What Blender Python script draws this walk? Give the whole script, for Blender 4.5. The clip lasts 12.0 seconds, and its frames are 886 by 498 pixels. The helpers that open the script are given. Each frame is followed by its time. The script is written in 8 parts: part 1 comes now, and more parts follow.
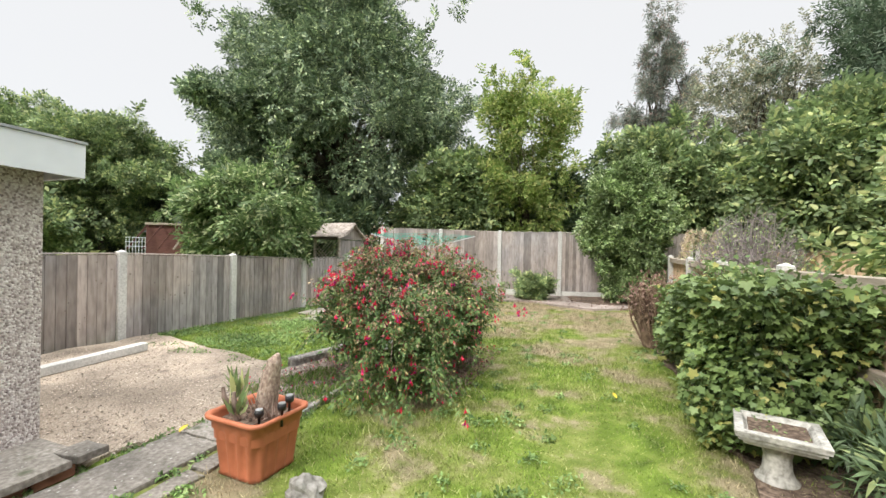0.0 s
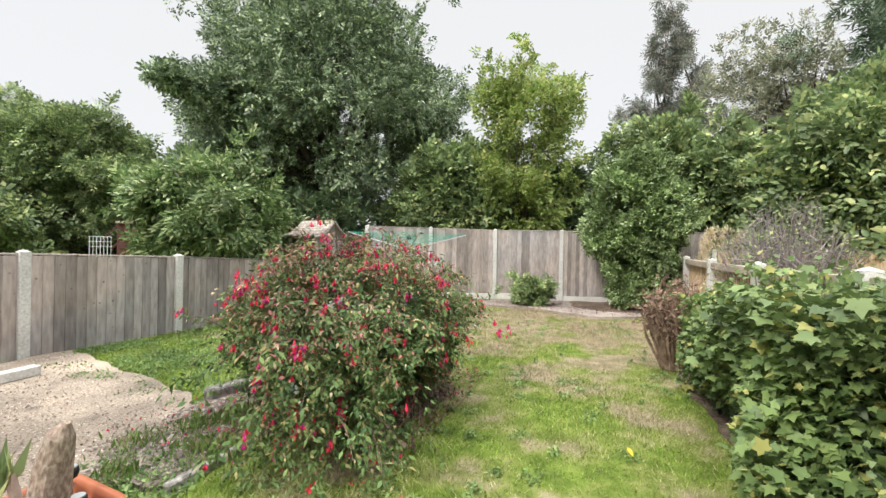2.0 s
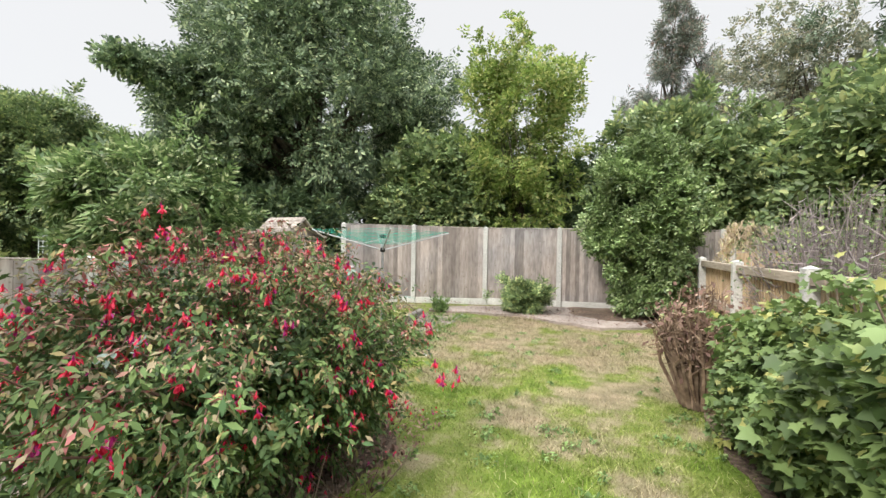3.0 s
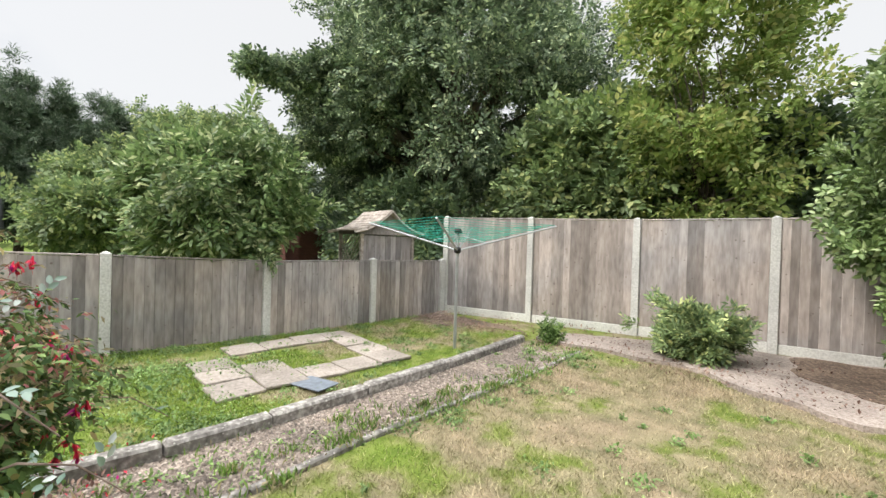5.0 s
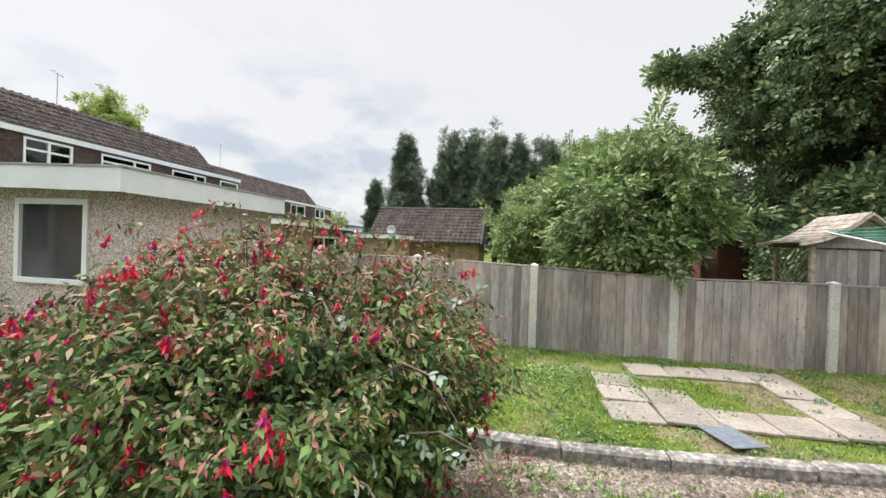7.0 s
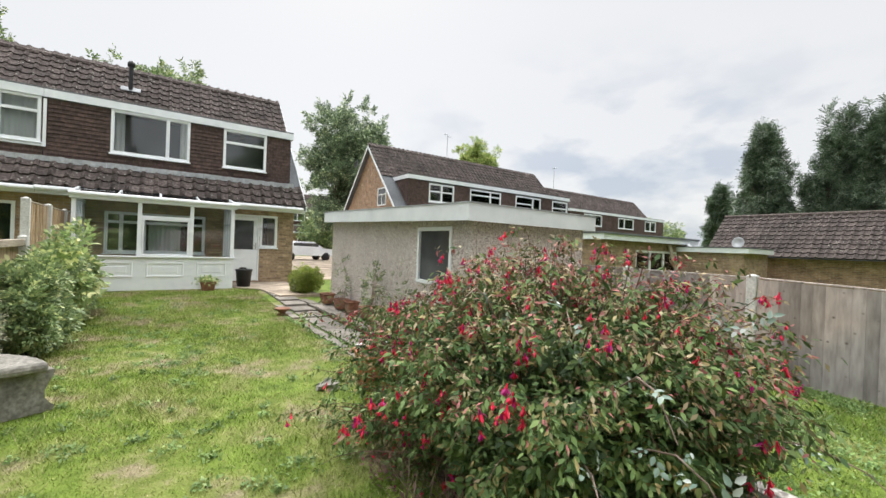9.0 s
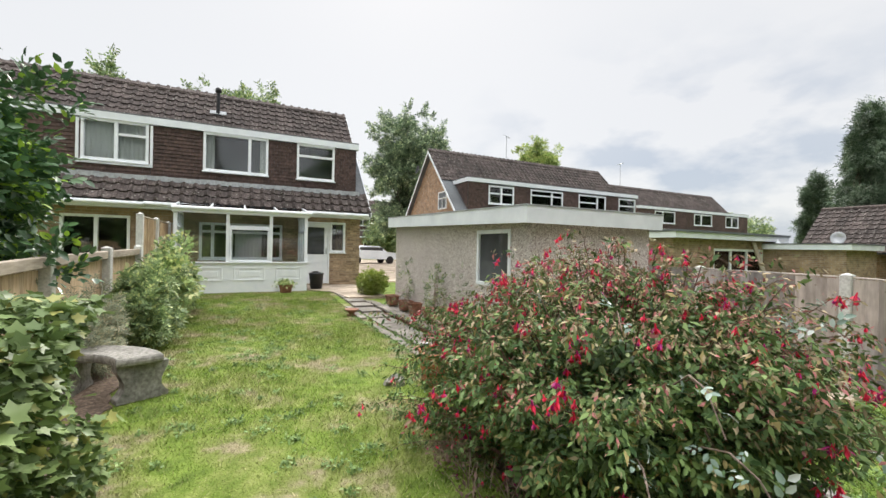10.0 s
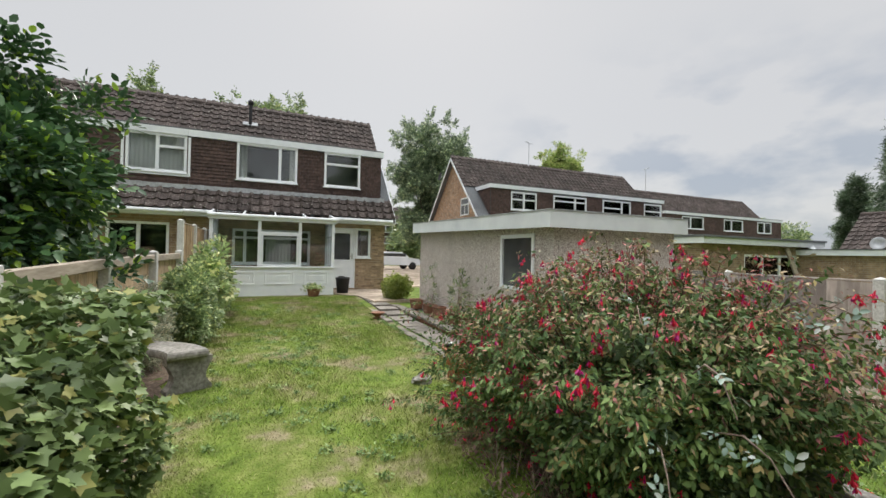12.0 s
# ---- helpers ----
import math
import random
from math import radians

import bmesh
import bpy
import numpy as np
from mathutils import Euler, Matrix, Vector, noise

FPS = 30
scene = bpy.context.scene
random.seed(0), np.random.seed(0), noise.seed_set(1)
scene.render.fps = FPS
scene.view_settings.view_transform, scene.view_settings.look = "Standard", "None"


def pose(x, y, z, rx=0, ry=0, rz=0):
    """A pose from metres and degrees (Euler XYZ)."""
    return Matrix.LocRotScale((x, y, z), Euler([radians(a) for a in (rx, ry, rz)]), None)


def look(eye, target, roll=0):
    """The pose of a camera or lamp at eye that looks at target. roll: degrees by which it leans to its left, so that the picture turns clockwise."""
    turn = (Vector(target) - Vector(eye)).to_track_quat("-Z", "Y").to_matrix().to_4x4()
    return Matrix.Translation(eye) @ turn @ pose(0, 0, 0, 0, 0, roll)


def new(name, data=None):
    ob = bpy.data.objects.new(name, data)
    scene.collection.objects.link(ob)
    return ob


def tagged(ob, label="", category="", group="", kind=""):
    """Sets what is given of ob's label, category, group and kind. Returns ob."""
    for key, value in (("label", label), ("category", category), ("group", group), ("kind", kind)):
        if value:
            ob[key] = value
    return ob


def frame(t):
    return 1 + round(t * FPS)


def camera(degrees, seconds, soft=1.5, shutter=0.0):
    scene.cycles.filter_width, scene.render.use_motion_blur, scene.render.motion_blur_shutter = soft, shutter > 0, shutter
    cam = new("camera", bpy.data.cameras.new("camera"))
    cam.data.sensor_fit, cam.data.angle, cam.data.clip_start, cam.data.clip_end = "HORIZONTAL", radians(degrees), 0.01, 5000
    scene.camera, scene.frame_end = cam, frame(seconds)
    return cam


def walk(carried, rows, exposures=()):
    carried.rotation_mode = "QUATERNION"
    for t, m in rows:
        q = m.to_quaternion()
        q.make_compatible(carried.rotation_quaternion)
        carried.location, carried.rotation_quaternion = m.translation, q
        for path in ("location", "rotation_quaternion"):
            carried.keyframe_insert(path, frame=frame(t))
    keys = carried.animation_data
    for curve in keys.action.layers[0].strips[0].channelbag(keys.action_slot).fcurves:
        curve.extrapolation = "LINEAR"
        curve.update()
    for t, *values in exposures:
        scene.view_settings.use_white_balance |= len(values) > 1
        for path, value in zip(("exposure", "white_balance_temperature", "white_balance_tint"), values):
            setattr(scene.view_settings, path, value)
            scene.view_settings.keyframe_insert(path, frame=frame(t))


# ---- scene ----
cam = camera(94.5, 12.0)
PATH = [
    (0, (0.212, -0.447, 1.55), (-0.482, 1.429, 1.545), 1.1),
    (0.5, (0.198, -0.146, 1.548), (-0.497, 1.73, 1.545), 1.1),
    (1, (0.199, 0.139, 1.554), (-0.5, 2.013, 1.551), 1.1),
    (1.5, (0.197, 0.417, 1.543), (-0.509, 2.288, 1.542), 1.2),
    (2, (0.196, 0.711, 1.537), (-0.516, 2.579, 1.536), 1.1),
    (2.5, (0.202, 1.12, 1.555), (-0.514, 2.987, 1.555), 1.2),
    (2.7, (0.205, 1.402, 1.553), (-0.51, 3.27, 1.551), 1.1),
    (4.5, (0.445, 4.777, 1.57), (-0.743, 6.385, 1.562), 1.4),
    (5, (0.3, 4.92, 1.568), (-1.17, 6.276, 1.549), 1.7),
    (5.5, (0.244, 4.975, 1.567), (-1.437, 6.059, 1.546), 1.8),
    (6, (0.206, 5.01, 1.566), (-1.648, 5.761, 1.551), 2.0),
    (6.5, (0.11, 5.106, 1.564), (-1.878, 5.328, 1.542), 2.1),
    (7, (0.094, 5.089, 1.583), (-1.87, 4.711, 1.566), 2.0),
    (7.5, (0.16, 5.172, 1.588), (-1.64, 4.3, 1.571), 2.4),
    (9.5, (0.204, 5.599, 1.629), (-0.791, 3.864, 1.625), 1.7),
    (10.5, (0.298, 5.715, 1.633), (-0.543, 3.9, 1.629), 0.9),
    (12, (0.365, 5.803, 1.595), (-0.432, 3.969, 1.619), 1.2),
]
walk(cam, [(t, look(eye, target, roll)) for t, eye, target, roll in PATH], [(0, 0.95), (5.5, 0.95), (7.5, 0.88), (9.5, 0.86), (11.6, 0.86), (12, 0.50)])

G = 0.15  # level of the lawn

# world: overcast sky, brighter overhead, with broken grey-blue cloud
world = bpy.data.worlds.new("sky")
scene.world = world
world.use_nodes = True
wn, wl = world.node_tree.nodes, world.node_tree.links
wn.clear()
w_out, w_bg = wn.new("ShaderNodeOutputWorld"), wn.new("ShaderNodeBackground")
w_bg2, w_add = wn.new("ShaderNodeBackground"), wn.new("ShaderNodeAddShader")
w_sky = wn.new("ShaderNodeTexSky")
w_sky.sky_type, w_sky.sun_disc = "NISHITA", False
w_sky.sun_elevation, w_sky.sun_rotation = radians(48), radians(200)
w_bg2.inputs[1].default_value = 0.010
wl.new(w_sky.outputs[0], w_bg2.inputs[0])
w_tc, w_sep = wn.new("ShaderNodeTexCoord"), wn.new("ShaderNodeSeparateXYZ")
wl.new(w_tc.outputs["Generated"], w_sep.inputs[0])
w_map = wn.new("ShaderNodeMapping")
w_map.inputs["Scale"].default_value = (2.0, 2.0, 4.2)
w_map.inputs["Location"].default_value = (3.1, 0.4, 1.3)
wl.new(w_tc.outputs["Generated"], w_map.inputs[0])
w_noise = wn.new("ShaderNodeTexNoise")
w_noise.inputs["Scale"].default_value, w_noise.inputs["Detail"].default_value = 2.6, 8.0
wl.new(w_map.outputs[0], w_noise.inputs[0])
w_ramp = wn.new("ShaderNodeValToRGB")
w_ramp.color_ramp.elements[0].position, w_ramp.color_ramp.elements[1].position = 0.47, 0.62
w_ramp.color_ramp.elements[0].color = (0.430, 0.427, 0.425, 1)
w_ramp.color_ramp.elements[1].color = (0.275, 0.298, 0.335, 1)
wl.new(w_noise.outputs[0], w_ramp.inputs[0])
# the cloud thins to plain white away from the house side and high up
w_dot = wn.new("ShaderNodeVectorMath")
w_dot.operation = "DOT_PRODUCT"
w_dot.inputs[1].default_value = (-0.83, -0.52, -0.20)
wl.new(w_tc.outputs["Generated"], w_dot.inputs[0])
w_mr = wn.new("ShaderNodeMapRange")
w_mr.inputs[1].default_value, w_mr.inputs[2].default_value = 0.74, 0.93
wl.new(w_dot.outputs["Value"], w_mr.inputs[0])
w_mix = wn.new("ShaderNodeMixRGB")
w_mix.inputs[1].default_value = (0.442, 0.440, 0.437, 1)
w_low, w_mul = wn.new("ShaderNodeMapRange"), wn.new("ShaderNodeMath")
w_low.inputs[1].default_value, w_low.inputs[2].default_value = 0.30, 0.47
w_low.inputs[3].default_value, w_low.inputs[4].default_value = 1.0, 0.12
w_mul.operation = "MULTIPLY"
wl.new(w_sep.outputs[2], w_low.inputs[0])
wl.new(w_mr.outputs[0], w_mul.inputs[0])
wl.new(w_low.outputs[0], w_mul.inputs[1])
wl.new(w_mul.outputs[0], w_mix.inputs[0])
wl.new(w_ramp.outputs[0], w_mix.inputs[2])
w_up = wn.new("ShaderNodeMapRange")
w_up.inputs[1].default_value, w_up.inputs[2].default_value = 0.60, 0.95
w_up.inputs[3].default_value, w_up.inputs[4].default_value = 1.0, 5.6
wl.new(w_sep.outputs[2], w_up.inputs[0])
wl.new(w_mix.outputs[0], w_bg.inputs[0])
wl.new(w_up.outputs[0], w_bg.inputs[1])
wl.new(w_bg.outputs[0], w_add.inputs[0])
wl.new(w_bg2.outputs[0], w_add.inputs[1])
wl.new(w_add.outputs[0], w_out.inputs[0])
sun_data = bpy.data.lights.new("sun", "SUN")
sun_data.energy, sun_data.angle, sun_data.color = 1.5, radians(11), (1.0, 0.95, 0.87)
sun = new("sun", sun_data)
sun.matrix_world = look((-9, -18, 19), (0, 4, 0))


# ---- materials ----
def material(name, cols, scale=20, rough=0.8, bump=0.25, big=0.8, bigamt=0.25, metal=0.0, rand=0.0, island=0.0, stretch=(1, 1, 1), spec=0.4, trans=0.0, coat=0.0, tint=None):
    """Surface of fine grain between the colours given, larger stains, relief, and a random tone for each piece."""
    m = bpy.data.materials.new(name)
    m.use_nodes = True
    n, l = m.node_tree.nodes, m.node_tree.links
    b = n["Principled BSDF"]
    geo = n.new("ShaderNodeNewGeometry")
    mp = n.new("ShaderNodeMapping")
    mp.inputs["Scale"].default_value = stretch
    l.new(geo.outputs["Position"], mp.inputs[0])
    fine, large = n.new("ShaderNodeTexNoise"), n.new("ShaderNodeTexNoise")
    fine.inputs["Scale"].default_value, fine.inputs["Detail"].default_value = scale, 6
    large.inputs["Scale"].default_value, large.inputs["Detail"].default_value = big, 4
    l.new(mp.outputs[0], fine.inputs[0])
    l.new(geo.outputs["Position"], large.inputs[0])
    ramp = n.new("ShaderNodeValToRGB")
    el = ramp.color_ramp.elements
    el[0].position, el[1].position = 0.3, 0.7
    while len(el) < len(cols):
        el.new(0.5)
    for i, c in enumerate(cols):
        el[i].position = 0.3 + 0.4 * i / max(1, len(cols) - 1)
        el[i].color = (*c, 1)
    l.new(fine.outputs[0], ramp.inputs[0])
    value = n.new("ShaderNodeMapRange")
    value.inputs[1].default_value, value.inputs[2].default_value = 0.3, 0.7
    value.inputs[3].default_value, value.inputs[4].default_value = 1 - bigamt, 1 + bigamt
    l.new(large.outputs[0], value.inputs[0])
    last = value.outputs[0]
    for amount, node, socket in ((rand, "ShaderNodeObjectInfo", "Random"), (island, None, "Random Per Island")):
        if amount:
            src = n.new(node) if node else geo
            mr = n.new("ShaderNodeMapRange")
            mr.inputs[3].default_value, mr.inputs[4].default_value = 1 - amount, 1 + amount
            l.new(src.outputs[socket], mr.inputs[0])
            mu = n.new("ShaderNodeMath")
            mu.operation = "MULTIPLY"
            l.new(last, mu.inputs[0])
            l.new(mr.outputs[0], mu.inputs[1])
            last = mu.outputs[0]
    hsv = n.new("ShaderNodeHueSaturation")
    if tint:
        wide, tm = n.new("ShaderNodeTexNoise"), n.new("ShaderNodeMixRGB")
        wide.inputs["Scale"].default_value, wide.inputs["Detail"].default_value = 0.75, 5
        l.new(geo.outputs["Position"], wide.inputs[0])
        tr2 = n.new("ShaderNodeMapRange")
        tr2.inputs[1].default_value, tr2.inputs[2].default_value = 0.42, 0.60
        l.new(wide.outputs[0], tr2.inputs[0])
        tm.blend_type = "MULTIPLY"
        tm.inputs[2].default_value = (*tint, 1)
        l.new(tr2.outputs[0], tm.inputs[0])
        l.new(ramp.outputs[0], tm.inputs[1])
        l.new(tm.outputs[0], hsv.inputs["Color"])
    else:
        l.new(ramp.outputs[0], hsv.inputs["Color"])
    l.new(last, hsv.inputs["Value"])
    l.new(hsv.outputs[0], b.inputs["Base Color"])
    b.inputs["Roughness"].default_value, b.inputs["Metallic"].default_value = rough, metal
    b.inputs["Specular IOR Level"].default_value = spec
    b.inputs["Coat Weight"].default_value = coat
    if bump:
        bp = n.new("ShaderNodeBump")
        bp.inputs["Strength"].default_value, bp.inputs["Distance"].default_value = bump, 0.01
        l.new(fine.outputs[0], bp.inputs["Height"])
        l.new(bp.outputs[0], b.inputs["Normal"])
    if trans:
        tr, mix = n.new("ShaderNodeBsdfTranslucent"), n.new("ShaderNodeMixShader")
        l.new(hsv.outputs[0], tr.inputs[0])
        mix.inputs[0].default_value = trans
        l.new(b.outputs[0], mix.inputs[1])
        l.new(tr.outputs[0], mix.inputs[2])
        l.new(mix.outputs[0], n["Material Output"].inputs[0])
    return m


def leafmat(name, dark, light, odd, oddshare=0.12, rough=0.5, trans=0.25, spread=0.35, spec=0.4):
    """Leaves between two greens, some of an odd colour, varied leaf by leaf and in drifts."""
    m = bpy.data.materials.new(name)
    m.use_nodes = True
    n, l = m.node_tree.nodes, m.node_tree.links
    b, geo = n["Principled BSDF"], n.new("ShaderNodeNewGeometry")
    ramp = n.new("ShaderNodeValToRGB")
    e = ramp.color_ramp.elements
    dark, light, odd = [(c[0] * 1.22, c[1] * 1.15, c[2] * 1.50) for c in (dark, light, odd)]
    e[0].color, e[1].color = (*dark, 1), (*light, 1)
    e[1].position = 1 - oddshare - 0.02
    e.new(1 - oddshare).color = (*odd, 1)
    l.new(geo.outputs["Random Per Island"], ramp.inputs[0])
    big = n.new("ShaderNodeTexNoise")
    big.inputs["Scale"].default_value, big.inputs["Detail"].default_value = 1.3, 5
    l.new(geo.outputs["Position"], big.inputs[0])
    mr = n.new("ShaderNodeMapRange")
    mr.inputs[1].default_value, mr.inputs[2].default_value = 0.32, 0.68
    mr.inputs[3].default_value, mr.inputs[4].default_value = 1 - spread, 1 + spread
    l.new(big.outputs[0], mr.inputs[0])
    hsv = n.new("ShaderNodeHueSaturation")
    l.new(ramp.outputs[0], hsv.inputs["Color"])
    l.new(mr.outputs[0], hsv.inputs["Value"])
    l.new(hsv.outputs[0], b.inputs["Base Color"])
    b.inputs["Roughness"].default_value = rough
    b.inputs["Specular IOR Level"].default_value = spec
    tr, mix = n.new("ShaderNodeBsdfTranslucent"), n.new("ShaderNodeMixShader")
    l.new(hsv.outputs[0], tr.inputs[0])
    mix.inputs[0].default_value = trans
    l.new(b.outputs[0], mix.inputs[1])
    l.new(tr.outputs[0], mix.inputs[2])
    l.new(mix.outputs[0], n["Material Output"].inputs[0])
    return m


def lawnmat(name, blades):
    """Patchy lawn: fresh green, moss green and straw, by place in the garden; drier towards the back."""
    m = bpy.data.materials.new(name)
    m.use_nodes = True
    n, l = m.node_tree.nodes, m.node_tree.links
    b, geo = n["Principled BSDF"], n.new("ShaderNodeNewGeometry")
    sep, comb = n.new("ShaderNodeSeparateXYZ"), n.new("ShaderNodeCombineXYZ")
    l.new(geo.outputs["Position"], sep.inputs[0])
    l.new(sep.outputs[0], comb.inputs[0])
    l.new(sep.outputs[1], comb.inputs[1])
    patch, mid = n.new("ShaderNodeTexNoise"), n.new("ShaderNodeTexNoise")
    patch.inputs["Scale"].default_value, patch.inputs["Detail"].default_value, patch.inputs["Roughness"].default_value = 1.25, 8, 0.66
    mid.inputs["Scale"].default_value, mid.inputs["Detail"].default_value = 5.0, 6
    l.new(comb.outputs[0], patch.inputs[0])
    l.new(comb.outputs[0], mid.inputs[0])
    # dryness by distance up the garden, less on the small lawn beyond the kerb
    dry = n.new("ShaderNodeMapRange")
    dry.inputs[1].default_value, dry.inputs[2].default_value = 4.0, 8.5
    dry.inputs[3].default_value, dry.inputs[4].default_value = -0.012, 0.12
    l.new(sep.outputs[1], dry.inputs[0])
    side = n.new("ShaderNodeMapRange")
    side.inputs[1].default_value, side.inputs[2].default_value = -3.2, -2.2
    side.inputs[3].default_value, side.inputs[4].default_value = -0.085, 0.0
    l.new(sep.outputs[0], side.inputs[0])
    a1, a2 = n.new("ShaderNodeMath"), n.new("ShaderNodeMath")
    l.new(patch.outputs[0], a1.inputs[0])
    l.new(dry.outputs[0], a1.inputs[1])
    l.new(a1.outputs[0], a2.inputs[0])
    l.new(side.outputs[0], a2.inputs[1])
    ramp = n.new("ShaderNodeValToRGB")
    e = ramp.color_ramp.elements
    e[0].position, e[0].color = 0.34, (0.13, 0.20, 0.036, 1)
    e[1].position, e[1].color = 0.72, (0.36, 0.29, 0.195, 1)
    e.new(0.44).color = (0.185, 0.265, 0.046, 1)
    e.new(0.52).color = (0.235, 0.275, 0.078, 1)
    e.new(0.585).color = (0.31, 0.275, 0.165, 1)
    l.new(a2.outputs[0], ramp.inputs[0])
    mr = n.new("ShaderNodeMapRange")
    mr.inputs[1].default_value, mr.inputs[2].default_value = 0.3, 0.7
    mr.inputs[3].default_value, mr.inputs[4].default_value = (0.86, 1.16) if blades else (0.55, 0.95)
    l.new(mid.outputs[0], mr.inputs[0])
    hsv = n.new("ShaderNodeHueSaturation")
    l.new(ramp.outputs[0], hsv.inputs["Color"])
    if blades:
        ri, mu = n.new("ShaderNodeMapRange"), n.new("ShaderNodeMath")
        ri.inputs[3].default_value, ri.inputs[4].default_value = 0.5, 1.5
        mu.operation = "MULTIPLY"
        l.new(geo.outputs["Random Per Island"], ri.inputs[0])
        l.new(ri.outputs[0], mu.inputs[0])
        l.new(mr.outputs[0], mu.inputs[1])
        l.new(mu.outputs[0], hsv.inputs["Value"])
        straw, cut = n.new("ShaderNodeMixRGB"), n.new("ShaderNodeMapRange")
        cut.inputs[1].default_value, cut.inputs[2].default_value = 0.78, 0.84
        cut.inputs[4].default_value = 0.62
        frac = n.new("ShaderNodeMath")
        frac.operation, frac.inputs[1].default_value = "MULTIPLY", 7.31
        wrap = n.new("ShaderNodeMath")
        wrap.operation = "FRACT"
        l.new(geo.outputs["Random Per Island"], frac.inputs[0])
        l.new(frac.outputs[0], wrap.inputs[0])
        l.new(wrap.outputs[0], cut.inputs[0])
        l.new(cut.outputs[0], straw.inputs[0])
        l.new(ramp.outputs[0], straw.inputs[1])
        straw.inputs[2].default_value = (0.46, 0.41, 0.25, 1)
        l.new(straw.outputs[0], hsv.inputs["Color"])
    else:
        l.new(mr.outputs[0], hsv.inputs["Value"])
        bp = n.new("ShaderNodeBump")
        bp.inputs["Strength"].default_value, bp.inputs["Distance"].default_value = 0.8, 0.02
        fine = n.new("ShaderNodeTexNoise")
        fine.inputs["Scale"].default_value = 60
        l.new(geo.outputs["Position"], fine.inputs[0])
        l.new(fine.outputs[0], bp.inputs["Height"])
        l.new(bp.outputs[0], b.inputs["Normal"])
    l.new(hsv.outputs[0], b.inputs["Base Color"])
    b.inputs["Roughness"].default_value = 0.85
    b.inputs["Specular IOR Level"].default_value = 0.12
    return m


def glassmat(name, tint=(0.95, 0.98, 0.98), alpha=0.95):
    m = bpy.data.materials.new(name)
    m.use_nodes = True
    n, l = m.node_tree.nodes, m.node_tree.links
    n.remove(n["Principled BSDF"])
    gl, tr, mix, fr = n.new("ShaderNodeBsdfGlossy"), n.new("ShaderNodeBsdfTransparent"), n.new("ShaderNodeMixShader"), n.new("ShaderNodeFresnel")
    gl.inputs["Roughness"].default_value = 0.02
    tr.inputs[0].default_value = (*[c * alpha for c in tint], 1)
    fr.inputs[0].default_value = 1.8
    l.new(fr.outputs[0], mix.inputs[0])
    l.new(tr.outputs[0], mix.inputs[1])
    l.new(gl.outputs[0], mix.inputs[2])
    l.new(mix.outputs[0], n["Material Output"].inputs[0])
    return m


def brickmat(name, a, b2, mortar):
    """Stretcher-bond brickwork with real joints, for walls too far off for single bricks."""
    m = bpy.data.materials.new(name)
    m.use_nodes = True
    n, l = m.node_tree.nodes, m.node_tree.links
    b, geo = n["Principled BSDF"], n.new("ShaderNodeNewGeometry")
    sep, comb, add = n.new("ShaderNodeSeparateXYZ"), n.new("ShaderNodeCombineXYZ"), n.new("ShaderNodeMath")
    l.new(geo.outputs["Position"], sep.inputs[0])
    l.new(sep.outputs[0], add.inputs[0])
    l.new(sep.outputs[1], add.inputs[1])
    l.new(add.outputs[0], comb.inputs[0])
    l.new(sep.outputs[2], comb.inputs[1])
    br = n.new("ShaderNodeTexBrick")
    br.inputs["Color1"].default_value, br.inputs["Color2"].default_value, br.inputs["Mortar"].default_value = (*a, 1), (*b2, 1), (*mortar, 1)
    br.inputs["Scale"].default_value, br.inputs["Brick Width"].default_value, br.inputs["Row Height"].default_value = 1.0, 0.225, 0.075
    br.inputs["Mortar Size"].default_value = 0.006
    l.new(comb.outputs[0], br.inputs[0])
    no = n.new("ShaderNodeTexNoise")
    no.inputs["Scale"].default_value, no.inputs["Detail"].default_value = 4.0, 6
    l.new(geo.outputs["Position"], no.inputs[0])
    mr, hsv = n.new("ShaderNodeMapRange"), n.new("ShaderNodeHueSaturation")
    mr.inputs[1].default_value, mr.inputs[2].default_value, mr.inputs[3].default_value, mr.inputs[4].default_value = 0.3, 0.7, 0.7, 1.3
    l.new(no.outputs[0], mr.inputs[0])
    l.new(br.outputs[0], hsv.inputs["Color"])
    l.new(mr.outputs[0], hsv.inputs["Value"])
    l.new(hsv.outputs[0], b.inputs["Base Color"])
    b.inputs["Roughness"].default_value = 0.9
    bp = n.new("ShaderNodeBump")
    bp.inputs["Strength"].default_value, bp.inputs["Distance"].default_value, bp.invert = 0.7, 0.006, True
    l.new(br.outputs["Fac"], bp.inputs["Height"])
    l.new(bp.outputs[0], b.inputs["Normal"])
    return m


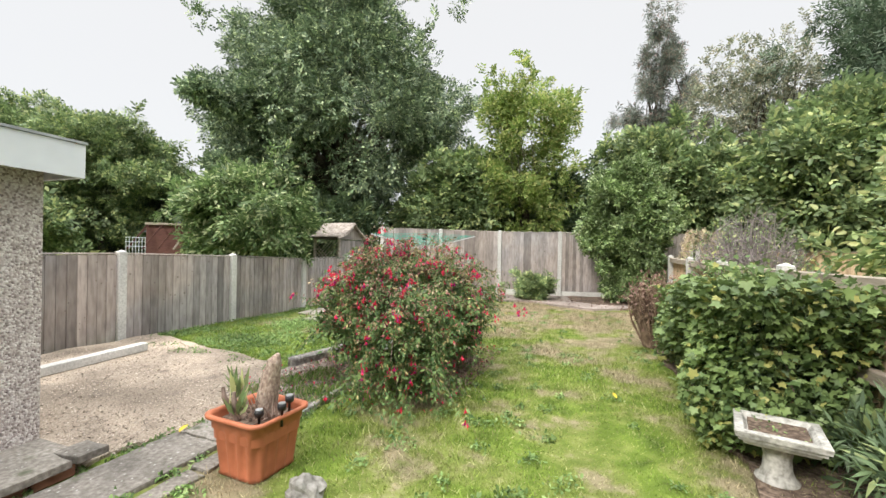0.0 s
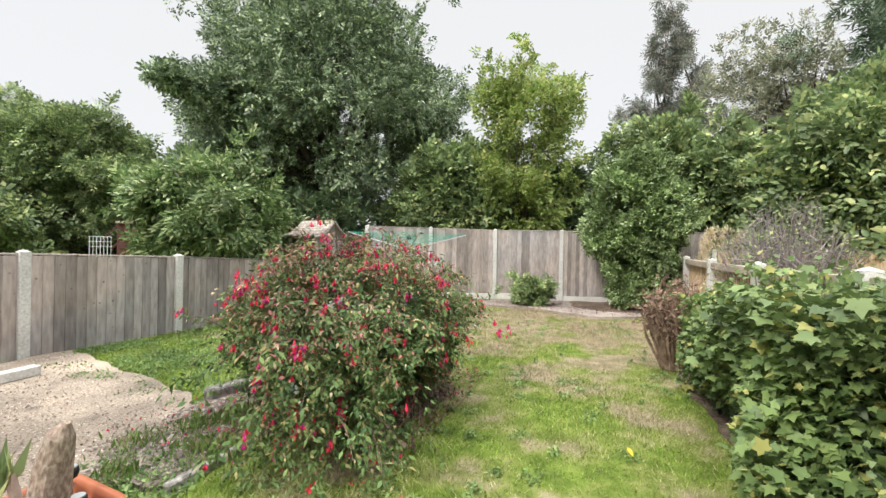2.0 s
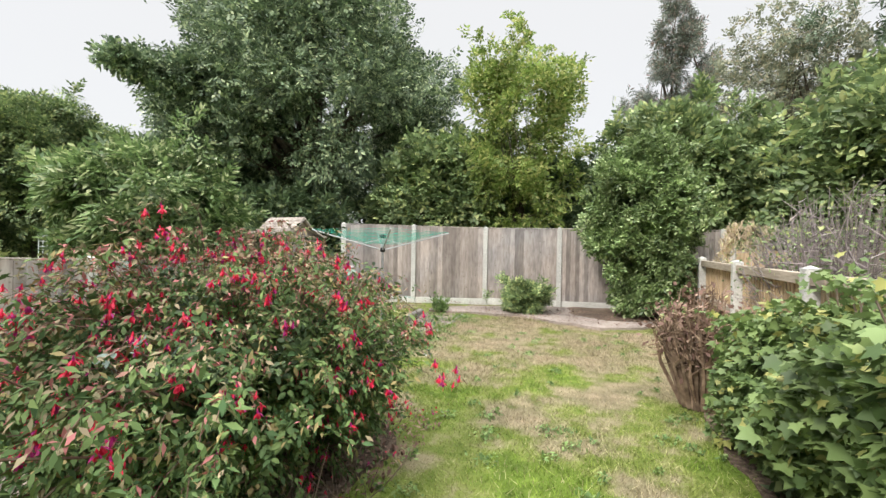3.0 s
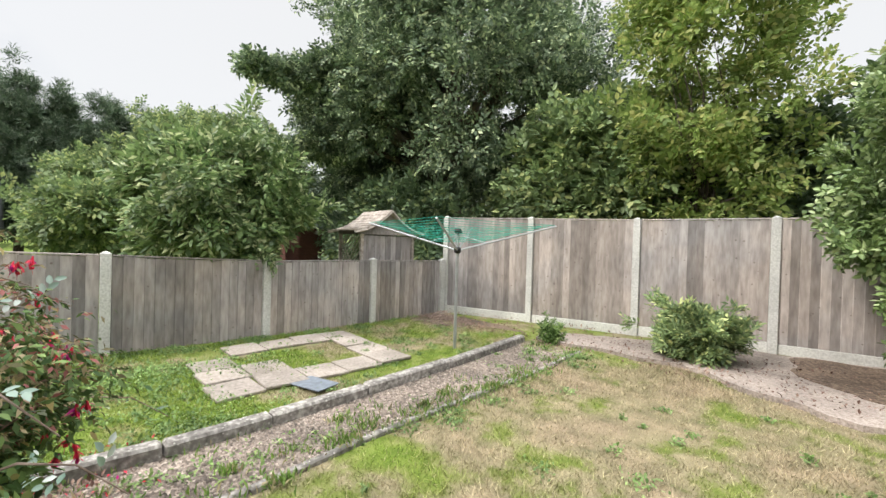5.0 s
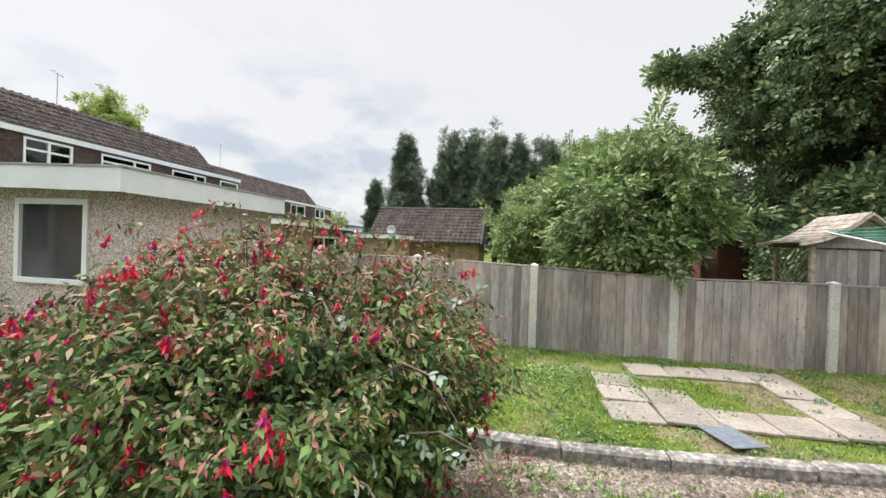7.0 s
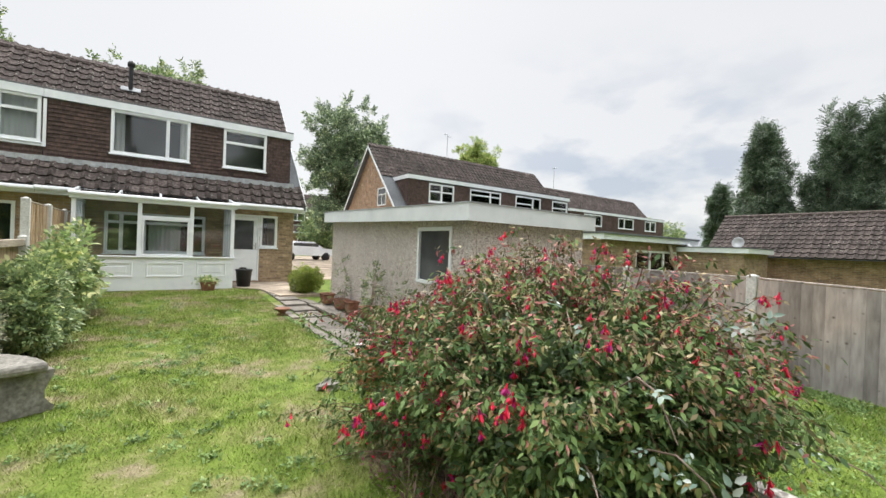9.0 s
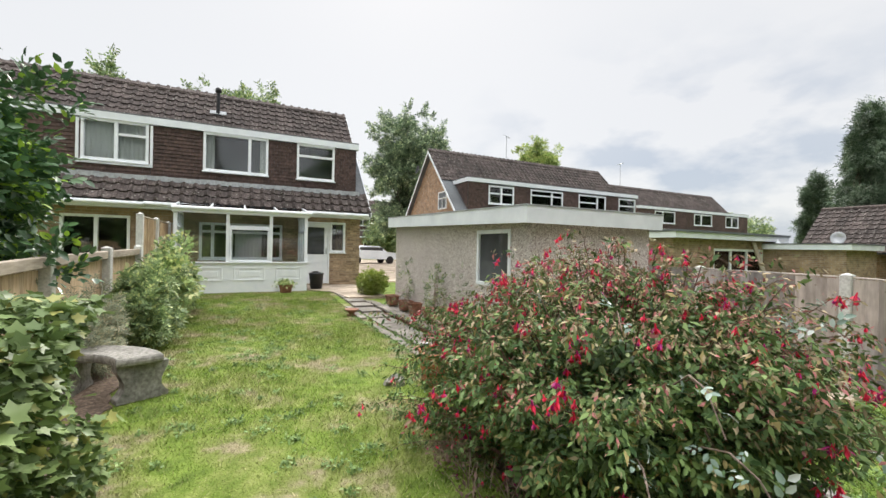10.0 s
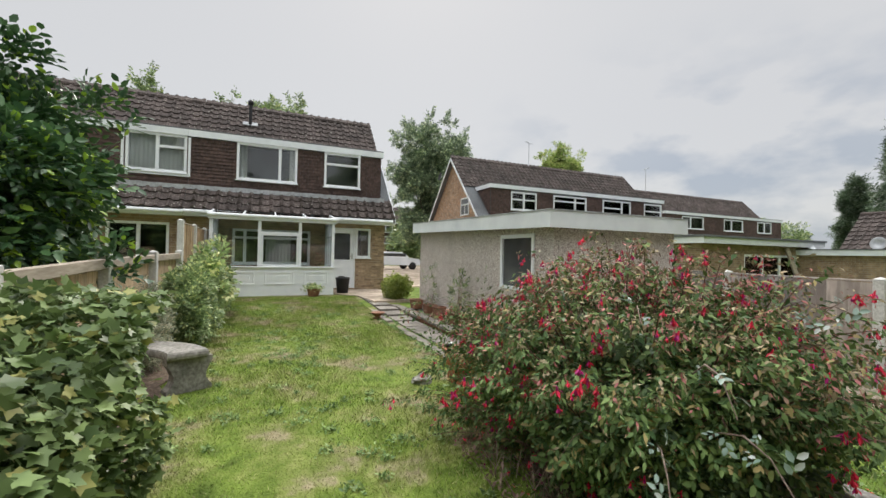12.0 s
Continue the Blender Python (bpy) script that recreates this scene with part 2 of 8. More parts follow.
def dashmat(name, share=0.5):
    """Small stones of many tones set in grey: pebble dash, gravel and shingle."""
    m = bpy.data.materials.new(name)
    m.use_nodes = True
    n, l = m.node_tree.nodes, m.node_tree.links
    b, geo = n["Principled BSDF"], n.new("ShaderNodeNewGeometry")
    vo = n.new("ShaderNodeTexVoronoi")
    vo.inputs["Scale"].default_value = 80 if share == 0.5 else 38
    l.new(geo.outputs["Position"], vo.inputs[0])
    sep, ramp = n.new("ShaderNodeSeparateColor"), n.new("ShaderNodeValToRGB")
    l.new(vo.outputs["Color"], sep.inputs[0])
    e = ramp.color_ramp.elements
    tones = [(0.27, 0.225, 0.21), (0.50, 0.43, 0.40), (0.66, 0.60, 0.57), (0.84, 0.80, 0.77)] if share == 0.5 else [(0.07, 0.055, 0.045), (0.17, 0.135, 0.11), (0.28, 0.23, 0.19), (0.42, 0.36, 0.31)]
    e[0].color, e[1].color = (*tones[0], 1), (*tones[3], 1)
    e.new(0.3).color = (*tones[1], 1)
    e.new(0.65).color = (*tones[2], 1)
    l.new(sep.outputs[0], ramp.inputs[0])
    no = n.new("ShaderNodeTexNoise")
    no.inputs["Scale"].default_value, no.inputs["Detail"].default_value = 1.6, 6
    l.new(geo.outputs["Position"], no.inputs[0])
    mr, hsv = n.new("ShaderNodeMapRange"), n.new("ShaderNodeHueSaturation")
    mr.inputs[1].default_value, mr.inputs[2].default_value = 0.3, 0.7
    mr.inputs[3].default_value, mr.inputs[4].default_value = (0.92, 1.08) if share == 0.5 else (0.5, 1.3)
    l.new(no.outputs[0], mr.inputs[0])
    l.new(ramp.outputs[0], hsv.inputs["Color"])
    l.new(mr.outputs[0], hsv.inputs["Value"])
    l.new(hsv.outputs[0], b.inputs["Base Color"])
    b.inputs["Roughness"].default_value = 0.85
    bp = n.new("ShaderNodeBump")
    bp.inputs["Strength"].default_value, bp.inputs["Distance"].default_value, bp.invert = 0.9, 0.01, True
    l.new(vo.outputs["Distance"], bp.inputs["Height"])
    l.new(bp.outputs[0], b.inputs["Normal"])
    return m


LAWN, BLADE = lawnmat("lawn", False), lawnmat("grass_blades", True)
BOARD = material("weathered_boards", [(0.285, 0.245, 0.222), (0.375, 0.322, 0.293), (0.455, 0.402, 0.37)], 9, 0.85, 0.25, 0.9, 0.20, rand=0.34, stretch=(2.4, 2.4, 0.5), tint=(0.80, 0.86, 0.93))
NEWBOARD = material("new_boards", [(0.36, 0.25, 0.15), (0.50, 0.37, 0.24), (0.60, 0.47, 0.32)], 9, 0.8, 0.25, 0.9, 0.15, rand=0.15, stretch=(5, 5, 0.6))
RAIL = material("rail_wood", [(0.30, 0.25, 0.20), (0.45, 0.39, 0.32)], 9, 0.8, 0.3, 1.5, 0.2, rand=0.1, stretch=(3, 0.6, 5))
CONC = material("cast_concrete", [(0.46, 0.455, 0.435), (0.58, 0.575, 0.55), (0.68, 0.675, 0.65)], 45, 0.9, 0.3, 2.0, 0.15, rand=0.06)
KERB = material("old_kerb", [(0.12, 0.11, 0.10), (0.23, 0.215, 0.20), (0.44, 0.42, 0.39)], 22, 0.95, 0.6, 3.0, 0.35, rand=0.12)
SLAB = material("paving_slab", [(0.26, 0.225, 0.20), (0.36, 0.315, 0.28), (0.43, 0.385, 0.35)], 30, 0.9, 0.3, 2.5, 0.2, rand=0.1, tint=(0.8, 0.8, 0.78))
OLDSLAB = material("path_slab", [(0.15, 0.135, 0.115), (0.22, 0.20, 0.175), (0.31, 0.285, 0.255)], 40, 0.95, 0.5, 2.6, 0.32, rand=0.12)
PATIO = material("sandy_concrete", [(0.24, 0.19, 0.145), (0.47, 0.385, 0.30), (0.62, 0.53, 0.43)], 60, 0.95, 0.7, 1.6, 0.35, tint=(0.62, 0.62, 0.62))
ENDPATH = material("pinkish_concrete", [(0.19, 0.16, 0.14), (0.33, 0.275, 0.245), (0.43, 0.375, 0.335)], 46, 0.95, 0.6, 1.3, 0.4)
SOIL = material("soil", [(0.055, 0.038, 0.028), (0.13, 0.092, 0.068), (0.25, 0.19, 0.145)], 35, 1.0, 1.0, 2.0, 0.35)
GRAVEL, DASH = dashmat("gravel", 0.6), dashmat("pebble_dash", 0.5)
WHITE = material("white_upvc", [(0.82, 0.86, 0.90), (0.87, 0.90, 0.93)], 6, 0.35, 0.03, 1.5, 0.04)
FASCIA = material("white_fascia", [(0.76, 0.80, 0.85), (0.83, 0.87, 0.91)], 4, 0.45, 0.05, 1.0, 0.06)
LEAD = material("lead_flashing", [(0.30, 0.32, 0.34), (0.46, 0.48, 0.50)], 14, 0.6, 0.3, 2.0, 0.2)
TILE = material("roof_tile", [(0.032, 0.026, 0.024), (0.076, 0.059, 0.054), (0.144, 0.122, 0.112)], 16, 0.9, 0.4, 1.5, 0.35, rand=0.2, island=0.25)


def specks(m, color, scale, limit):
    """Small round blotches, such as lichen, strewn over a material."""
    n, l = m.node_tree.nodes, m.node_tree.links
    b = n["Principled BSDF"]
    old = b.inputs["Base Color"].links[0].from_socket
    geo, vo, no = n.new("ShaderNodeNewGeometry"), n.new("ShaderNodeTexVoronoi"), n.new("ShaderNodeTexNoise")
    vo.inputs["Scale"].default_value, no.inputs["Scale"].default_value, no.inputs["Detail"].default_value = scale, scale * 0.12, 3
    l.new(geo.outputs["Position"], vo.inputs[0])
    l.new(geo.outputs["Position"], no.inputs[0])
    mr, mx, mu = n.new("ShaderNodeMapRange"), n.new("ShaderNodeMixRGB"), n.new("ShaderNodeMath")
    mu.operation = "MULTIPLY"
    l.new(no.outputs[0], mu.inputs[0])
    mu.inputs[1].default_value = limit * 2
    l.new(vo.outputs["Distance"], mr.inputs[0])
    l.new(mu.outputs[0], mr.inputs[1])
    mr.inputs[1].default_value = limit
    mr.inputs[2].default_value = limit * 0.35
    mr.inputs[3].default_value, mr.inputs[4].default_value = 0, 0.85
    l.new(mr.outputs[0], mx.inputs[0])
    l.new(old, mx.inputs[1])
    mx.inputs[2].default_value = (*color, 1)
    l.new(mx.outputs[0], b.inputs["Base Color"])


specks(BOARD, (0.13, 0.10, 0.082), 9.0, 0.13)
specks(TILE, (0.36, 0.35, 0.31), 7.0, 0.20)
specks(OLDSLAB, (0.50, 0.49, 0.46), 17.0, 0.17)
specks(OLDSLAB, (0.075, 0.085, 0.045), 5.0, 0.22)
specks(PATIO, (0.20, 0.165, 0.135), 2.6, 0.20)
specks(KERB, (0.55, 0.54, 0.50), 26.0, 0.26)
PALESTONE = material("pale_cast_stone", [(0.26, 0.25, 0.225), (0.44, 0.43, 0.395), (0.58, 0.565, 0.53)], 34, 0.95, 0.6, 7.0, 0.28)
HUNG = material("hung_tile", [(0.055, 0.036, 0.031), (0.09, 0.058, 0.050), (0.125, 0.085, 0.072)], 12, 0.85, 0.25, 1.5, 0.2, rand=0.15, island=0.25)
BRICK = brickmat("buff_brick", (0.37, 0.26, 0.165), (0.25, 0.165, 0.105), (0.36, 0.32, 0.27))
BRICK2 = brickmat("orange_brick", (0.43, 0.27, 0.17), (0.27, 0.165, 0.11), (0.46, 0.41, 0.35))
GLASS = glassmat("window_glass")
# near-black stand-in for unlit interiors: their shade is in the colour
DARK = material("room_shade", [(0.03, 0.032, 0.035), (0.06, 0.062, 0.065)], 3, 0.9, 0.0)
NET = material("net_curtain", [(0.55, 0.56, 0.55), (0.72, 0.73, 0.72)], 40, 0.9, 0.2, stretch=(4, 4, 0.5))
TERRA = material("terracotta_plastic", [(0.38, 0.125, 0.062), (0.46, 0.155, 0.08)], 12, 0.5, 0.1, 3.0, 0.12, spec=0.35)
CLAY = material("weathered_clay", [(0.19, 0.085, 0.055), (0.33, 0.16, 0.10)], 15, 0.8, 0.3, 4.0, 0.25, rand=0.15)
STONE = material("cast_stone", [(0.135, 0.129, 0.112), (0.236, 0.225, 0.202), (0.326, 0.314, 0.292)], 28, 0.95, 0.6, 5.0, 0.3, rand=0.08)
REDTWIG = material("red_stems", [(0.10, 0.055, 0.04), (0.19, 0.12, 0.09)], 20, 0.8, 0.2)
BARK = material("bark", [(0.055, 0.042, 0.032), (0.12, 0.095, 0.075), (0.21, 0.18, 0.145)], 22, 0.95, 0.8, 3.0, 0.3, stretch=(3, 3, 0.6))
TWIG = material("dry_twigs", [(0.16, 0.11, 0.085), (0.27, 0.20, 0.165), (0.38, 0.30, 0.25)], 12, 0.9, 0.2, 2.0, 0.3, island=0.35)
DEADTWIG = material("dead_brown_stems", [(0.10, 0.065, 0.045), (0.21, 0.145, 0.10), (0.34, 0.25, 0.18)], 12, 0.9, 0.2, 2.0, 0.3, island=0.4)
GREYTWIG = material("grey_twigs", [(0.20, 0.17, 0.17), (0.36, 0.31, 0.31)], 12, 0.9, 0.2, 2.0, 0.3, island=0.3)
METAL = material("galvanised_tube", [(0.42, 0.44, 0.46), (0.55, 0.57, 0.59)], 10, 0.4, 0.05, 2.0, 0.1, metal=0.7)
CORD = material("green_cord", [(0.02, 0.33, 0.24), (0.035, 0.42, 0.31)], 10, 0.5, 0.0)
BLACK = material("black_plastic", [(0.012, 0.012, 0.014), (0.02, 0.02, 0.022)], 10, 0.4, 0.05)
SHED = material("stained_shed_wood", [(0.085, 0.035, 0.028), (0.14, 0.06, 0.048)], 10, 0.8, 0.3, 1.5, 0.2, stretch=(1, 1, 5), rand=0.1)
SHINGLE = material("cedar_shingle", [(0.25, 0.21, 0.18), (0.40, 0.35, 0.31), (0.54, 0.49, 0.45)], 18, 0.9, 0.4, 3.0, 0.2, rand=0.2)
FELT = material("roof_felt", [(0.10, 0.11, 0.12), (0.17, 0.18, 0.19)], 30, 0.9, 0.4)
SLATE = material("blue_slate", [(0.13, 0.15, 0.18), (0.20, 0.23, 0.27)], 18, 0.6, 0.2)
GRIT = material("sandy_grit", [(0.20, 0.16, 0.13), (0.40, 0.33, 0.27), (0.64, 0.56, 0.48)], 25, 0.9, 0.1, 2.0, 0.3, island=0.4)
PEBBLE = material("pebbles", [(0.10, 0.078, 0.062), (0.19, 0.155, 0.13), (0.32, 0.275, 0.235)], 25, 0.85, 0.1, 2.0, 0.4, island=0.5)
BLADE2 = leafmat("tuft_grass", (0.08, 0.16, 0.025), (0.18, 0.29, 0.05), (0.33, 0.30, 0.14), 0.2, 0.6, 0.3)
STUMP = material("palm_stump", [(0.17, 0.12, 0.095), (0.33, 0.25, 0.20), (0.50, 0.42, 0.35)], 75, 0.95, 0.9, 6.0, 0.3, stretch=(1, 1, 0.5))
BRICKP = material("buff_brick_face", [(0.24, 0.165, 0.105), (0.37, 0.27, 0.175), (0.46, 0.35, 0.24)], 18, 0.9, 0.4, 2.0, 0.15, rand=0.32)
YELLOW = material("yellow_leaf", [(0.62, 0.42, 0.03), (0.75, 0.55, 0.06)], 30, 0.6, 0.1)
PETAL = leafmat("fuchsia_flower", (0.50, 0.012, 0.035), (0.72, 0.03, 0.07), (0.35, 0.01, 0.12), 0.3, 0.45, 0.25, 0.2)

L_BIG = leafmat("poplar_leaves", (0.066, 0.114, 0.050), (0.225, 0.315, 0.138), (0.450, 0.550, 0.250), 0.15, 0.5, 0.2)
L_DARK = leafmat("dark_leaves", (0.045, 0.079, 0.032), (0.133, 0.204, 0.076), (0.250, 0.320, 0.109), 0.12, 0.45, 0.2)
L_LIME = leafmat("lime_leaves", (0.14, 0.225, 0.045), (0.30, 0.40, 0.095), (0.44, 0.48, 0.14), 0.2, 0.5, 0.5)
L_MID = leafmat("mid_leaves", (0.092, 0.152, 0.053), (0.252, 0.349, 0.118), (0.410, 0.478, 0.162), 0.15, 0.45, 0.28)
L_CHERRY = leafmat("cherry_leaves", (0.065, 0.125, 0.036), (0.235, 0.345, 0.105), (0.500, 0.580, 0.250), 0.15, 0.4, 0.3)
L_CON = leafmat("conifer_needles", (0.047, 0.086, 0.036), (0.132, 0.195, 0.095), (0.197, 0.254, 0.134), 0.15, 0.6, 0.1)
L_GREY = leafmat("greyish_conifer", (0.105, 0.135, 0.085), (0.235, 0.28, 0.18), (0.30, 0.23, 0.15), 0.15, 0.6, 0.15)
L_PALE = leafmat("pale_leaves", (0.161, 0.196, 0.103), (0.299, 0.333, 0.184), (0.368, 0.356, 0.184), 0.2, 0.5, 0.3)
L_IVY = leafmat("glossy_ivy", (0.075, 0.130, 0.040), (0.225, 0.330, 0.095), (0.389, 0.498, 0.199), 0.15, 0.35, 0.2)
L_LAUREL = leafmat("laurel_leaves", (0.029, 0.072, 0.028), (0.082, 0.171, 0.050), (0.306, 0.488, 0.045), 0.12, 0.28, 0.15, spec=0.5)
L_MAPLE = leafmat("maple_leaves", (0.070, 0.122, 0.034), (0.20, 0.29, 0.080), (0.33, 0.35, 0.09), 0.08, 0.45, 0.18, spec=0.3)
L_FUCH = leafmat("fuchsia_leaves", (0.045, 0.095, 0.028), (0.155, 0.235, 0.062), (0.30, 0.26, 0.09), 0.08, 0.6, 0.06, spec=0.15)
L_BRIAR = leafmat("briar_leaves", (0.10, 0.17, 0.10), (0.22, 0.31, 0.20), (0.36, 0.42, 0.30), 0.2, 0.45, 0.08)
L_BRONZE = leafmat("bronze_leaves", (0.15, 0.155, 0.062), (0.38, 0.32, 0.16), (0.36, 0.15, 0.11), 0.3, 0.6, 0.12, spec=0.15)
L_SHRUB = leafmat("shrub_leaves", (0.125, 0.207, 0.064), (0.347, 0.455, 0.153), (0.532, 0.577, 0.209), 0.2, 0.45, 0.3)
L_BOX = leafmat("box_leaves", (0.11, 0.18, 0.022), (0.25, 0.34, 0.05), (0.38, 0.42, 0.08), 0.25, 0.45, 0.3)
L_WEED = leafmat("weed_leaves", (0.082, 0.150, 0.040), (0.19, 0.31, 0.075), (0.26, 0.37, 0.11), 0.12, 0.5, 0.3)
L_DRY = leafmat("dry_leaves", (0.10, 0.06, 0.035), (0.20, 0.13, 0.08), (0.28, 0.20, 0.12), 0.2, 0.8, 0.1)
L_PLUME = leafmat("plume_grass", (0.38, 0.33, 0.18), (0.55, 0.49, 0.29), (0.45, 0.45, 0.20), 0.2, 0.8, 0.3)


# ---- building helpers ----
def thing(name, loc=(0, 0, 0), rz=0.0, label="", category="", group="", kind=""):
    ob = new(name)
    ob.matrix_basis = pose(*loc, 0, 0, rz)
    return tagged(ob, label, category, group, kind)


def part(name, bm, mat, parent=None, label="", kind=""):
    me = bpy.data.meshes.new(name)
    bm.to_mesh(me)
    bm.free()
    me.materials.append(mat)
    ob = new(name, me)
    ob.parent = parent
    if mat is GLASS:
        ob.visible_shadow = False
    return tagged(ob, label, kind=kind)


def piece(name, me, parent, m):
    ob = new(name, me)
    ob.parent = parent
    ob.matrix_basis = m
    return ob


def box(bm, x0, x1, y0, y1, z0, z1, bevel=0.0):
    v = [bm.verts.new((x, y, z)) for z in (z0, z1) for y in (y0, y1) for x in (x0, x1)]
    fs = [bm.faces.new([v[i] for i in q]) for q in ((0, 2, 3, 1), (4, 5, 7, 6), (0, 1, 5, 4), (2, 6, 7, 3), (0, 4, 6, 2), (1, 3, 7, 5))]
    if bevel:
        es = {e for f in fs for e in f.edges}
        bmesh.ops.bevel(bm, geom=list(es), offset=bevel, segments=1, affect="EDGES")
    return bm


def boxes(*rows, bevel=0.0):
    bm = bmesh.new()
    for r in rows:
        box(bm, *r, bevel=bevel)
    return bm


def meshof(name, bm, mat):
    me = bpy.data.meshes.new(name)
    bm.to_mesh(me)
    bm.free()
    me.materials.append(mat)
    return me


def tube(bm, pts, rad, seg=6, cap=True):
    """A tapered tube through the points."""
    pts = [Vector(p) for p in pts]
    rads = rad if hasattr(rad, "__len__") else [rad] * len(pts)
    rings = []
    for i, p in enumerate(pts):
        d = (pts[min(i + 1, len(pts) - 1)] - pts[max(i - 1, 0)]).normalized()
        a = d.cross(Vector((0.3, 0.2, 1)) if abs(d.z) < 0.9 else Vector((1, 0, 0.1))).normalized()
        b = d.cross(a)
        rings.append([bm.verts.new(p + (a * math.cos(t) + b * math.sin(t)) * rads[i]) for t in (2 * math.pi * k / seg for k in range(seg))])
    for r, s in zip(rings, rings[1:]):
        for k in range(seg):
            bm.faces.new((r[k], r[(k + 1) % seg], s[(k + 1) % seg], s[k]))
    if cap:
        bm.faces.new(rings[0][::-1])
        bm.faces.new(rings[-1])
    return bm


def lathe(bm, prof, seg=20, cx=0.0, cy=0.0):
    """A turned shape from rows of radius and height."""
    rings = [[bm.verts.new((cx + r * math.cos(t), cy + r * math.sin(t), z)) for t in (2 * math.pi * k / seg for k in range(seg))] for r, z in prof]
    for r, s in zip(rings, rings[1:]):
        for k in range(seg):
            f = bm.faces.new((r[k], r[(k + 1) % seg], s[(k + 1) % seg], s[k]))
            f.smooth = True
    bm.faces.new(rings[0][::-1])
    bm.faces.new(rings[-1])
    return bm


def polyslab(bm, pts, z0, z1):
    lo, hi = [bm.verts.new((x, y, z0)) for x, y in pts], [bm.verts.new((x, y, z1)) for x, y in pts]
    bm.faces.new(hi)
    for i in range(len(pts)):
        j = (i + 1) % len(pts)
        bm.faces.new((lo[i], lo[j], hi[j], hi[i]))
    return bm


# leaf shapes: corners of one leaf (or a spray of leaves) of length 1, and its faces
ONE = (np.array([(0, 0, 0), (0.5, 0.27, 0.07), (1, 0, -0.05), (0.5, -0.27, 0.07)]), [(0, 1, 2, 3)])
BROAD = (np.array([(0, 0, 0), (0.3, 0.26, 0.06), (0.7, 0.22, 0.05), (1, 0, -0.08), (0.7, -0.22, 0.05), (0.3, -0.26, 0.06)]), [(0, 1, 2, 3), (0, 3, 4, 5)])
OVAL = (np.array([(0, 0, 0), (0.45, 0.19, 0.05), (1, 0, -0.1), (0.45, -0.19, 0.05)]), [(0, 1, 2, 3)])
LONG = (np.array([(0, 0, 0), (0.4, 0.1, 0.12), (1, 0, 0.02), (0.4, -0.1, 0.12)]), [(0, 1, 2, 3)])


CHIP = (np.array([(0, -0.4, 0), (1, -0.5, 0), (0.9, 0.5, 0), (0.1, 0.6, 0), (0.5, 0.1, 0.5)]), [(0, 1, 4), (1, 2, 4), (2, 3, 4), (3, 0, 4)])


def spray(k, leaf, spread, seed, droop=0.0):
    rng = np.random.default_rng(seed)
    vs, fs = [], []
    for i in range(k):
        x, side = 0.12 + 0.7 * i / max(1, k - 1), (-1) ** i
        a = side * (0.5 + 0.5 * rng.random())
        v = leaf[0] * spread
        c, s = math.cos(a), math.sin(a)
        v = np.stack([v[:, 0] * c - v[:, 1] * s, v[:, 0] * s + v[:, 1] * c, v[:, 2]], 1)
        v += (x, side * 0.02, rng.uniform(-0.12, 0.12) - droop * x * x)
        v[:, 2] += rng.uniform(-0.25, 0.25) * (v[:, 0] - x)
        fs += [tuple(np.array(f) + len(vs)) for f in leaf[1]]
        vs += list(v)
    return np.array(vs), fs


def mapleleaf():
    tips = [(0, 0.0), (0.30, 2.5), (0.60, 1.9), (0.44, 1.45), (0.80, 1.0), (0.56, 0.55), (1.0, 0.0)]
    left = [(r * math.cos(a) * 0.85 + 0.1, r * math.sin(a) * 0.85, 0.10 * r * math.sin(a) - 0.1 * r * r) for r, a in tips[1:]]
    pts = [(0, 0, 0)] + left + [(x, -y, z) for x, y, z in left[-2::-1]]
    return np.array(pts) * (1, 1, 1), [tuple(range(0, 7)), (0, *range(6, 12))]


SPRAY5, SPRAY4, SPRAYN = spray(6, ONE, 0.42, 1), spray(4, BROAD, 0.5, 2), spray(8, LONG, 0.45, 3, 0.15)
SPRAYD = spray(6, OVAL, 0.5, 4, 0.35)
MAPLE = mapleleaf()


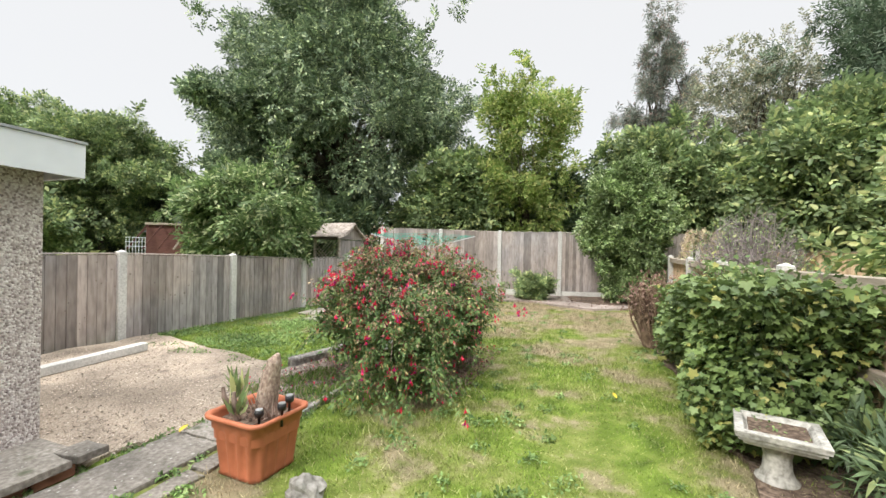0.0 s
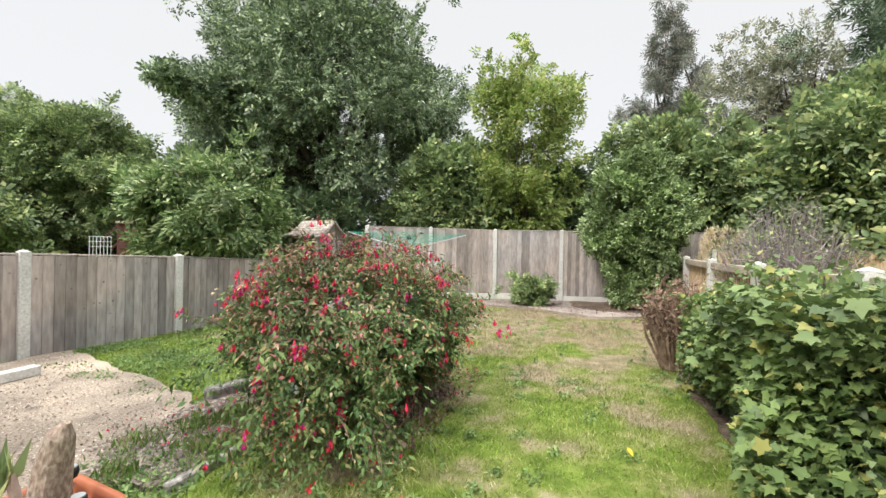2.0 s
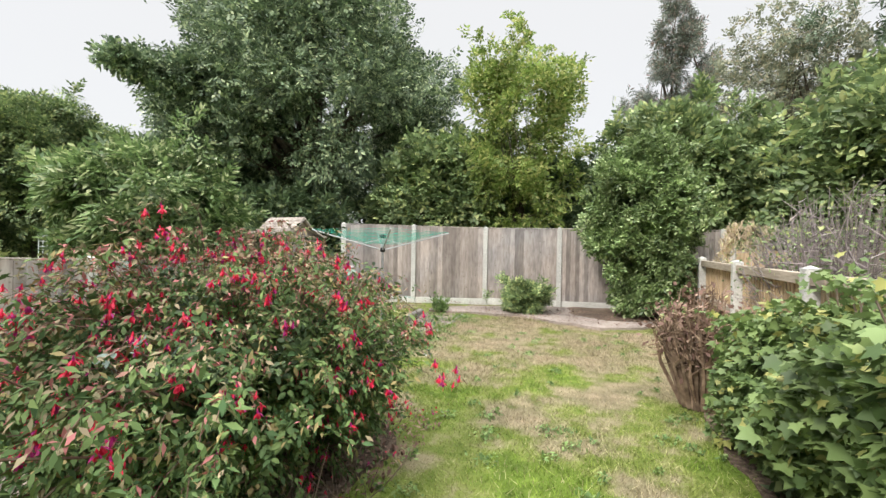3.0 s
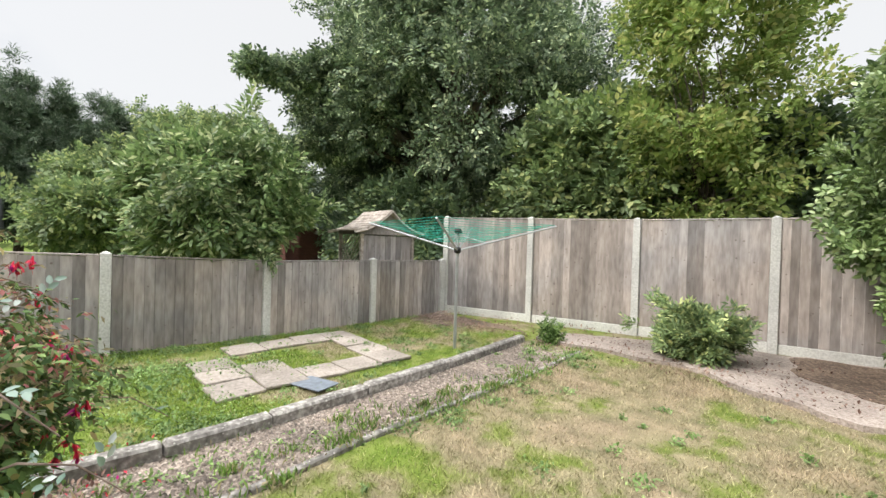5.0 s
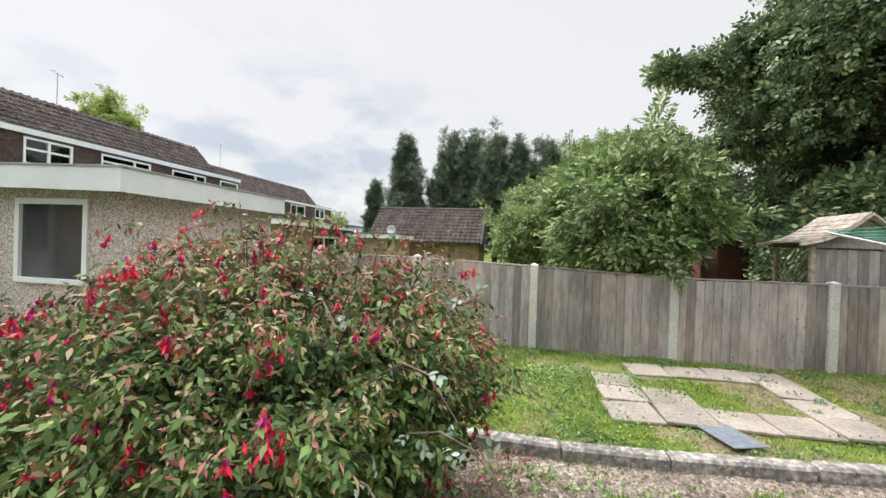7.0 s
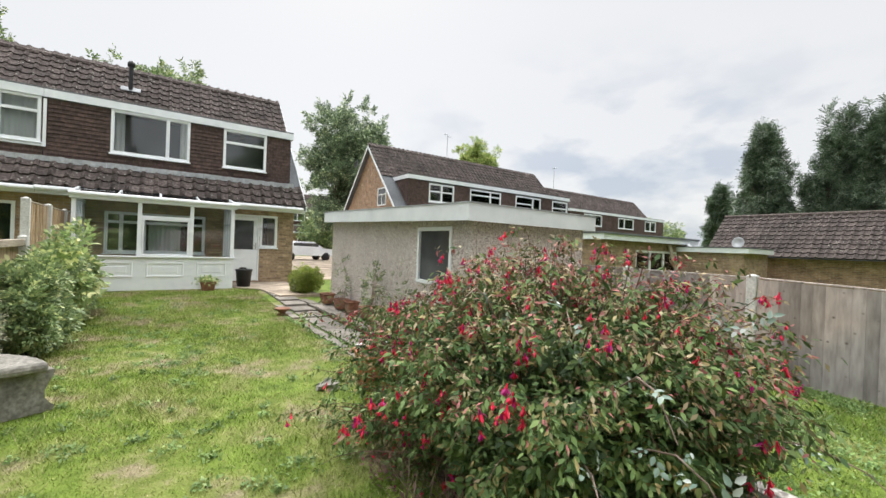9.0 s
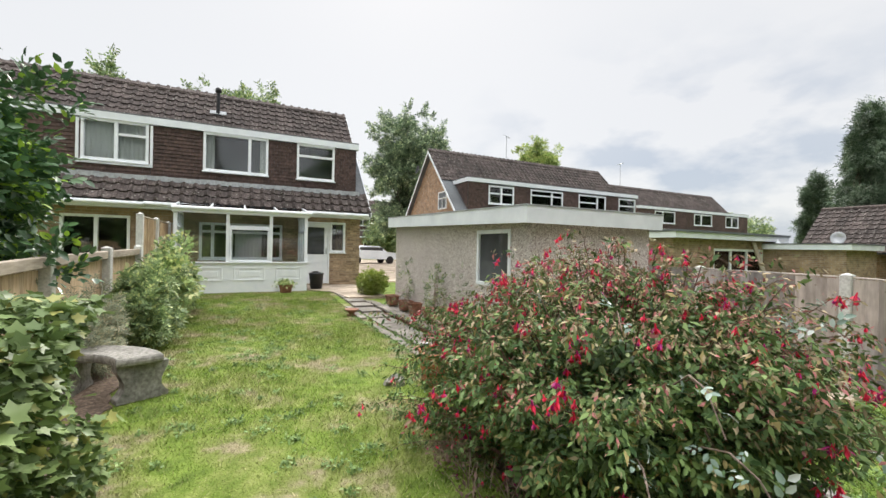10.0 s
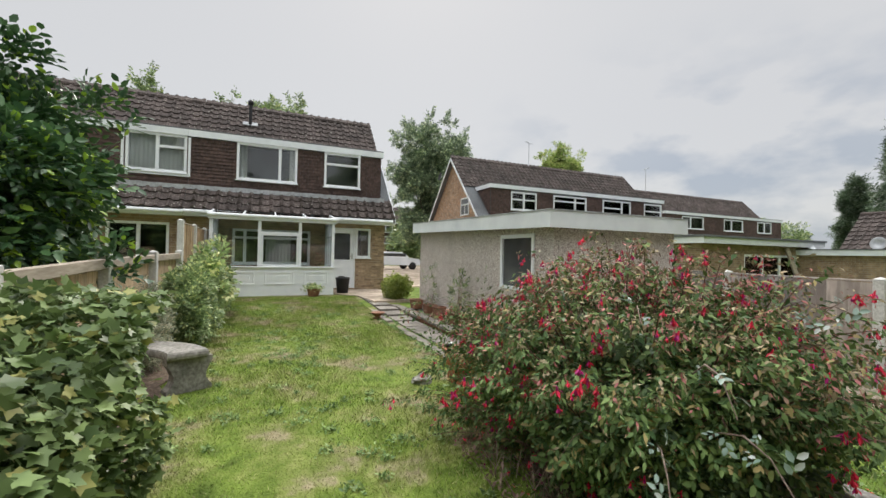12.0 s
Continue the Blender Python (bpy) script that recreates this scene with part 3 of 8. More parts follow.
def leafcloud(name, pts, size, shape, mat, parent, out=None, label="", kind="", up=0.35, seed=1, jitter=0.35, droop=0.0):
    """One mesh of leaves at the points; they lean outwards along `out`, with their faces turned up by `up`."""
    rng = np.random.default_rng(seed)
    n = len(pts)
    d = rng.normal(size=(n, 3))
    if out is not None:
        d = d * 0.6 + out * 1.0
    d[:, 2] -= droop
    d /= np.linalg.norm(d, axis=1)[:, None] + 1e-9
    w = rng.normal(size=(n, 3)) * 0.8 + (0, 0, up * 3)
    if out is not None:
        w += out * 0.8
    s = np.cross(w, d)
    s /= np.linalg.norm(s, axis=1)[:, None] + 1e-9
    u = np.cross(d, s)
    tv, tf = shape
    k = len(tv)
    sz = size * (1 + rng.uniform(-jitter, jitter, n))
    co = pts[:, None, :] + sz[:, None, None] * (tv[None, :, 0:1] * d[:, None, :] + tv[None, :, 1:2] * s[:, None, :] + tv[None, :, 2:3] * u[:, None, :])
    loops = np.concatenate([np.array(f) for f in tf])
    lens = np.array([len(f) for f in tf])
    allloops = (loops[None, :] + np.arange(n)[:, None] * k).ravel().astype(np.int32)
    alllens = np.tile(lens, n)
    starts = np.concatenate([[0], np.cumsum(alllens)[:-1]]).astype(np.int32)
    me = bpy.data.meshes.new(name)
    me.vertices.add(n * k)
    me.vertices.foreach_set("co", co.astype(np.float32).ravel())
    me.loops.add(len(allloops))
    me.loops.foreach_set("vertex_index", allloops)
    me.polygons.add(len(alllens))
    me.polygons.foreach_set("loop_start", starts)
    me.update(calc_edges=True)
    me.validate()
    me.materials.append(mat)
    ob = new(name, me)
    ob.parent = parent
    return tagged(ob, label, kind=kind)


def noise3(p):
    """Smooth wavy value from -1 to 1 at each point."""
    x, y, z = p[:, 0], p[:, 1], p[:, 2]
    return (np.sin(x * 1.7 + 1.3 * np.sin(y * 1.1 + z)) + np.sin(y * 2.1 + 1.7 * np.sin(z * 1.3 + 2)) + np.sin(z * 1.9 + 1.1 * np.sin(x * 1.5 + 4))) / 3


def clumps(center, radii, n, blobs, rblob, seed, shell=0.55, flat=0.8, zmin=None):
    """Points of an uneven crown: clumps spread through an ellipsoid, denser towards its outside. Also the way outwards at each."""
    rng = np.random.default_rng(seed)
    d = rng.normal(size=(blobs, 3))
    d /= np.linalg.norm(d, axis=1)[:, None]
    r = shell + (1.0 - shell) * rng.random(blobs) ** 0.6
    cs = d * r[:, None] * np.maximum(0.3 * np.array(radii), np.array(radii) - 0.75 * rblob) + center
    rb = rblob * rng.uniform(0.55, 1.35, blobs)
    k = blobs // 5
    cs[:k] = d[:k] * np.array(radii) * rng.uniform(0.93, 1.04, k)[:, None] + center
    rb[:k] = rblob * rng.uniform(0.2, 0.5, k)
    if zmin is not None:
        keep = cs[:, 2] > zmin
        cs, rb = cs[keep], rb[keep]
    share = rb ** 2 / np.sum(rb ** 2)
    pick = rng.choice(len(cs), n, p=share)
    e = rng.normal(size=(n, 3))
    e /= np.linalg.norm(e, axis=1)[:, None]
    q = e * (rng.random(n) ** 0.35)[:, None] * rb[pick][:, None]
    q[:, 2] *= flat
    pts = cs[pick] + q
    out = (pts - np.array(center)) / np.array(radii)
    out /= np.linalg.norm(out, axis=1)[:, None] + 1e-9
    return pts, 0.5 * out + 0.5 * e, cs


def sprigs(cs, center, radii, seed, size):
    """Thin shoots that stand out of a crown, as points and ways for their leaves."""
    rng = np.random.default_rng(seed + 900)
    P, O = [], []
    for c in cs:
        d = (c - np.array(center)) / np.array(radii)
        if d[2] < -0.3:
            continue
        for k in range(2):
            way = d * 0.8 + (0, 0, 0.7) + rng.normal(size=3) * 0.35
            way /= np.linalg.norm(way)
            start = c + rng.normal(size=3) * size * 0.7
            t = np.linspace(0.0, 1.0, 9)[:, None]
            P.append(start + way * t * (0.8 * size + 0.045 * max(radii)) * rng.uniform(0.6, 1.3) + rng.normal(size=(9, 3)) * size * 0.12)
            O.append(np.tile(way, (9, 1)))
    if not P:
        return np.zeros((0, 3)), np.zeros((0, 3))
    return np.concatenate(P), np.concatenate(O)


def woody(bm, base, cs, rtrunk, fork, seed, n=14, seg=6, rlimb=0.3):
    """Trunk to the fork, and limbs from it to some clumps."""
    rng = random.Random(seed)
    base, fork = Vector(base), Vector(fork)
    mid = base.lerp(fork, 0.5) + Vector((rng.uniform(-1, 1), rng.uniform(-1, 1), 0)) * rtrunk
    tube(bm, [base - Vector((0, 0, 0.1)), base + Vector((0, 0, 0.15)), mid, fork], [rtrunk * 1.25, rtrunk, rtrunk * 0.85, rtrunk * 0.7], seg + 2)
    for c in rng.sample(list(map(tuple, cs)), min(n, len(cs))):
        c = Vector(c)
        start = base.lerp(fork, rng.uniform(0.6, 1.0))
        k = start.lerp(c, 0.5) + Vector((rng.uniform(-1, 1), rng.uniform(-1, 1), rng.uniform(0, 1.2))) * (c - start).length * 0.1
        r = rtrunk * rlimb * rng.uniform(0.7, 1.4)
        tube(bm, [start, start.lerp(k, 0.5), k, c], [r * 1.3, r, r * 0.7, r * 0.15], seg)


def tree(name, base, height, radii, mat, n, size, shape=SPRAY5, rtrunk=0.15, blobs=60, rblob=0.8, seed=1, label="", category="tree", group="", shell=0.5, limbs=14, zc=None, up=0.3, droop=0.0, bark=None, zmin=None, cone=0.0, lobes=()):
    ob = thing(name, base, 0, label, category, group)
    zc = height - radii[2] if zc is None else zc
    pts, out, cs = clumps((0, 0, zc), radii, n, blobs, rblob, seed, shell, zmin=zmin)
    pts[:, 2] = np.maximum(pts[:, 2], 0.04)
    for k, (c, rr, m, b, rb) in enumerate(lobes):
        p1, o1, c1 = clumps(c, rr, m, b, rb, seed + 50 + k, 0.2)
        pts, out, cs = np.concatenate([pts, p1]), np.concatenate([out, o1]), np.concatenate([cs, c1[b // 5::3]])
    q, o = sprigs(cs[:max(8, blobs // 5)], (0, 0, zc), radii, seed, size)
    pts, out = np.concatenate([pts, q]), np.concatenate([out, o])
    if cone:
        for a in (pts, cs):
            a[:, :2] *= np.clip(1 - cone * (a[:, 2:3] - zc + radii[2]) / (2 * radii[2]), 0.06, 1)
    bm = bmesh.new()
    woody(bm, (0, 0, 0), (cs[blobs // 5:] - (0, 0, zc)) * 0.9 + (0, 0, zc), rtrunk, (rtrunk, -rtrunk, max(0.15, zc - 0.4 * radii[2])), seed, limbs)
    part("trunk", bm, bark or BARK, ob)
    leafcloud("crown", pts, size, shape, mat, ob, out, seed=seed, up=up, droop=droop)
    return ob


# ---- ground ----
def gz(x, y):
    """Height of the ground: level lawn, rising a little to the house and to the back fence."""
    t = min(1.0, max(0.0, (-y - 2.0) / 4.5))
    u = min(1.0, max(0.0, (y - 9.0) / 2.5))
    return G - 0.02 + 0.16 * t * t * (3 - 2 * t) + 0.05 * u + 0.012 * math.sin(x * 1.7 + 0.4) * math.cos(y * 1.3)


def make_ground():
    ticks = lambda a, b, s: list(np.arange(a, b, s))
    xs = [-1500, -400, -120, -60, -30, -18] + ticks(-12, 8, 0.4) + [12, 20, 40, 100, 400, 1500]
    ys = [-1500, -400, -120, -60, -30, -18] + ticks(-10, 15, 0.4) + [20, 30, 60, 120, 400, 1500]
    bm = bmesh.new()
    vs = [[bm.verts.new((x, y, gz(x, y))) for x in xs] for y in ys]
    for j in range(len(ys) - 1):
        for i in range(len(xs) - 1):
            bm.faces.new((vs[j][i], vs[j][i + 1], vs[j + 1][i + 1], vs[j + 1][i])).smooth = True
    part("ground", bm, LAWN, None, "patchy back garden lawn, green with dry straw-coloured areas", "structure")


make_ground()


def ground_patch(name, pts, h, mat, label, z=None, rough=0.12):
    if rough:
        fine = []
        for (xa, ya), (xb, yb) in zip(pts, pts[1:] + pts[:1]):
            k = max(1, int(math.hypot(xb - xa, yb - ya) / 0.12))
            for i in range(k):
                x, y = xa + (xb - xa) * i / k, ya + (yb - ya) * i / k
                fine.append((x + rough * noise.noise(Vector((x * 2.3, y * 2.3, 1))) + 0.4 * rough * noise.noise(Vector((x * 9, y * 9, 2))), y + rough * noise.noise(Vector((x * 2.3, y * 2.3, 5))) + 0.4 * rough * noise.noise(Vector((x * 9, y * 9, 7)))))
        pts = fine
    bm = polyslab(bmesh.new(), pts, G - 0.1, G + h if z is None else z)
    return part(name, bm, mat, None, label, "structure")


# kerb line and shingle path between the two lawns
KL = [(-3.06, 3.38), (-2.88, 4.1), (-2.84, 5.4), (-2.88, 6.1), (-2.97, 7.0), (-3.12, 8.2), (-3.27, 9.2), (-3.40, 10.0)]
KR = [(-2.05, 2.3), (-2.08, 4.0), (-2.10, 5.7), (-2.24, 6.6), (-2.33, 8.0), (-2.42, 9.2), (-2.5, 10.1)]
ground_patch("shingle_path", KR[::1] + [(-3.3, 10.1)] + KL[::-1] + [(-3.0, 3.0), (-2.70, 2.2)], 0.006, GRAVEL, "worn shingle path with weeds coming through")
ground_patch("patio", [(-6.2, -4.6), (-3.0, -4.6), (-2.74, 1.3), (-2.62, 2.0), (-2.72, 2.6), (-3.0, 3.22), (-3.4, 3.42), (-4.1, 3.55), (-5.0, 3.75), (-6.1, 3.95)], 0.003, PATIO, "sandy, cracked concrete hardstanding")
ground_patch("fuchsia_bed", [(-2.7, 3.1), (-1.9, 3.1), (-1.35, 3.4), (-1.1, 4.0), (-1.15, 4.6), (-1.6, 5.1), (-2.3, 5.1)], 0.008, SOIL, "bare soil with fallen petals under the fuchsia")
ground_patch("border_soil", [(-5.9, 10.1), (-4.5, 10.3), (-3.5, 10.6), (-1.6, 11.4), (-1.6, 12.0), (-2.5, 11.8), (-4.2, 11.25), (-5.9, 10.7)], 0.012, SOIL, "dark littered soil along the back fence")
ground_patch("end_path", [(-3.3, 10.25), (-2.3, 10.35), (-1.35, 10.45), (-0.5, 10.0), (0.3, 9.75), (0.95, 10.1), (1.5, 10.7), (1.9, 12.7), (-0.6, 12.2), (-1.5, 11.9), (-2.6, 11.2), (-3.4, 10.8)], 0.055, ENDPATH, "worn pinkish concrete path at the back fence")
ground_patch("shrub_bed", [(-0.55, 12.1), (-0.35, 11.0), (0.3, 10.55), (1.25, 10.85), (1.8, 12.6)], 0.065, SOIL, "bare brown soil under the evergreen shrub")
ground_patch("hedge_bed", [(1.25, -2.2), (1.95, -2.2), (1.95, 9.5), (1.6, 7.4), (1.15, 6.8), (1.05, 5.2), (1.15, 3.0), (1.3, 1.2), (1.3, -1.0)], 0.004, SOIL, "dry soil and dead grass along the side fence")
ground_patch("drive", [(-9.2, -9.2), (-3.3, -9.2), (-3.3, -16.2), (4.0, -16.8), (4.0, -34.0), (-26.0, -34.0), (-26.0, -20.0), (-9.2, -20.0)], 0.16, PATIO, "paved drive and road beyond the houses", G + 0.165, 0.0)
ground_patch("house_paving", [(-3.3, -9.0), (-1.6, -9.0), (-1.6, -6.85), (-2.15, -6.3), (-2.3, -4.8), (-3.3, -4.8)], 0.16, PATIO, "pale concrete by the back door", G + 0.17, 0.02)


def kerbs():
    ob = thing("kerb", (0, 0, 0), 0, "old lichened concrete edging between lawn and shingle", "kerb", kind="structure")
    rng = random.Random(3)
    L = []
    for a, b in zip(KL, KL[1:]):
        d = (Vector(b) - Vector(a)).length
        k = max(1, round(d / 0.9))
        for i in range(k):
            L.append((Vector(a).lerp(Vector(b), i / k), Vector(a).lerp(Vector(b), (i + 1) / k)))
    me = meshof("kerb_stone", boxes((-0.5, 0.5, -0.06, 0.06, -0.12, 0.10), bevel=0.018), KERB)
    for a, b in L:
        d = b - a
        m = pose((a.x + b.x) / 2, (a.y + b.y) / 2, G + rng.uniform(-0.006, 0.008), rng.uniform(-2, 2), 0, math.degrees(math.atan2(d.y, d.x)) + rng.uniform(-0.6, 0.6))
        piece("kerb_stone", me, ob, m @ Matrix.Diagonal((d.length - 0.012, 1, 1, 1)))
    ob2 = thing("path_edging", (0, 0, 0), 0, "thin sunken concrete edging beside the lawn", "edging", kind="structure")
    me2 = meshof("edging_stone", boxes((-0.5, 0.5, -0.028, 0.028, -0.1, 0.035), bevel=0.01), KERB)
    for a, b in zip(KR, KR[1:]):
        a, b = Vector(a), Vector(b)
        k = max(1, round((b - a).length / 0.85))
        for i in range(k):
            p, q = a.lerp(b, i / k), a.lerp(b, (i + 1) / k)
            d = q - p
            piece("edging_stone", me2, ob2, pose((p.x + q.x) / 2, (p.y + q.y) / 2, G - rng.uniform(0, 0.02), 0, rng.uniform(-1, 1), math.degrees(math.atan2(d.y, d.x))) @ Matrix.Diagonal((d.length - 0.015, 1, 1, 1)))


def rough_slab(w, l, h, rng):
    """A slab with chipped, uneven edges, its top at z = 0."""
    n, m = max(2, int(w / 0.07)), max(2, int(l / 0.10))
    edge = [(-w / 2 + w * i / n, -l / 2) for i in range(n)] + [(w / 2, -l / 2 + l * i / m) for i in range(m)] + [(w / 2 - w * i / n, l / 2) for i in range(n)] + [(-w / 2, l / 2 - l * i / m) for i in range(m)]
    j = min(0.012, 0.12 * w)
    edge = [(x + rng.uniform(-j, j), y + rng.uniform(-j, j)) for x, y in edge]
    bm = bmesh.new()
    rows = [[bm.verts.new((x * f, y * f, z)) for x, y in edge] for f, z in ((1.0, -h), (1.0, -0.012), (0.985, -0.002), (0.93, 0.0))]
    for a, b in zip(rows, rows[1:]):
        for k in range(len(edge)):
            bm.faces.new((a[k], a[(k + 1) % len(edge)], b[(k + 1) % len(edge)], b[k]))
    bm.faces.new(rows[-1])
    return bm


def slabs():
    rng = random.Random(5)
    me = meshof("slab", boxes((-0.222, 0.222, -0.215, 0.215, -0.03, 0.0), bevel=0.006), SLAB)
    ring = thing("slab_ring", (0, 0, 0), 0, "ring of pale paving slabs sunk in the small lawn round a weedy patch", "paving", kind="structure")
    for i in range(4):
        for j in range(5):
            if (i in (1, 2) and j in (1, 2, 3) and not (i == 2 and j == 1)) or (i, j) == (0, 0):
                continue
            p = (-5.24 + 0.468 * i - 0.02 * j, 6.17 + 0.450 * j - 0.02 * i, G + 0.012 + rng.uniform(-0.004, 0.012))
            piece("slab", me, ring, pose(*p, rng.uniform(-1.6, 1.6), rng.uniform(-1.6, 1.6), rng.uniform(-3, 3)))
    sl = thing("slate", (-3.5, 6.75, G + 0.008), 18, "loose grey slate tile lying in the grass", "slate")
    part("plate", boxes((-0.2, 0.2, -0.14, 0.14, 0, 0.012), bevel=0.003), SLATE, sl)
    # worn concrete path, a mossy gap and a broken narrow strip beside the lawn
    path = thing("slab_path", (0, 0, 0), 0, "weathered grey concrete path with mossy gaps beside the lawn", "path", kind="structure")
    y = -6.2
    while y < 1.9:
        n = rng.uniform(1.0, 1.4) if y > -1 else 0.62
        n = min(n, 2.02 - y)
        piece("slab", meshof("slab", rough_slab(0.45, n - 0.02, 0.05, rng), OLDSLAB), path, pose(-2.42, y + n / 2, gz(-2.4, y) + 0.028, rng.uniform(-0.7, 0.7), rng.uniform(-0.8, 0.4), rng.uniform(-0.6, 0.6)))
        y += n
    y = -4.0
    while y < 2.2:
        n = rng.uniform(0.35, 0.8)
        if rng.random() < 0.88:
            piece("edging_slab", meshof("edging_slab", rough_slab(0.14, n - 0.02, 0.05, rng), OLDSLAB), path, pose(-2.07 + rng.uniform(-0.012, 0.012), y + n / 2, gz(-2.1, y) + 0.018, rng.uniform(-1, 1), rng.uniform(-1, 3), rng.uniform(-1.5, 1.5)))
        y += n
    # low plinth along the garage: bricks under worn coping stones, rubble behind
    pl = thing("garage_plinth", (0, 0, 0), 0, "low mossy brick plinth with worn concrete coping along the garage wall", "plinth", kind="structure")
    part("bed", boxes((-3.32, -2.86, -4.6, 1.22, G - 0.1, G + 0.055)), OLDSLAB, pl)
    brick = meshof("brick", boxes((-0.05, 0.05, -0.105, 0.105, -0.08, 0.0), bevel=0.008), CLAY)
    y = -4.5
    while y < 1.1:
        n = rng.uniform(0.42, 0.62)
        n = min(n, 1.27 - y)
        piece("coping_stone", meshof("coping_stone", rough_slab(0.20, n - 0.015, 0.045, rng), OLDSLAB), pl, pose(-2.75 + rng.uniform(-0.012, 0.012), y + n / 2, G + 0.115 + rng.uniform(-0.008, 0.008), rng.uniform(-2, 2), rng.uniform(-2, 3), rng.uniform(-2, 2)))
        y += n
    y = -4.4
    while y < 1.2:
        piece("brick", brick, pl, pose(-2.73 + rng.uniform(-0.012, 0.008), y, G + 0.068, rng.uniform(-1.5, 1.5), 0, rng.uniform(-3, 3)))
        y += 0.225
    for k in range(60):
        w = rng.uniform(0.02, 0.055)
        x, y = rng.uniform(-3.25, -2.88), rng.uniform(-3.0, 1.15)
        piece("rubble", meshof("rubble", rough_slab(w * 1.6, w, w * 0.6, rng), OLDSLAB), pl, pose(x, y, G + 0.055 + w * 0.45, rng.uniform(-8, 8), rng.uniform(-8, 8), rng.uniform(0, 180)))


# ---- fences ----
FENCE_BOARD = meshof("board", boxes((-0.062, 0.062, -0.010, 0.010, 0, 1), bevel=0.002), BOARD)
NEW_BOARD = meshof("board", boxes((-0.045, 0.045, -0.009, 0.009, 0, 1), bevel=0.002), NEWBOARD)


def concrete_post(parent, x, y, z0, z1, rz, w=0.055):
    bm = bmesh.new()
    box(bm, -w, w, -w, w, z0 - 0.2, z1 - 0.03, bevel=0.008)
    v = [bm.verts.new(p) for p in ((-w, -w, z1 - 0.03), (w, -w, z1 - 0.03), (w, w, z1 - 0.03), (-w, w, z1 - 0.03), (0, 0, z1))]
    for i in range(4):
        bm.faces.new((v[i], v[(i + 1) % 4], v[4]))
    ob = part("post", bm, CONC, parent)
    ob.matrix_basis = pose(x, y, 0, 0, 0, rz)


def fence_run(name, posts, low, base, post_up, label, seed, flip=1, gravelboard=0.0, board=None, pitch=0.106, capping=True, railside=0):
    """Posts at the points (x, y, top); feather-edge boards between them, overlapping, on rails."""
    ob = thing(name, (0, 0, 0), 0, label, "fence", kind="structure")
    rng = random.Random(seed)
    for i, (x, y, top) in enumerate(posts):
        j = min(i, len(posts) - 2)
        d = Vector(posts[j + 1][:2]) - Vector(posts[j][:2])
        concrete_post(ob, x, y, gz(x, y), top + post_up, math.degrees(math.atan2(d.y, d.x)))
    for a, b in zip(posts, posts[1:]):
        A, B = Vector(a[:2]), Vector(b[:2])
        d = (B - A)
        L, rz = d.length, math.degrees(math.atan2(d.y, d.x))
        z0 = base(A.lerp(B, 0.5)) + gravelboard
        n = int((L - 0.12) / pitch)
        step = (L - 0.13) / n
        for k in range(n):
            s = 0.065 + step * (k + 0.5)
            p = A.lerp(B, s / L)
            top = a[2] + (b[2] - a[2]) * s / L + rng.uniform(-0.004, 0.004)
            piece("board", board or FENCE_BOARD, ob, pose(p.x, p.y, z0, rng.uniform(-0.3, 0.3), 0, rz + 7 * flip) @ Matrix.Diagonal((1, 1, top - z0, 1)))
        mid, half = A.lerp(B, 0.5), L / 2 - 0.057
        if capping:
            bm = boxes((-half, half, -0.016, 0.016, 0, 0.022), bevel=0.004)
            c = part("capping", bm, RAIL if board else BOARD, ob)
            c.matrix_basis = pose(mid.x, mid.y, (a[2] + b[2]) / 2 + 0.006, 0, -math.degrees(math.atan2(b[2] - a[2], L)), rz)
        if gravelboard:
            c = part("gravel_board", boxes((-half, half, -0.022, 0.022, -gravelboard - 0.06, -0.003), bevel=0.006), CONC, ob)
            c.matrix_basis = pose(mid.x, mid.y, z0, 0, 0, rz)
        if railside:
            for h in railside:
                c = part("rail", boxes((-half, half, 0.014, 0.075, -0.045, 0.045), bevel=0.006), RAIL, ob)
                c.matrix_basis = pose(mid.x, mid.y, z0 + h * ((a[2] + b[2]) / 2 - z0), 0, -math.degrees(math.atan2(b[2] - a[2], L)), rz)
    return ob


LEFT = [(-6.55, -5.6, 1.42), (-6.50, -3.8, 1.40), (-6.45, -2.0, 1.40), (-6.40, -0.15, 1.38), (-6.31, 1.68, 1.37), (-6.18, 3.48, 1.365), (-6.03, 5.28, 1.31), (-5.95, 7.13, 1.235), (-5.97, 9.0, 1.235), (-5.95, 10.66, 1.22)]
BACK = [(-5.94, 10.78, 2.12), (-4.22, 11.32, 2.09), (-2.50, 11.85, 2.06), (-0.76, 12.24, 2.06), (1.02, 12.66, 2.06), (2.8, 13.1, 2.06)]
RIGHT = [(1.98, 12.85, 1.40), (1.95, 10.78, 1.42), (1.95, 8.66, 1.40), (1.95, 6.53, 1.39), (1.95, 4.42, 1.40), (1.95, 2.34, 1.42), (1.95, 0.28, 1.47), (1.95, -1.80, 1.49), (1.95, -3.88, 1.50)]
RIGHT2 = [(1.95, -3.98, 2.12), (1.95, -5.7, 2.12), (1.95, -7.5, 2.12), (1.95, -8.3, 2.12)]


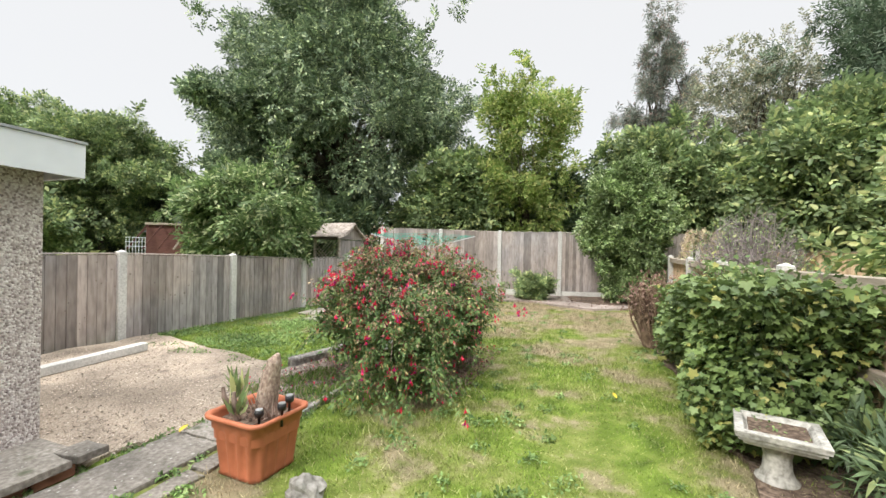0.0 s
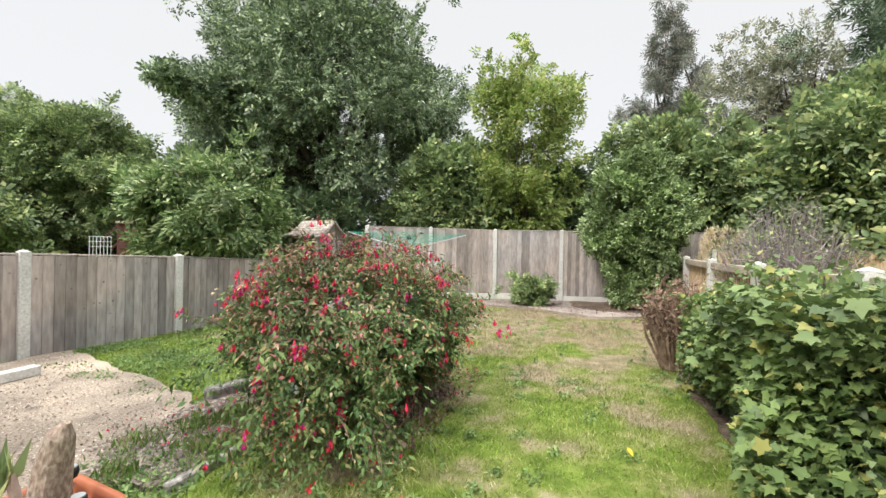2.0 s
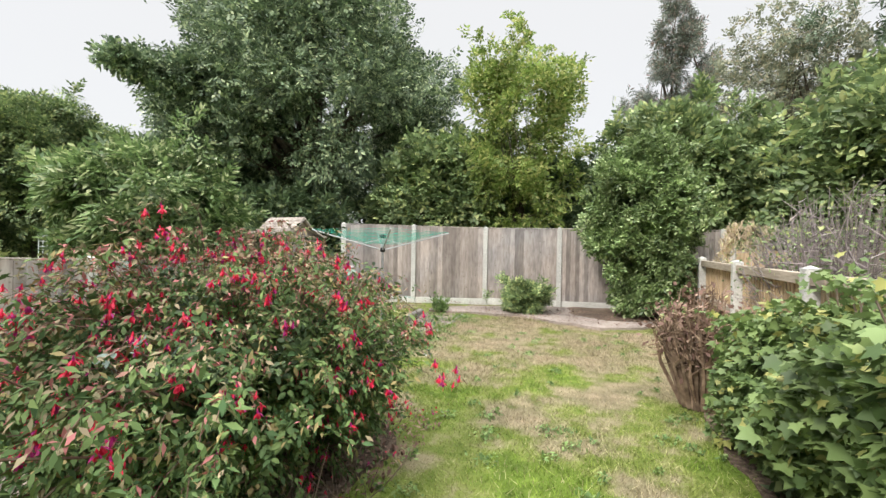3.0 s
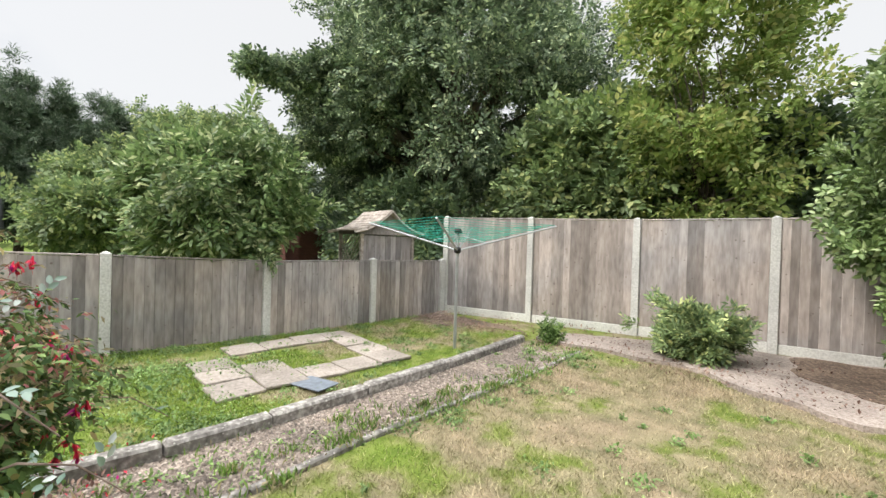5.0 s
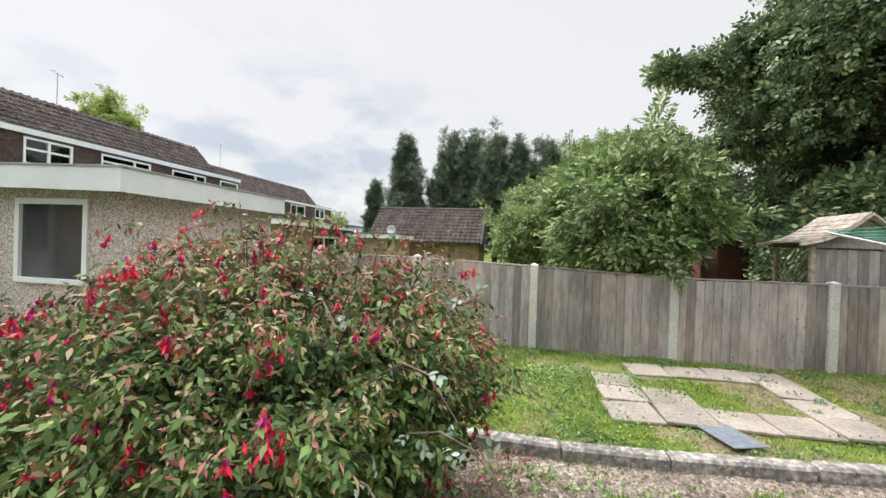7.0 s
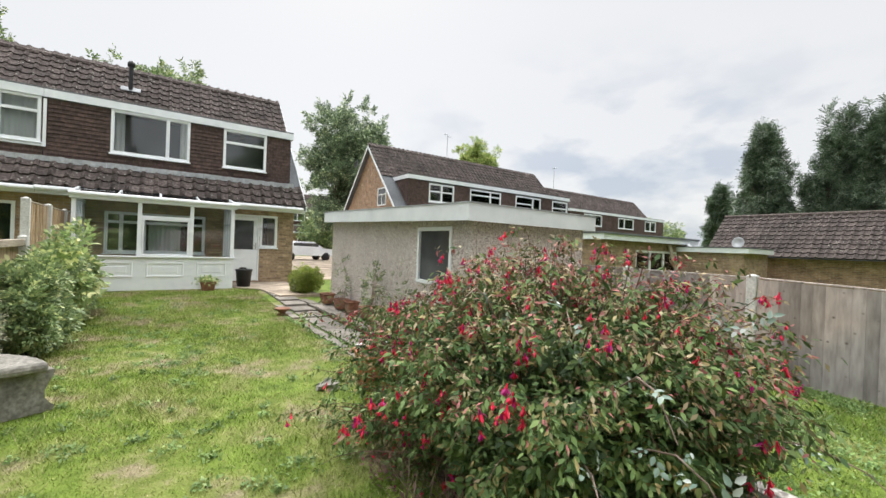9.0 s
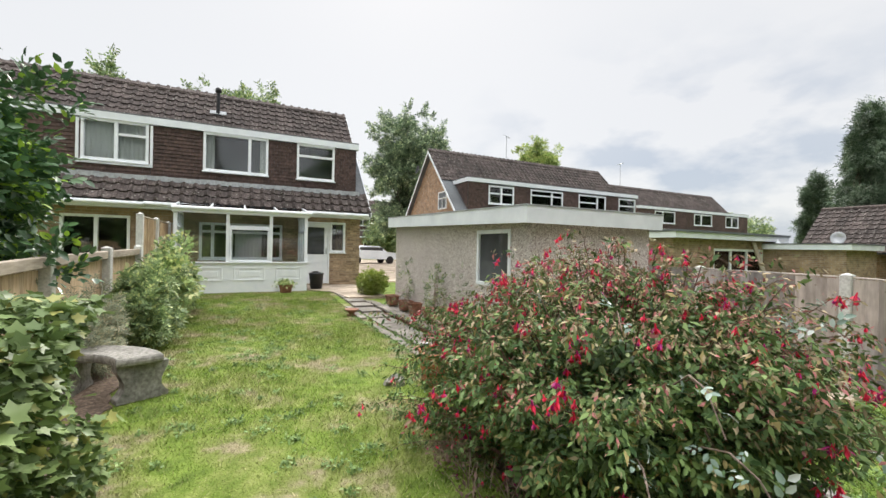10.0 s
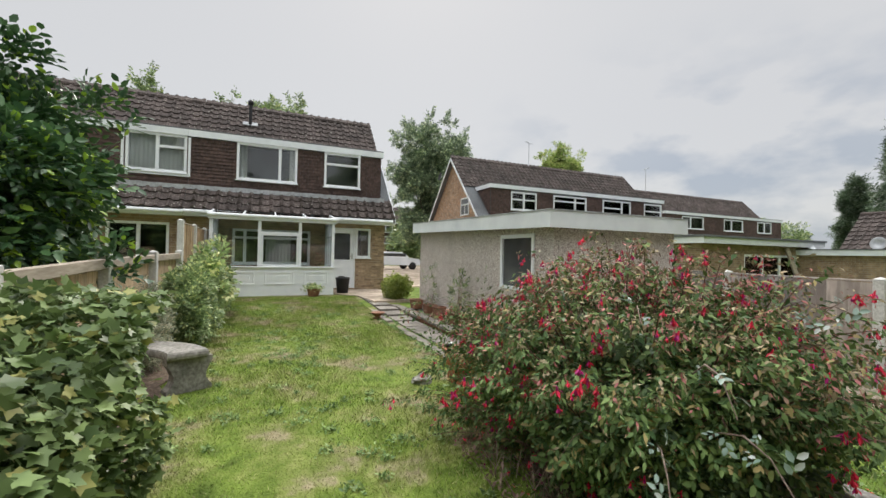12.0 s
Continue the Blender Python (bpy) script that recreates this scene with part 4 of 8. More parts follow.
def rail_fence(name, posts, label):
    """The newer side fence: thick rails on this side, one along the top, with boards behind."""
    ob = thing(name, (0, 0, 0), 0, label, "fence", kind="structure")
    rng = random.Random(11)
    for x, y, top in posts:
        concrete_post(ob, x, y, gz(x, y), top + 0.07, 90, 0.06)
    for a, b in zip(posts, posts[1:]):
        L, my = abs(b[1] - a[1]), (a[1] + b[1]) / 2
        tilt = math.degrees(math.atan2(b[2] - a[2], b[1] - a[1]))
        zt = (a[2] + b[2]) / 2
        half = L / 2 - 0.065
        for z, h in ((zt - 0.055, 0.055), (zt * 0.52 + 0.02, 0.05), (0.30, 0.06)):
            c = part("rail", boxes((-0.035, 0.035, -half, half, -h, h), bevel=0.008), RAIL, ob)
            c.matrix_basis = pose(a[0], my, z, tilt, 0, 0)
        n = int(L / 0.1)
        for k in range(n):
            y = my - half + (k + 0.5) * 2 * half / n
            piece("board", NEW_BOARD, ob, pose(a[0] + 0.05, y, 0.22, 0, 0, 84) @ Matrix.Diagonal((1, 1, zt - 0.33 + rng.uniform(-0.01, 0.01), 1)))


# ---- garage ----
def garage():
    ob = thing("garage", (0, 0, 0), 0, "flat-roofed prefabricated garage faced in pebble dash with a white fascia", "garage")
    x0, x1, y0, y1, z0, z1 = -5.70, -3.30, -4.08, 1.22, G - 0.1, 2.06
    # panels of the long side, butted with fine joints, leaving a window
    wy0, wy1, wz0, wz1 = -0.17, 0.77, 1.05, 1.93
    def wall(rows):
        return part("wall_panel", boxes(*rows, bevel=0.004), DASH, ob)
    y = y0
    while y < y1 - 0.1:
        ye = min(y + 0.61, y1)
        if ye > wy0 and y < wy1:
            wall([(x1 - 0.08, x1, y + 0.002, ye - 0.002, z0, wz0)])
            wall([(x1 - 0.08, x1, y + 0.002, ye - 0.002, wz1, z1)])
            for ya, yb in ((y, min(ye, wy0)), (max(y, wy1), ye)):
                if yb - ya > 0.01:
                    wall([(x1 - 0.08, x1, ya + 0.002, yb - 0.002, wz0 + 0.002, wz1 - 0.002)])
        else:
            wall([(x1 - 0.08, x1, y + 0.002, ye - 0.002, z0, z1)])
        y = ye
    x = x0
    while x < x1 - 0.2:
        xe = min(x + 0.58, x1 - 0.082)
        wall([(x + 0.002, xe - 0.002, y1 - 0.08, y1, z0, z1)])
        wall([(x + 0.002, xe - 0.002, y0, y0 + 0.08, z0, z1)])
        x = xe
    wall([(x0, x0 + 0.08, y0 + 0.082, y1 - 0.082, z0, z1)])
    part("roof", boxes((x0 - 0.10, x1 + 0.14, y0 - 0.08, y1 + 0.10, z1 + 0.003, z1 + 0.13)), FELT, ob)
    f = 0.022
    X0, X1, Y0, Y1 = x0 - 0.13, x1 + 0.18, y0 - 0.12, y1 + 0.14
    for side in ((X1 - f, X1, Y0, Y1), (X0, X0 + f, Y0, Y1), (X0 + f, X1 - f, Y1 - f, Y1), (X0 + f, X1 - f, Y0, Y0 + f)):
        part("fascia", boxes((*side, 1.985, 2.215)), FASCIA, ob)
    part("roof_trim", boxes((X0 - 0.01, X1 + 0.01, Y0 - 0.01, Y1 + 0.01, 2.218, 2.235)), LEAD, ob)
    for o in ob.children:
        if o.name.split(".")[0] in ("roof", "fascia", "roof_trim", "wall_panel"):
            for v in o.data.vertices:
                if v.co.z > 1.95:
                    v.co.z += 0.024 * (Y1 - v.co.y)
    w = part("window", boxes((x1 - 0.05, x1 + 0.012, wy0, wy0 + 0.06, wz0, wz1), (x1 - 0.05, x1 + 0.012, wy1 - 0.06, wy1, wz0, wz1), (x1 - 0.05, x1 + 0.012, wy0 + 0.06, wy1 - 0.06, wz1 - 0.06, wz1), (x1 - 0.05, x1 + 0.03, wy0 + 0.06, wy1 - 0.06, wz0, wz0 + 0.05)), WHITE, ob, "grey-white window frame")
    g = part("pane", boxes((x1 - 0.03, x1 - 0.024, wy0 + 0.06, wy1 - 0.06, wz0 + 0.05, wz1 - 0.06)), DARKGLASS, w)
    part("floor_slab", boxes((x0 + 0.1, x1 - 0.1, y0 + 0.1, y1 - 0.1, G, G + 0.03)), PATIO, ob)


# ---- houses ----
def tile_mesh():
    """One interlocking roof tile, 0.30 wide: a pan and a roll, laid along y up the slope."""
    bm = bmesh.new()
    prof = [(-0.15, 0.012), (-0.10, 0.0), (0.02, 0.0), (0.065, 0.044), (0.115, 0.048), (0.152, 0.014)]
    lo, hi, dn = [], [], []
    for x, z in prof:
        lo.append(bm.verts.new((x, 0, z + 0.042)))
        hi.append(bm.verts.new((x, 0.36, z)))
        dn.append(bm.verts.new((x, 0.004, z - 0.005)))
    for i in range(len(prof) - 1):
        bm.faces.new((lo[i], lo[i + 1], hi[i + 1], hi[i])).smooth = i in (2, 3)
        bm.faces.new((dn[i], dn[i + 1], lo[i + 1], lo[i]))
    return bm


TILE_ME = meshof("tile", tile_mesh(), TILE)


def tile_field(name, parent, x0, x1, eave, ridge, face, keep, as_parts, seed):
    """Courses of tiles from the eave line (y, z) up to the ridge line. face: +1 where the slope looks towards +y."""
    rng = random.Random(seed)
    dy, dz = ridge[0] - eave[0], ridge[1] - eave[1]
    L = math.hypot(dy, dz)
    pitch = math.degrees(math.atan2(dz, abs(dy)))
    rows = int(L / 0.31)
    bm = None if as_parts else bmesh.new()
    base = tile_mesh() if not as_parts else None
    if base:
        base.verts.index_update()
    vs = [v.co.copy() for v in base.verts] if base else []
    fs = [[v.index for v in f.verts] for f in base.faces] if base else []
    if base:
        base.free()
    for r in range(rows + 1):
        s = r * 0.31
        if s > L - 0.05:
            break
        y, z = eave[0] + dy * s / L, eave[1] + dz * s / L
        if not keep(z):
            continue
        n = round((x1 - x0) / 0.30)
        for k in range(n):
            x = x0 + (k + 0.5) * (x1 - x0) / n
            m = pose(x, y, z + 0.02, 0, 0, 180 if face > 0 else 0) @ pose(0, 0, 0, pitch, 0, 0) @ pose(0, 0, rng.uniform(0, 0.008), rng.uniform(-0.8, 0.8), rng.uniform(-1, 1), rng.uniform(-0.6, 0.6))
            if as_parts:
                piece("tile", TILE_ME, parent, m)
            else:
                w = [bm.verts.new(m @ c) for c in vs]
                for f in fs:
                    bm.faces.new([w[i] for i in f])
    if not as_parts:
        part(name, bm, TILE, parent, kind="stuff")


def window_unit(parent, x0, x1, z0, z1, y, bars, transoms=(), curtain=None, name="window", face=1, depth=0.09):
    """A white window in a wall that looks towards +y: frame, mullions, transom lights, panes and what hangs behind."""
    f = 0.072
    rows = [(x0, x0 + f, y - depth, y + 0.02, z0, z1), (x1 - f, x1, y - depth, y + 0.02, z0, z1), (x0 + f, x1 - f, y - depth, y + 0.02, z1 - f, z1), (x0 + f, x1 - f, y - depth, y + 0.02, z0, z0 + f)]
    for b in bars:
        rows.append((b - f * 0.6, b + f * 0.6, y - depth, y + 0.016, z0 + f, z1 - f))
    for a, b, z in transoms:
        rows.append((a, b, y - depth + 0.01, y + 0.012, z - f * 0.5, z + f * 0.5))
    w = part(name, boxes(*rows, bevel=0.005), WHITE, parent)
    part("sill", boxes((x0 - 0.03, x1 + 0.03, y - depth, y + 0.07, z0 - 0.035, z0 - 0.002), bevel=0.005), WHITE, w)
    part("pane", boxes((x0 + f, x1 - f, y - 0.045, y - 0.038, z0 + f, z1 - f)), GLASS, w)
    if curtain:
        for a, b in curtain:
            bm = bmesh.new()
            n = max(4, int((b - a) / 0.05))
            top = [bm.verts.new((a + (b - a) * i / n, y - 0.075 + 0.018 * (i % 2), z1 - 0.05)) for i in range(n + 1)]
            bot = [bm.verts.new((a + (b - a) * i / n, y - 0.075 + 0.018 * (i % 2), z0 + 0.05)) for i in range(n + 1)]
            for i in range(n):
                bm.faces.new((bot[i], bot[i + 1], top[i + 1], top[i]))
            part("curtain", bm, NET, w)
    return w


def wall_with_holes(bm, x0, x1, z0, z1, y0, y1, holes):
    """A wall along x with rectangular holes (x0, x1, z0, z1)."""
    xs = sorted({x0, x1, *[h[0] for h in holes], *[h[1] for h in holes]})
    for a, b in zip(xs, xs[1:]):
        cuts = sorted((h[2], h[3]) for h in holes if h[0] <= a + 1e-6 and h[1] >= b - 1e-6)
        z = z0
        for c, d in cuts:
            if c > z:
                box(bm, a, b, y0, y1, z, c)
            z = d
        if z < z1:
            box(bm, a, b, y0, y1, z, z1)
    return bm


def house(name, x0, x1, yw, label, upper, lower, brick, dx0, dx1, parts_skirt, seed, group="", ends=(1, 1)):
    """Two-storey house with a steep tiled roof and a tile-hung box dormer along its whole back, which looks towards +y."""
    ob = thing(name, ((x0 + x1) / 2, yw - 3.6, 0), 0, label, "house", group)
    inv = Matrix.Translation((-(x0 + x1) / 2, -(yw - 3.6), 0))
    before = set(bpy.data.objects)
    e0, e1 = ends
    eave, ridge, back = (yw + 0.48, 2.72), (yw - 3.6, 7.08), (yw - 7.7, 2.72)
    dy = yw - 0.28
    slope = (ridge[1] - eave[1]) / (eave[0] - ridge[0])
    bm = bmesh.new()
    wall_with_holes(bm, x0, x1, 0, 2.66, yw - 0.28, yw, [(a, b, c, d) for a, b, c, d, *_ in lower])
    part("wall", bm, brick, ob, "mixed buff brick wall")
    part("front_wall", boxes((x0 + 0.25, x1 - 0.25, yw - 7.2, yw - 6.95, 0, 2.66)), brick, ob)
    # back, floor and ceiling painted near-black as the shade indoors
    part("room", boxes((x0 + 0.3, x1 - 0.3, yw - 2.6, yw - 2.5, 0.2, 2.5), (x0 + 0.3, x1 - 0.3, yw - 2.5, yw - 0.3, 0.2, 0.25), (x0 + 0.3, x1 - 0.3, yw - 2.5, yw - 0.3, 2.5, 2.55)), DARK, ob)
    for gx, s in ((x0, 1), (x1, -1)):
        if not ends[s < 0]:
            continue
        bm = bmesh.new()
        prof = [(yw - 0.285, 0), (yw - 0.285, eave[1] + slope * 0.62), (ridge[0], ridge[1] - 0.12), (yw - 7.2, eave[1] + slope * 0.40), (yw - 7.2, 0)]
        a = [bm.verts.new((gx - 0.004 * s, y, z)) for y, z in prof]
        b = [bm.verts.new((gx + 0.24 * s, y, z)) for y, z in prof]
        bm.faces.new(a)
        bm.faces.new(b[::-1])
        for i in range(5):
            bm.faces.new((a[i], b[i], b[(i + 1) % 5], a[(i + 1) % 5]))
        part("gable_wall", bm, brick, ob)
        bm = bmesh.new()
        for e, r in ((eave, ridge), (back, ridge)):
            ox = gx - 0.27 * s
            q = [(ox, e[0], e[1] - 0.13), (ox, r[0], r[1] - 0.13), (ox, r[0], r[1] + 0.03), (ox, e[0], e[1] + 0.03)]
            u = [bm.verts.new(p) for p in q]
            v = [bm.verts.new((p[0] + 0.025 * s, p[1], p[2])) for p in q]
            bm.faces.new(u)
            bm.faces.new(v[::-1])
            for i in range(4):
                bm.faces.new((u[i], v[i], v[(i + 1) % 4], u[(i + 1) % 4]))
        part("bargeboard", bm, FASCIA, ob)
    # roof decks under the tiles
    bm = bmesh.new()
    for e, r in ((eave, ridge), (back, ridge)):
        q = [bm.verts.new(p) for p in ((x0 - 0.24 * e0, e[0], e[1]), (x1 + 0.24 * e1, e[0], e[1]), (x1 + 0.24 * e1, r[0], r[1]), (x0 - 0.24 * e0, r[0], r[1]))]
        w = [bm.verts.new(v.co - Vector((0, 0, 0.09))) for v in q]
        bm.faces.new(q)
        bm.faces.new(w[::-1])
        for i in range(4):
            bm.faces.new((q[i], w[i], w[(i + 1) % 4], q[(i + 1) % 4]))
    part("roof_deck", bm, FELT, ob)
    # ridge of half-round tiles
    bm = bmesh.new()
    x = x0 - 0.1
    while x < x1:
        tube(bm, [(x, ridge[0], ridge[1] + 0.0), (x + 0.43, ridge[0], ridge[1] + 0.006)], [0.105, 0.115], 8)
        x += 0.44
    part("ridge_tiles", bm, TILE, ob, kind="stuff")
    # dormer: box, hung tiles, white fascia, flat roof, flashing
    zt, zb = 5.0, 3.48
    cheek_y = yw - 2.6
    holes = [(a, b, c, d) for a, b, c, d, *_ in upper]
    bm = bmesh.new()
    wall_with_holes(bm, dx0, dx1, zb - 0.05, zt, dy - 0.12, dy, holes)
    box(bm, dx0, dx0 + 0.12, cheek_y, dy - 0.122, zb + 0.1, zt)
    box(bm, dx1 - 0.12, dx1, cheek_y, dy - 0.122, zb + 0.1, zt)
    part("dormer_wall", bm, FELT, ob)
    # back and floor behind the dormer windows, painted dark as indoor shade
    part("upper_room_shade", boxes((dx0 + 0.15, dx1 - 0.15, dy - 2.2, dy - 2.1, zb, zt - 0.02), (dx0 + 0.15, dx1 - 0.15, dy - 2.1, dy - 0.14, zb - 0.03, zb)), DARK, ob)
    bm = bmesh.new()
    for r in range(int((zt - zb) / 0.105)):
        z = zb + 0.02 + r * 0.105
        segs, x = [], dx0
        for a, b, c, d in sorted(h for h in holes if h[2] < z + 0.1 and h[3] > z):
            segs.append((x, a))
            x = b
        segs.append((x, dx1))
        off = 0.083 if r % 2 else 0
        for a, b in segs:
            p = a
            while p < b - 0.01:
                q = min(b, (math.floor((p - off + 1e-6) / 0.166) + 1) * 0.166 + off)
                v = [bm.verts.new(c) for c in ((p + 0.002, dy + 0.03, z), (q - 0.002, dy + 0.03, z), (q - 0.002, dy + 0.006, z + 0.115), (p + 0.002, dy + 0.006, z + 0.115), (p + 0.002, dy + 0.01, z), (q - 0.002, dy + 0.01, z))]
                bm.faces.new(v[:4])
                bm.faces.new((v[4], v[5], v[1], v[0]))
                p = q
        for cx, s in ((dx0, -1), (dx1, 1)):
            if not ends[s > 0]:
                continue
            ya = dy
            yb = min(dy, max(cheek_y, eave[0] - (z - eave[1]) / slope))
            while ya > yb + 0.02:
                yq = max(yb, ya - 0.166)
                v = [bm.verts.new(c) for c in ((cx + 0.03 * s, ya, z), (cx + 0.03 * s, yq, z), (cx + 0.006 * s, yq, z + 0.115), (cx + 0.006 * s, ya, z + 0.115))]
                bm.faces.new(v)
                ya = yq
    part("hung_tiles", bm, HUNG, ob, "dark brown hung tiles", kind="stuff")
    ov = 0.08
    part("dormer_roof", boxes((dx0 - ov * e0, dx1 + ov * e1, cheek_y, dy + ov, zt + 0.20, zt + 0.235)), FELT, ob)
    part("dormer_fascia", boxes((dx0 - ov * e0, dx1 + ov * e1, dy + ov - 0.02, dy + ov + 0.004, zt, zt + 0.197), (dx0 - ov * e0, dx0 - ov * e0 + 0.02, cheek_y, dy + ov - 0.022, zt, zt + 0.197), (dx1 + ov * e1 - 0.02, dx1 + ov * e1, cheek_y, dy + ov - 0.022, zt, zt + 0.197)), FASCIA, ob, "white fascia board")
    part("soffit", boxes((dx0 - ov * e0 + 0.02, dx1 + ov * e1 - 0.02, dy + 0.002, dy + ov - 0.022, zt + 0.01, zt + 0.03)), FASCIA, ob)
    bm = bmesh.new()
    x, rr = dx0 - 0.1 * e0, random.Random(seed)
    while x < dx1 - 0.1 + 0.2 * e1:
        w = rr.uniform(0.12, 0.18)
        box(bm, x, x + w, dy + 0.02, dy + 0.22, zb - 0.10 + rr.uniform(-0.012, 0.008), zb + 0.035 + rr.uniform(-0.01, 0.01))
        x += w + 0.004
    part("flashing", bm, LEAD, ob, "dull lead flashing dressed over the tiles", kind="stuff")
    # eave: white gutter and fascia
    bm = tube(bmesh.new(), [(x0 - 0.15 * e0, eave[0] + 0.04, eave[1] - 0.06), (x1 + 0.15 * e1, eave[0] + 0.04, eave[1] - 0.04)], 0.055, 8)
    part("gutter", bm, WHITE, ob)
    part("eave_fascia", boxes((x0 - 0.24 * e0, x1 + 0.24 * e1, eave[0] - 0.05, eave[0] - 0.03, eave[1] - 0.17, eave[1] - 0.03)), FASCIA, ob)
    part("eave_soffit", boxes((x0 - 0.24 * e0, x1 + 0.24 * e1, yw + 0.003, eave[0] - 0.053, eave[1] - 0.16, eave[1] - 0.145)), FASCIA, ob)
    for a, b, c, d, bars, trans, cur in upper:
        window_unit(ob, a, b, c, d, dy + 0.03, bars, trans, cur)
    for a, b, c, d, bars, trans, cur in lower:
        if bars is not None:
            window_unit(ob, a, b, c, d, yw, bars, trans, cur)
    tile_field("lower_tiles", ob, x0 - 0.24 * e0, x1 + 0.24 * e1, eave, ridge, 1, lambda z: z < zb - 0.12, parts_skirt, seed)
    tile_field("upper_tiles", ob, x0 - 0.24 * e0, x1 + 0.24 * e1, eave, ridge, 1, lambda z: z > zt + 0.1, False, seed + 1)
    for o in set(bpy.data.objects) - before:
        if o.parent is ob:
            o.matrix_basis = inv @ o.matrix_basis
    return ob


def vent_pipe(x, y, z):
    ob = thing("flue", (x, y, z), 0, "dark metal flue pipe with a cowl on the roof slope", "flue")
    part("pipe", tube(bmesh.new(), [(0, 0, -0.1), (0, 0, 0.80)], 0.06, 10), BLACK, ob)
    part("cowl", lathe(bmesh.new(), [(0.06, 0.72), (0.10, 0.74), (0.10, 0.86), (0.05, 0.92)], 12), BLACK, ob)
    part("flashing", boxes((-0.26, 0.26, -0.12, 0.10, -0.03, 0.0), bevel=0.01), LEAD, ob).matrix_basis = pose(0, 0, 0.03, -46, 0, 0)


def conservatory():
    ob = thing("conservatory", (0, -7.6, 0), 0, "small white lean-to conservatory with panelled base against the house", "conservatory")
    X0, X1, Y1, Y0 = -1.55, 1.76, -6.80, -8.40
    T = lambda *r: tuple((a, b, c + 7.6, d + 7.6, e, f) for a, b, c, d, e, f in r)
    zb, zs, zt = 0.30, 1.10, 2.42
    part("base_wall", boxes(*T((X0, X1, Y1 - 0.08, Y1, zb, zs), (X0, X0 + 0.08, Y0, Y1 - 0.082, zb, zs), (X1 - 0.08, X1, Y0, Y1 - 0.082, zb, zs))), WHITE, ob, "white panelled base")
    for a, b in ((0.62, 1.30), (-0.42, 0.36), (-1.38, -0.70)):
        part("moulding", boxes(*T((a, b, Y1 + 0.002, Y1 + 0.016, 0.62, 0.66), (a, b, Y1 + 0.002, Y1 + 0.016, 0.95, 0.99), (a, a + 0.04, Y1 + 0.002, Y1 + 0.016, 0.66, 0.95), (b - 0.04, b, Y1 + 0.002, Y1 + 0.016, 0.66, 0.95), (a + 0.12, b - 0.12, Y1 + 0.002, Y1 + 0.010, 0.73, 0.88)), bevel=0.003), WHITE, ob)
    part("sill", boxes(*T((X0 - 0.03, X1 + 0.03, Y1 - 0.09, Y1 + 0.05, zs + 0.002, zs + 0.04), (X0 - 0.03, X0 + 0.09, Y0, Y1 - 0.092, zs + 0.002, zs + 0.04), (X1 - 0.09, X1 + 0.03, Y0, Y1 - 0.092, zs + 0.002, zs + 0.04)), bevel=0.006), WHITE, ob)
    for x in (X0, X1 - 0.09, 0.47, -0.61):
        part("frame_post", boxes(*T((x, x + 0.085, Y1 - 0.08, Y1 - 0.005, zs + 0.042, zt)), bevel=0.006), WHITE, ob)
    for x in (X0, X1 - 0.085):
        for y in (-8.38, -7.95, -7.50, -7.15):
            part("frame_post", boxes(*T((x + 0.01, x + 0.07, y, y + 0.055, zs + 0.042, zt)), bevel=0.005), WHITE, ob)
        part("transom", boxes(*T((x + 0.015, x + 0.065, Y0 + 0.08, Y1 - 0.09, 2.02, 2.06))), WHITE, ob)
    part("transom", boxes(*T((-0.523, 0.468, Y1 - 0.07, Y1 - 0.01, 2.06, 2.12)), bevel=0.005), WHITE, ob)
    part("casement", boxes(*T((-0.52, -0.475, Y1 - 0.06, Y1 - 0.002, zs + 0.045, 2.058), (0.42, 0.465, Y1 - 0.06, Y1 - 0.002, zs + 0.045, 2.058), (-0.474, 0.419, Y1 - 0.06, Y1 - 0.002, zs + 0.045, zs + 0.09), (-0.474, 0.419, Y1 - 0.06, Y1 - 0.002, 2.015, 2.058)), bevel=0.004), WHITE, ob)
    for a, b in ((X0 + 0.087, -0.613), (-0.523, 0.468), (0.557, X1 - 0.092)):
        part("pane", boxes(*T((a, b, Y1 - 0.045, Y1 - 0.04, zs + 0.043, zt))), GLASS, ob)
    for x in (X0 + 0.035, X1 - 0.045):
        part("pane", boxes(*T((x, x + 0.005, Y0 + 0.01, Y1 - 0.085, zs + 0.043, zt))), GLASS, ob)
    part("eave_beam", boxes(*T((X0 - 0.06, X1 + 0.03, Y1 - 0.09, Y1 + 0.05, zt + 0.002, zt + 0.09), (X0, X0 + 0.08, Y0, Y1 - 0.092, zt + 0.002, zt + 0.07), (X1 - 0.08, X1, Y0, Y1 - 0.092, zt + 0.002, zt + 0.07)), bevel=0.008), WHITE, ob)
    part("gutter", tube(bmesh.new(), [(X0 - 0.1, 0.87, zt + 0.12), (X1 + 0.04, 0.87, zt + 0.12)], 0.05, 8), WHITE, ob)
    for i in range(5):
        x = X0 + (X1 - X0) * i / 4
        part("glazing_bar", tube(bmesh.new(), [(x, 0.84, zt + 0.16), (x, -0.78, zt + 0.42)], 0.028, 6), WHITE, ob)
        part("bar_cap", lathe(bmesh.new(), [(0.05, zt + 0.13), (0.05, zt + 0.155), (0.03, zt + 0.175), (0.005, zt + 0.18)], 10, x, 0.86), WHITE, ob)
    bm = bmesh.new()
    q = [bm.verts.new(p) for p in ((X0, 0.83, zt + 0.13), (X1, 0.83, zt + 0.13), (X1, -0.78, zt + 0.39), (X0, -0.78, zt + 0.39))]
    w = [bm.verts.new(v.co - Vector((0, 0, 0.016))) for v in q]
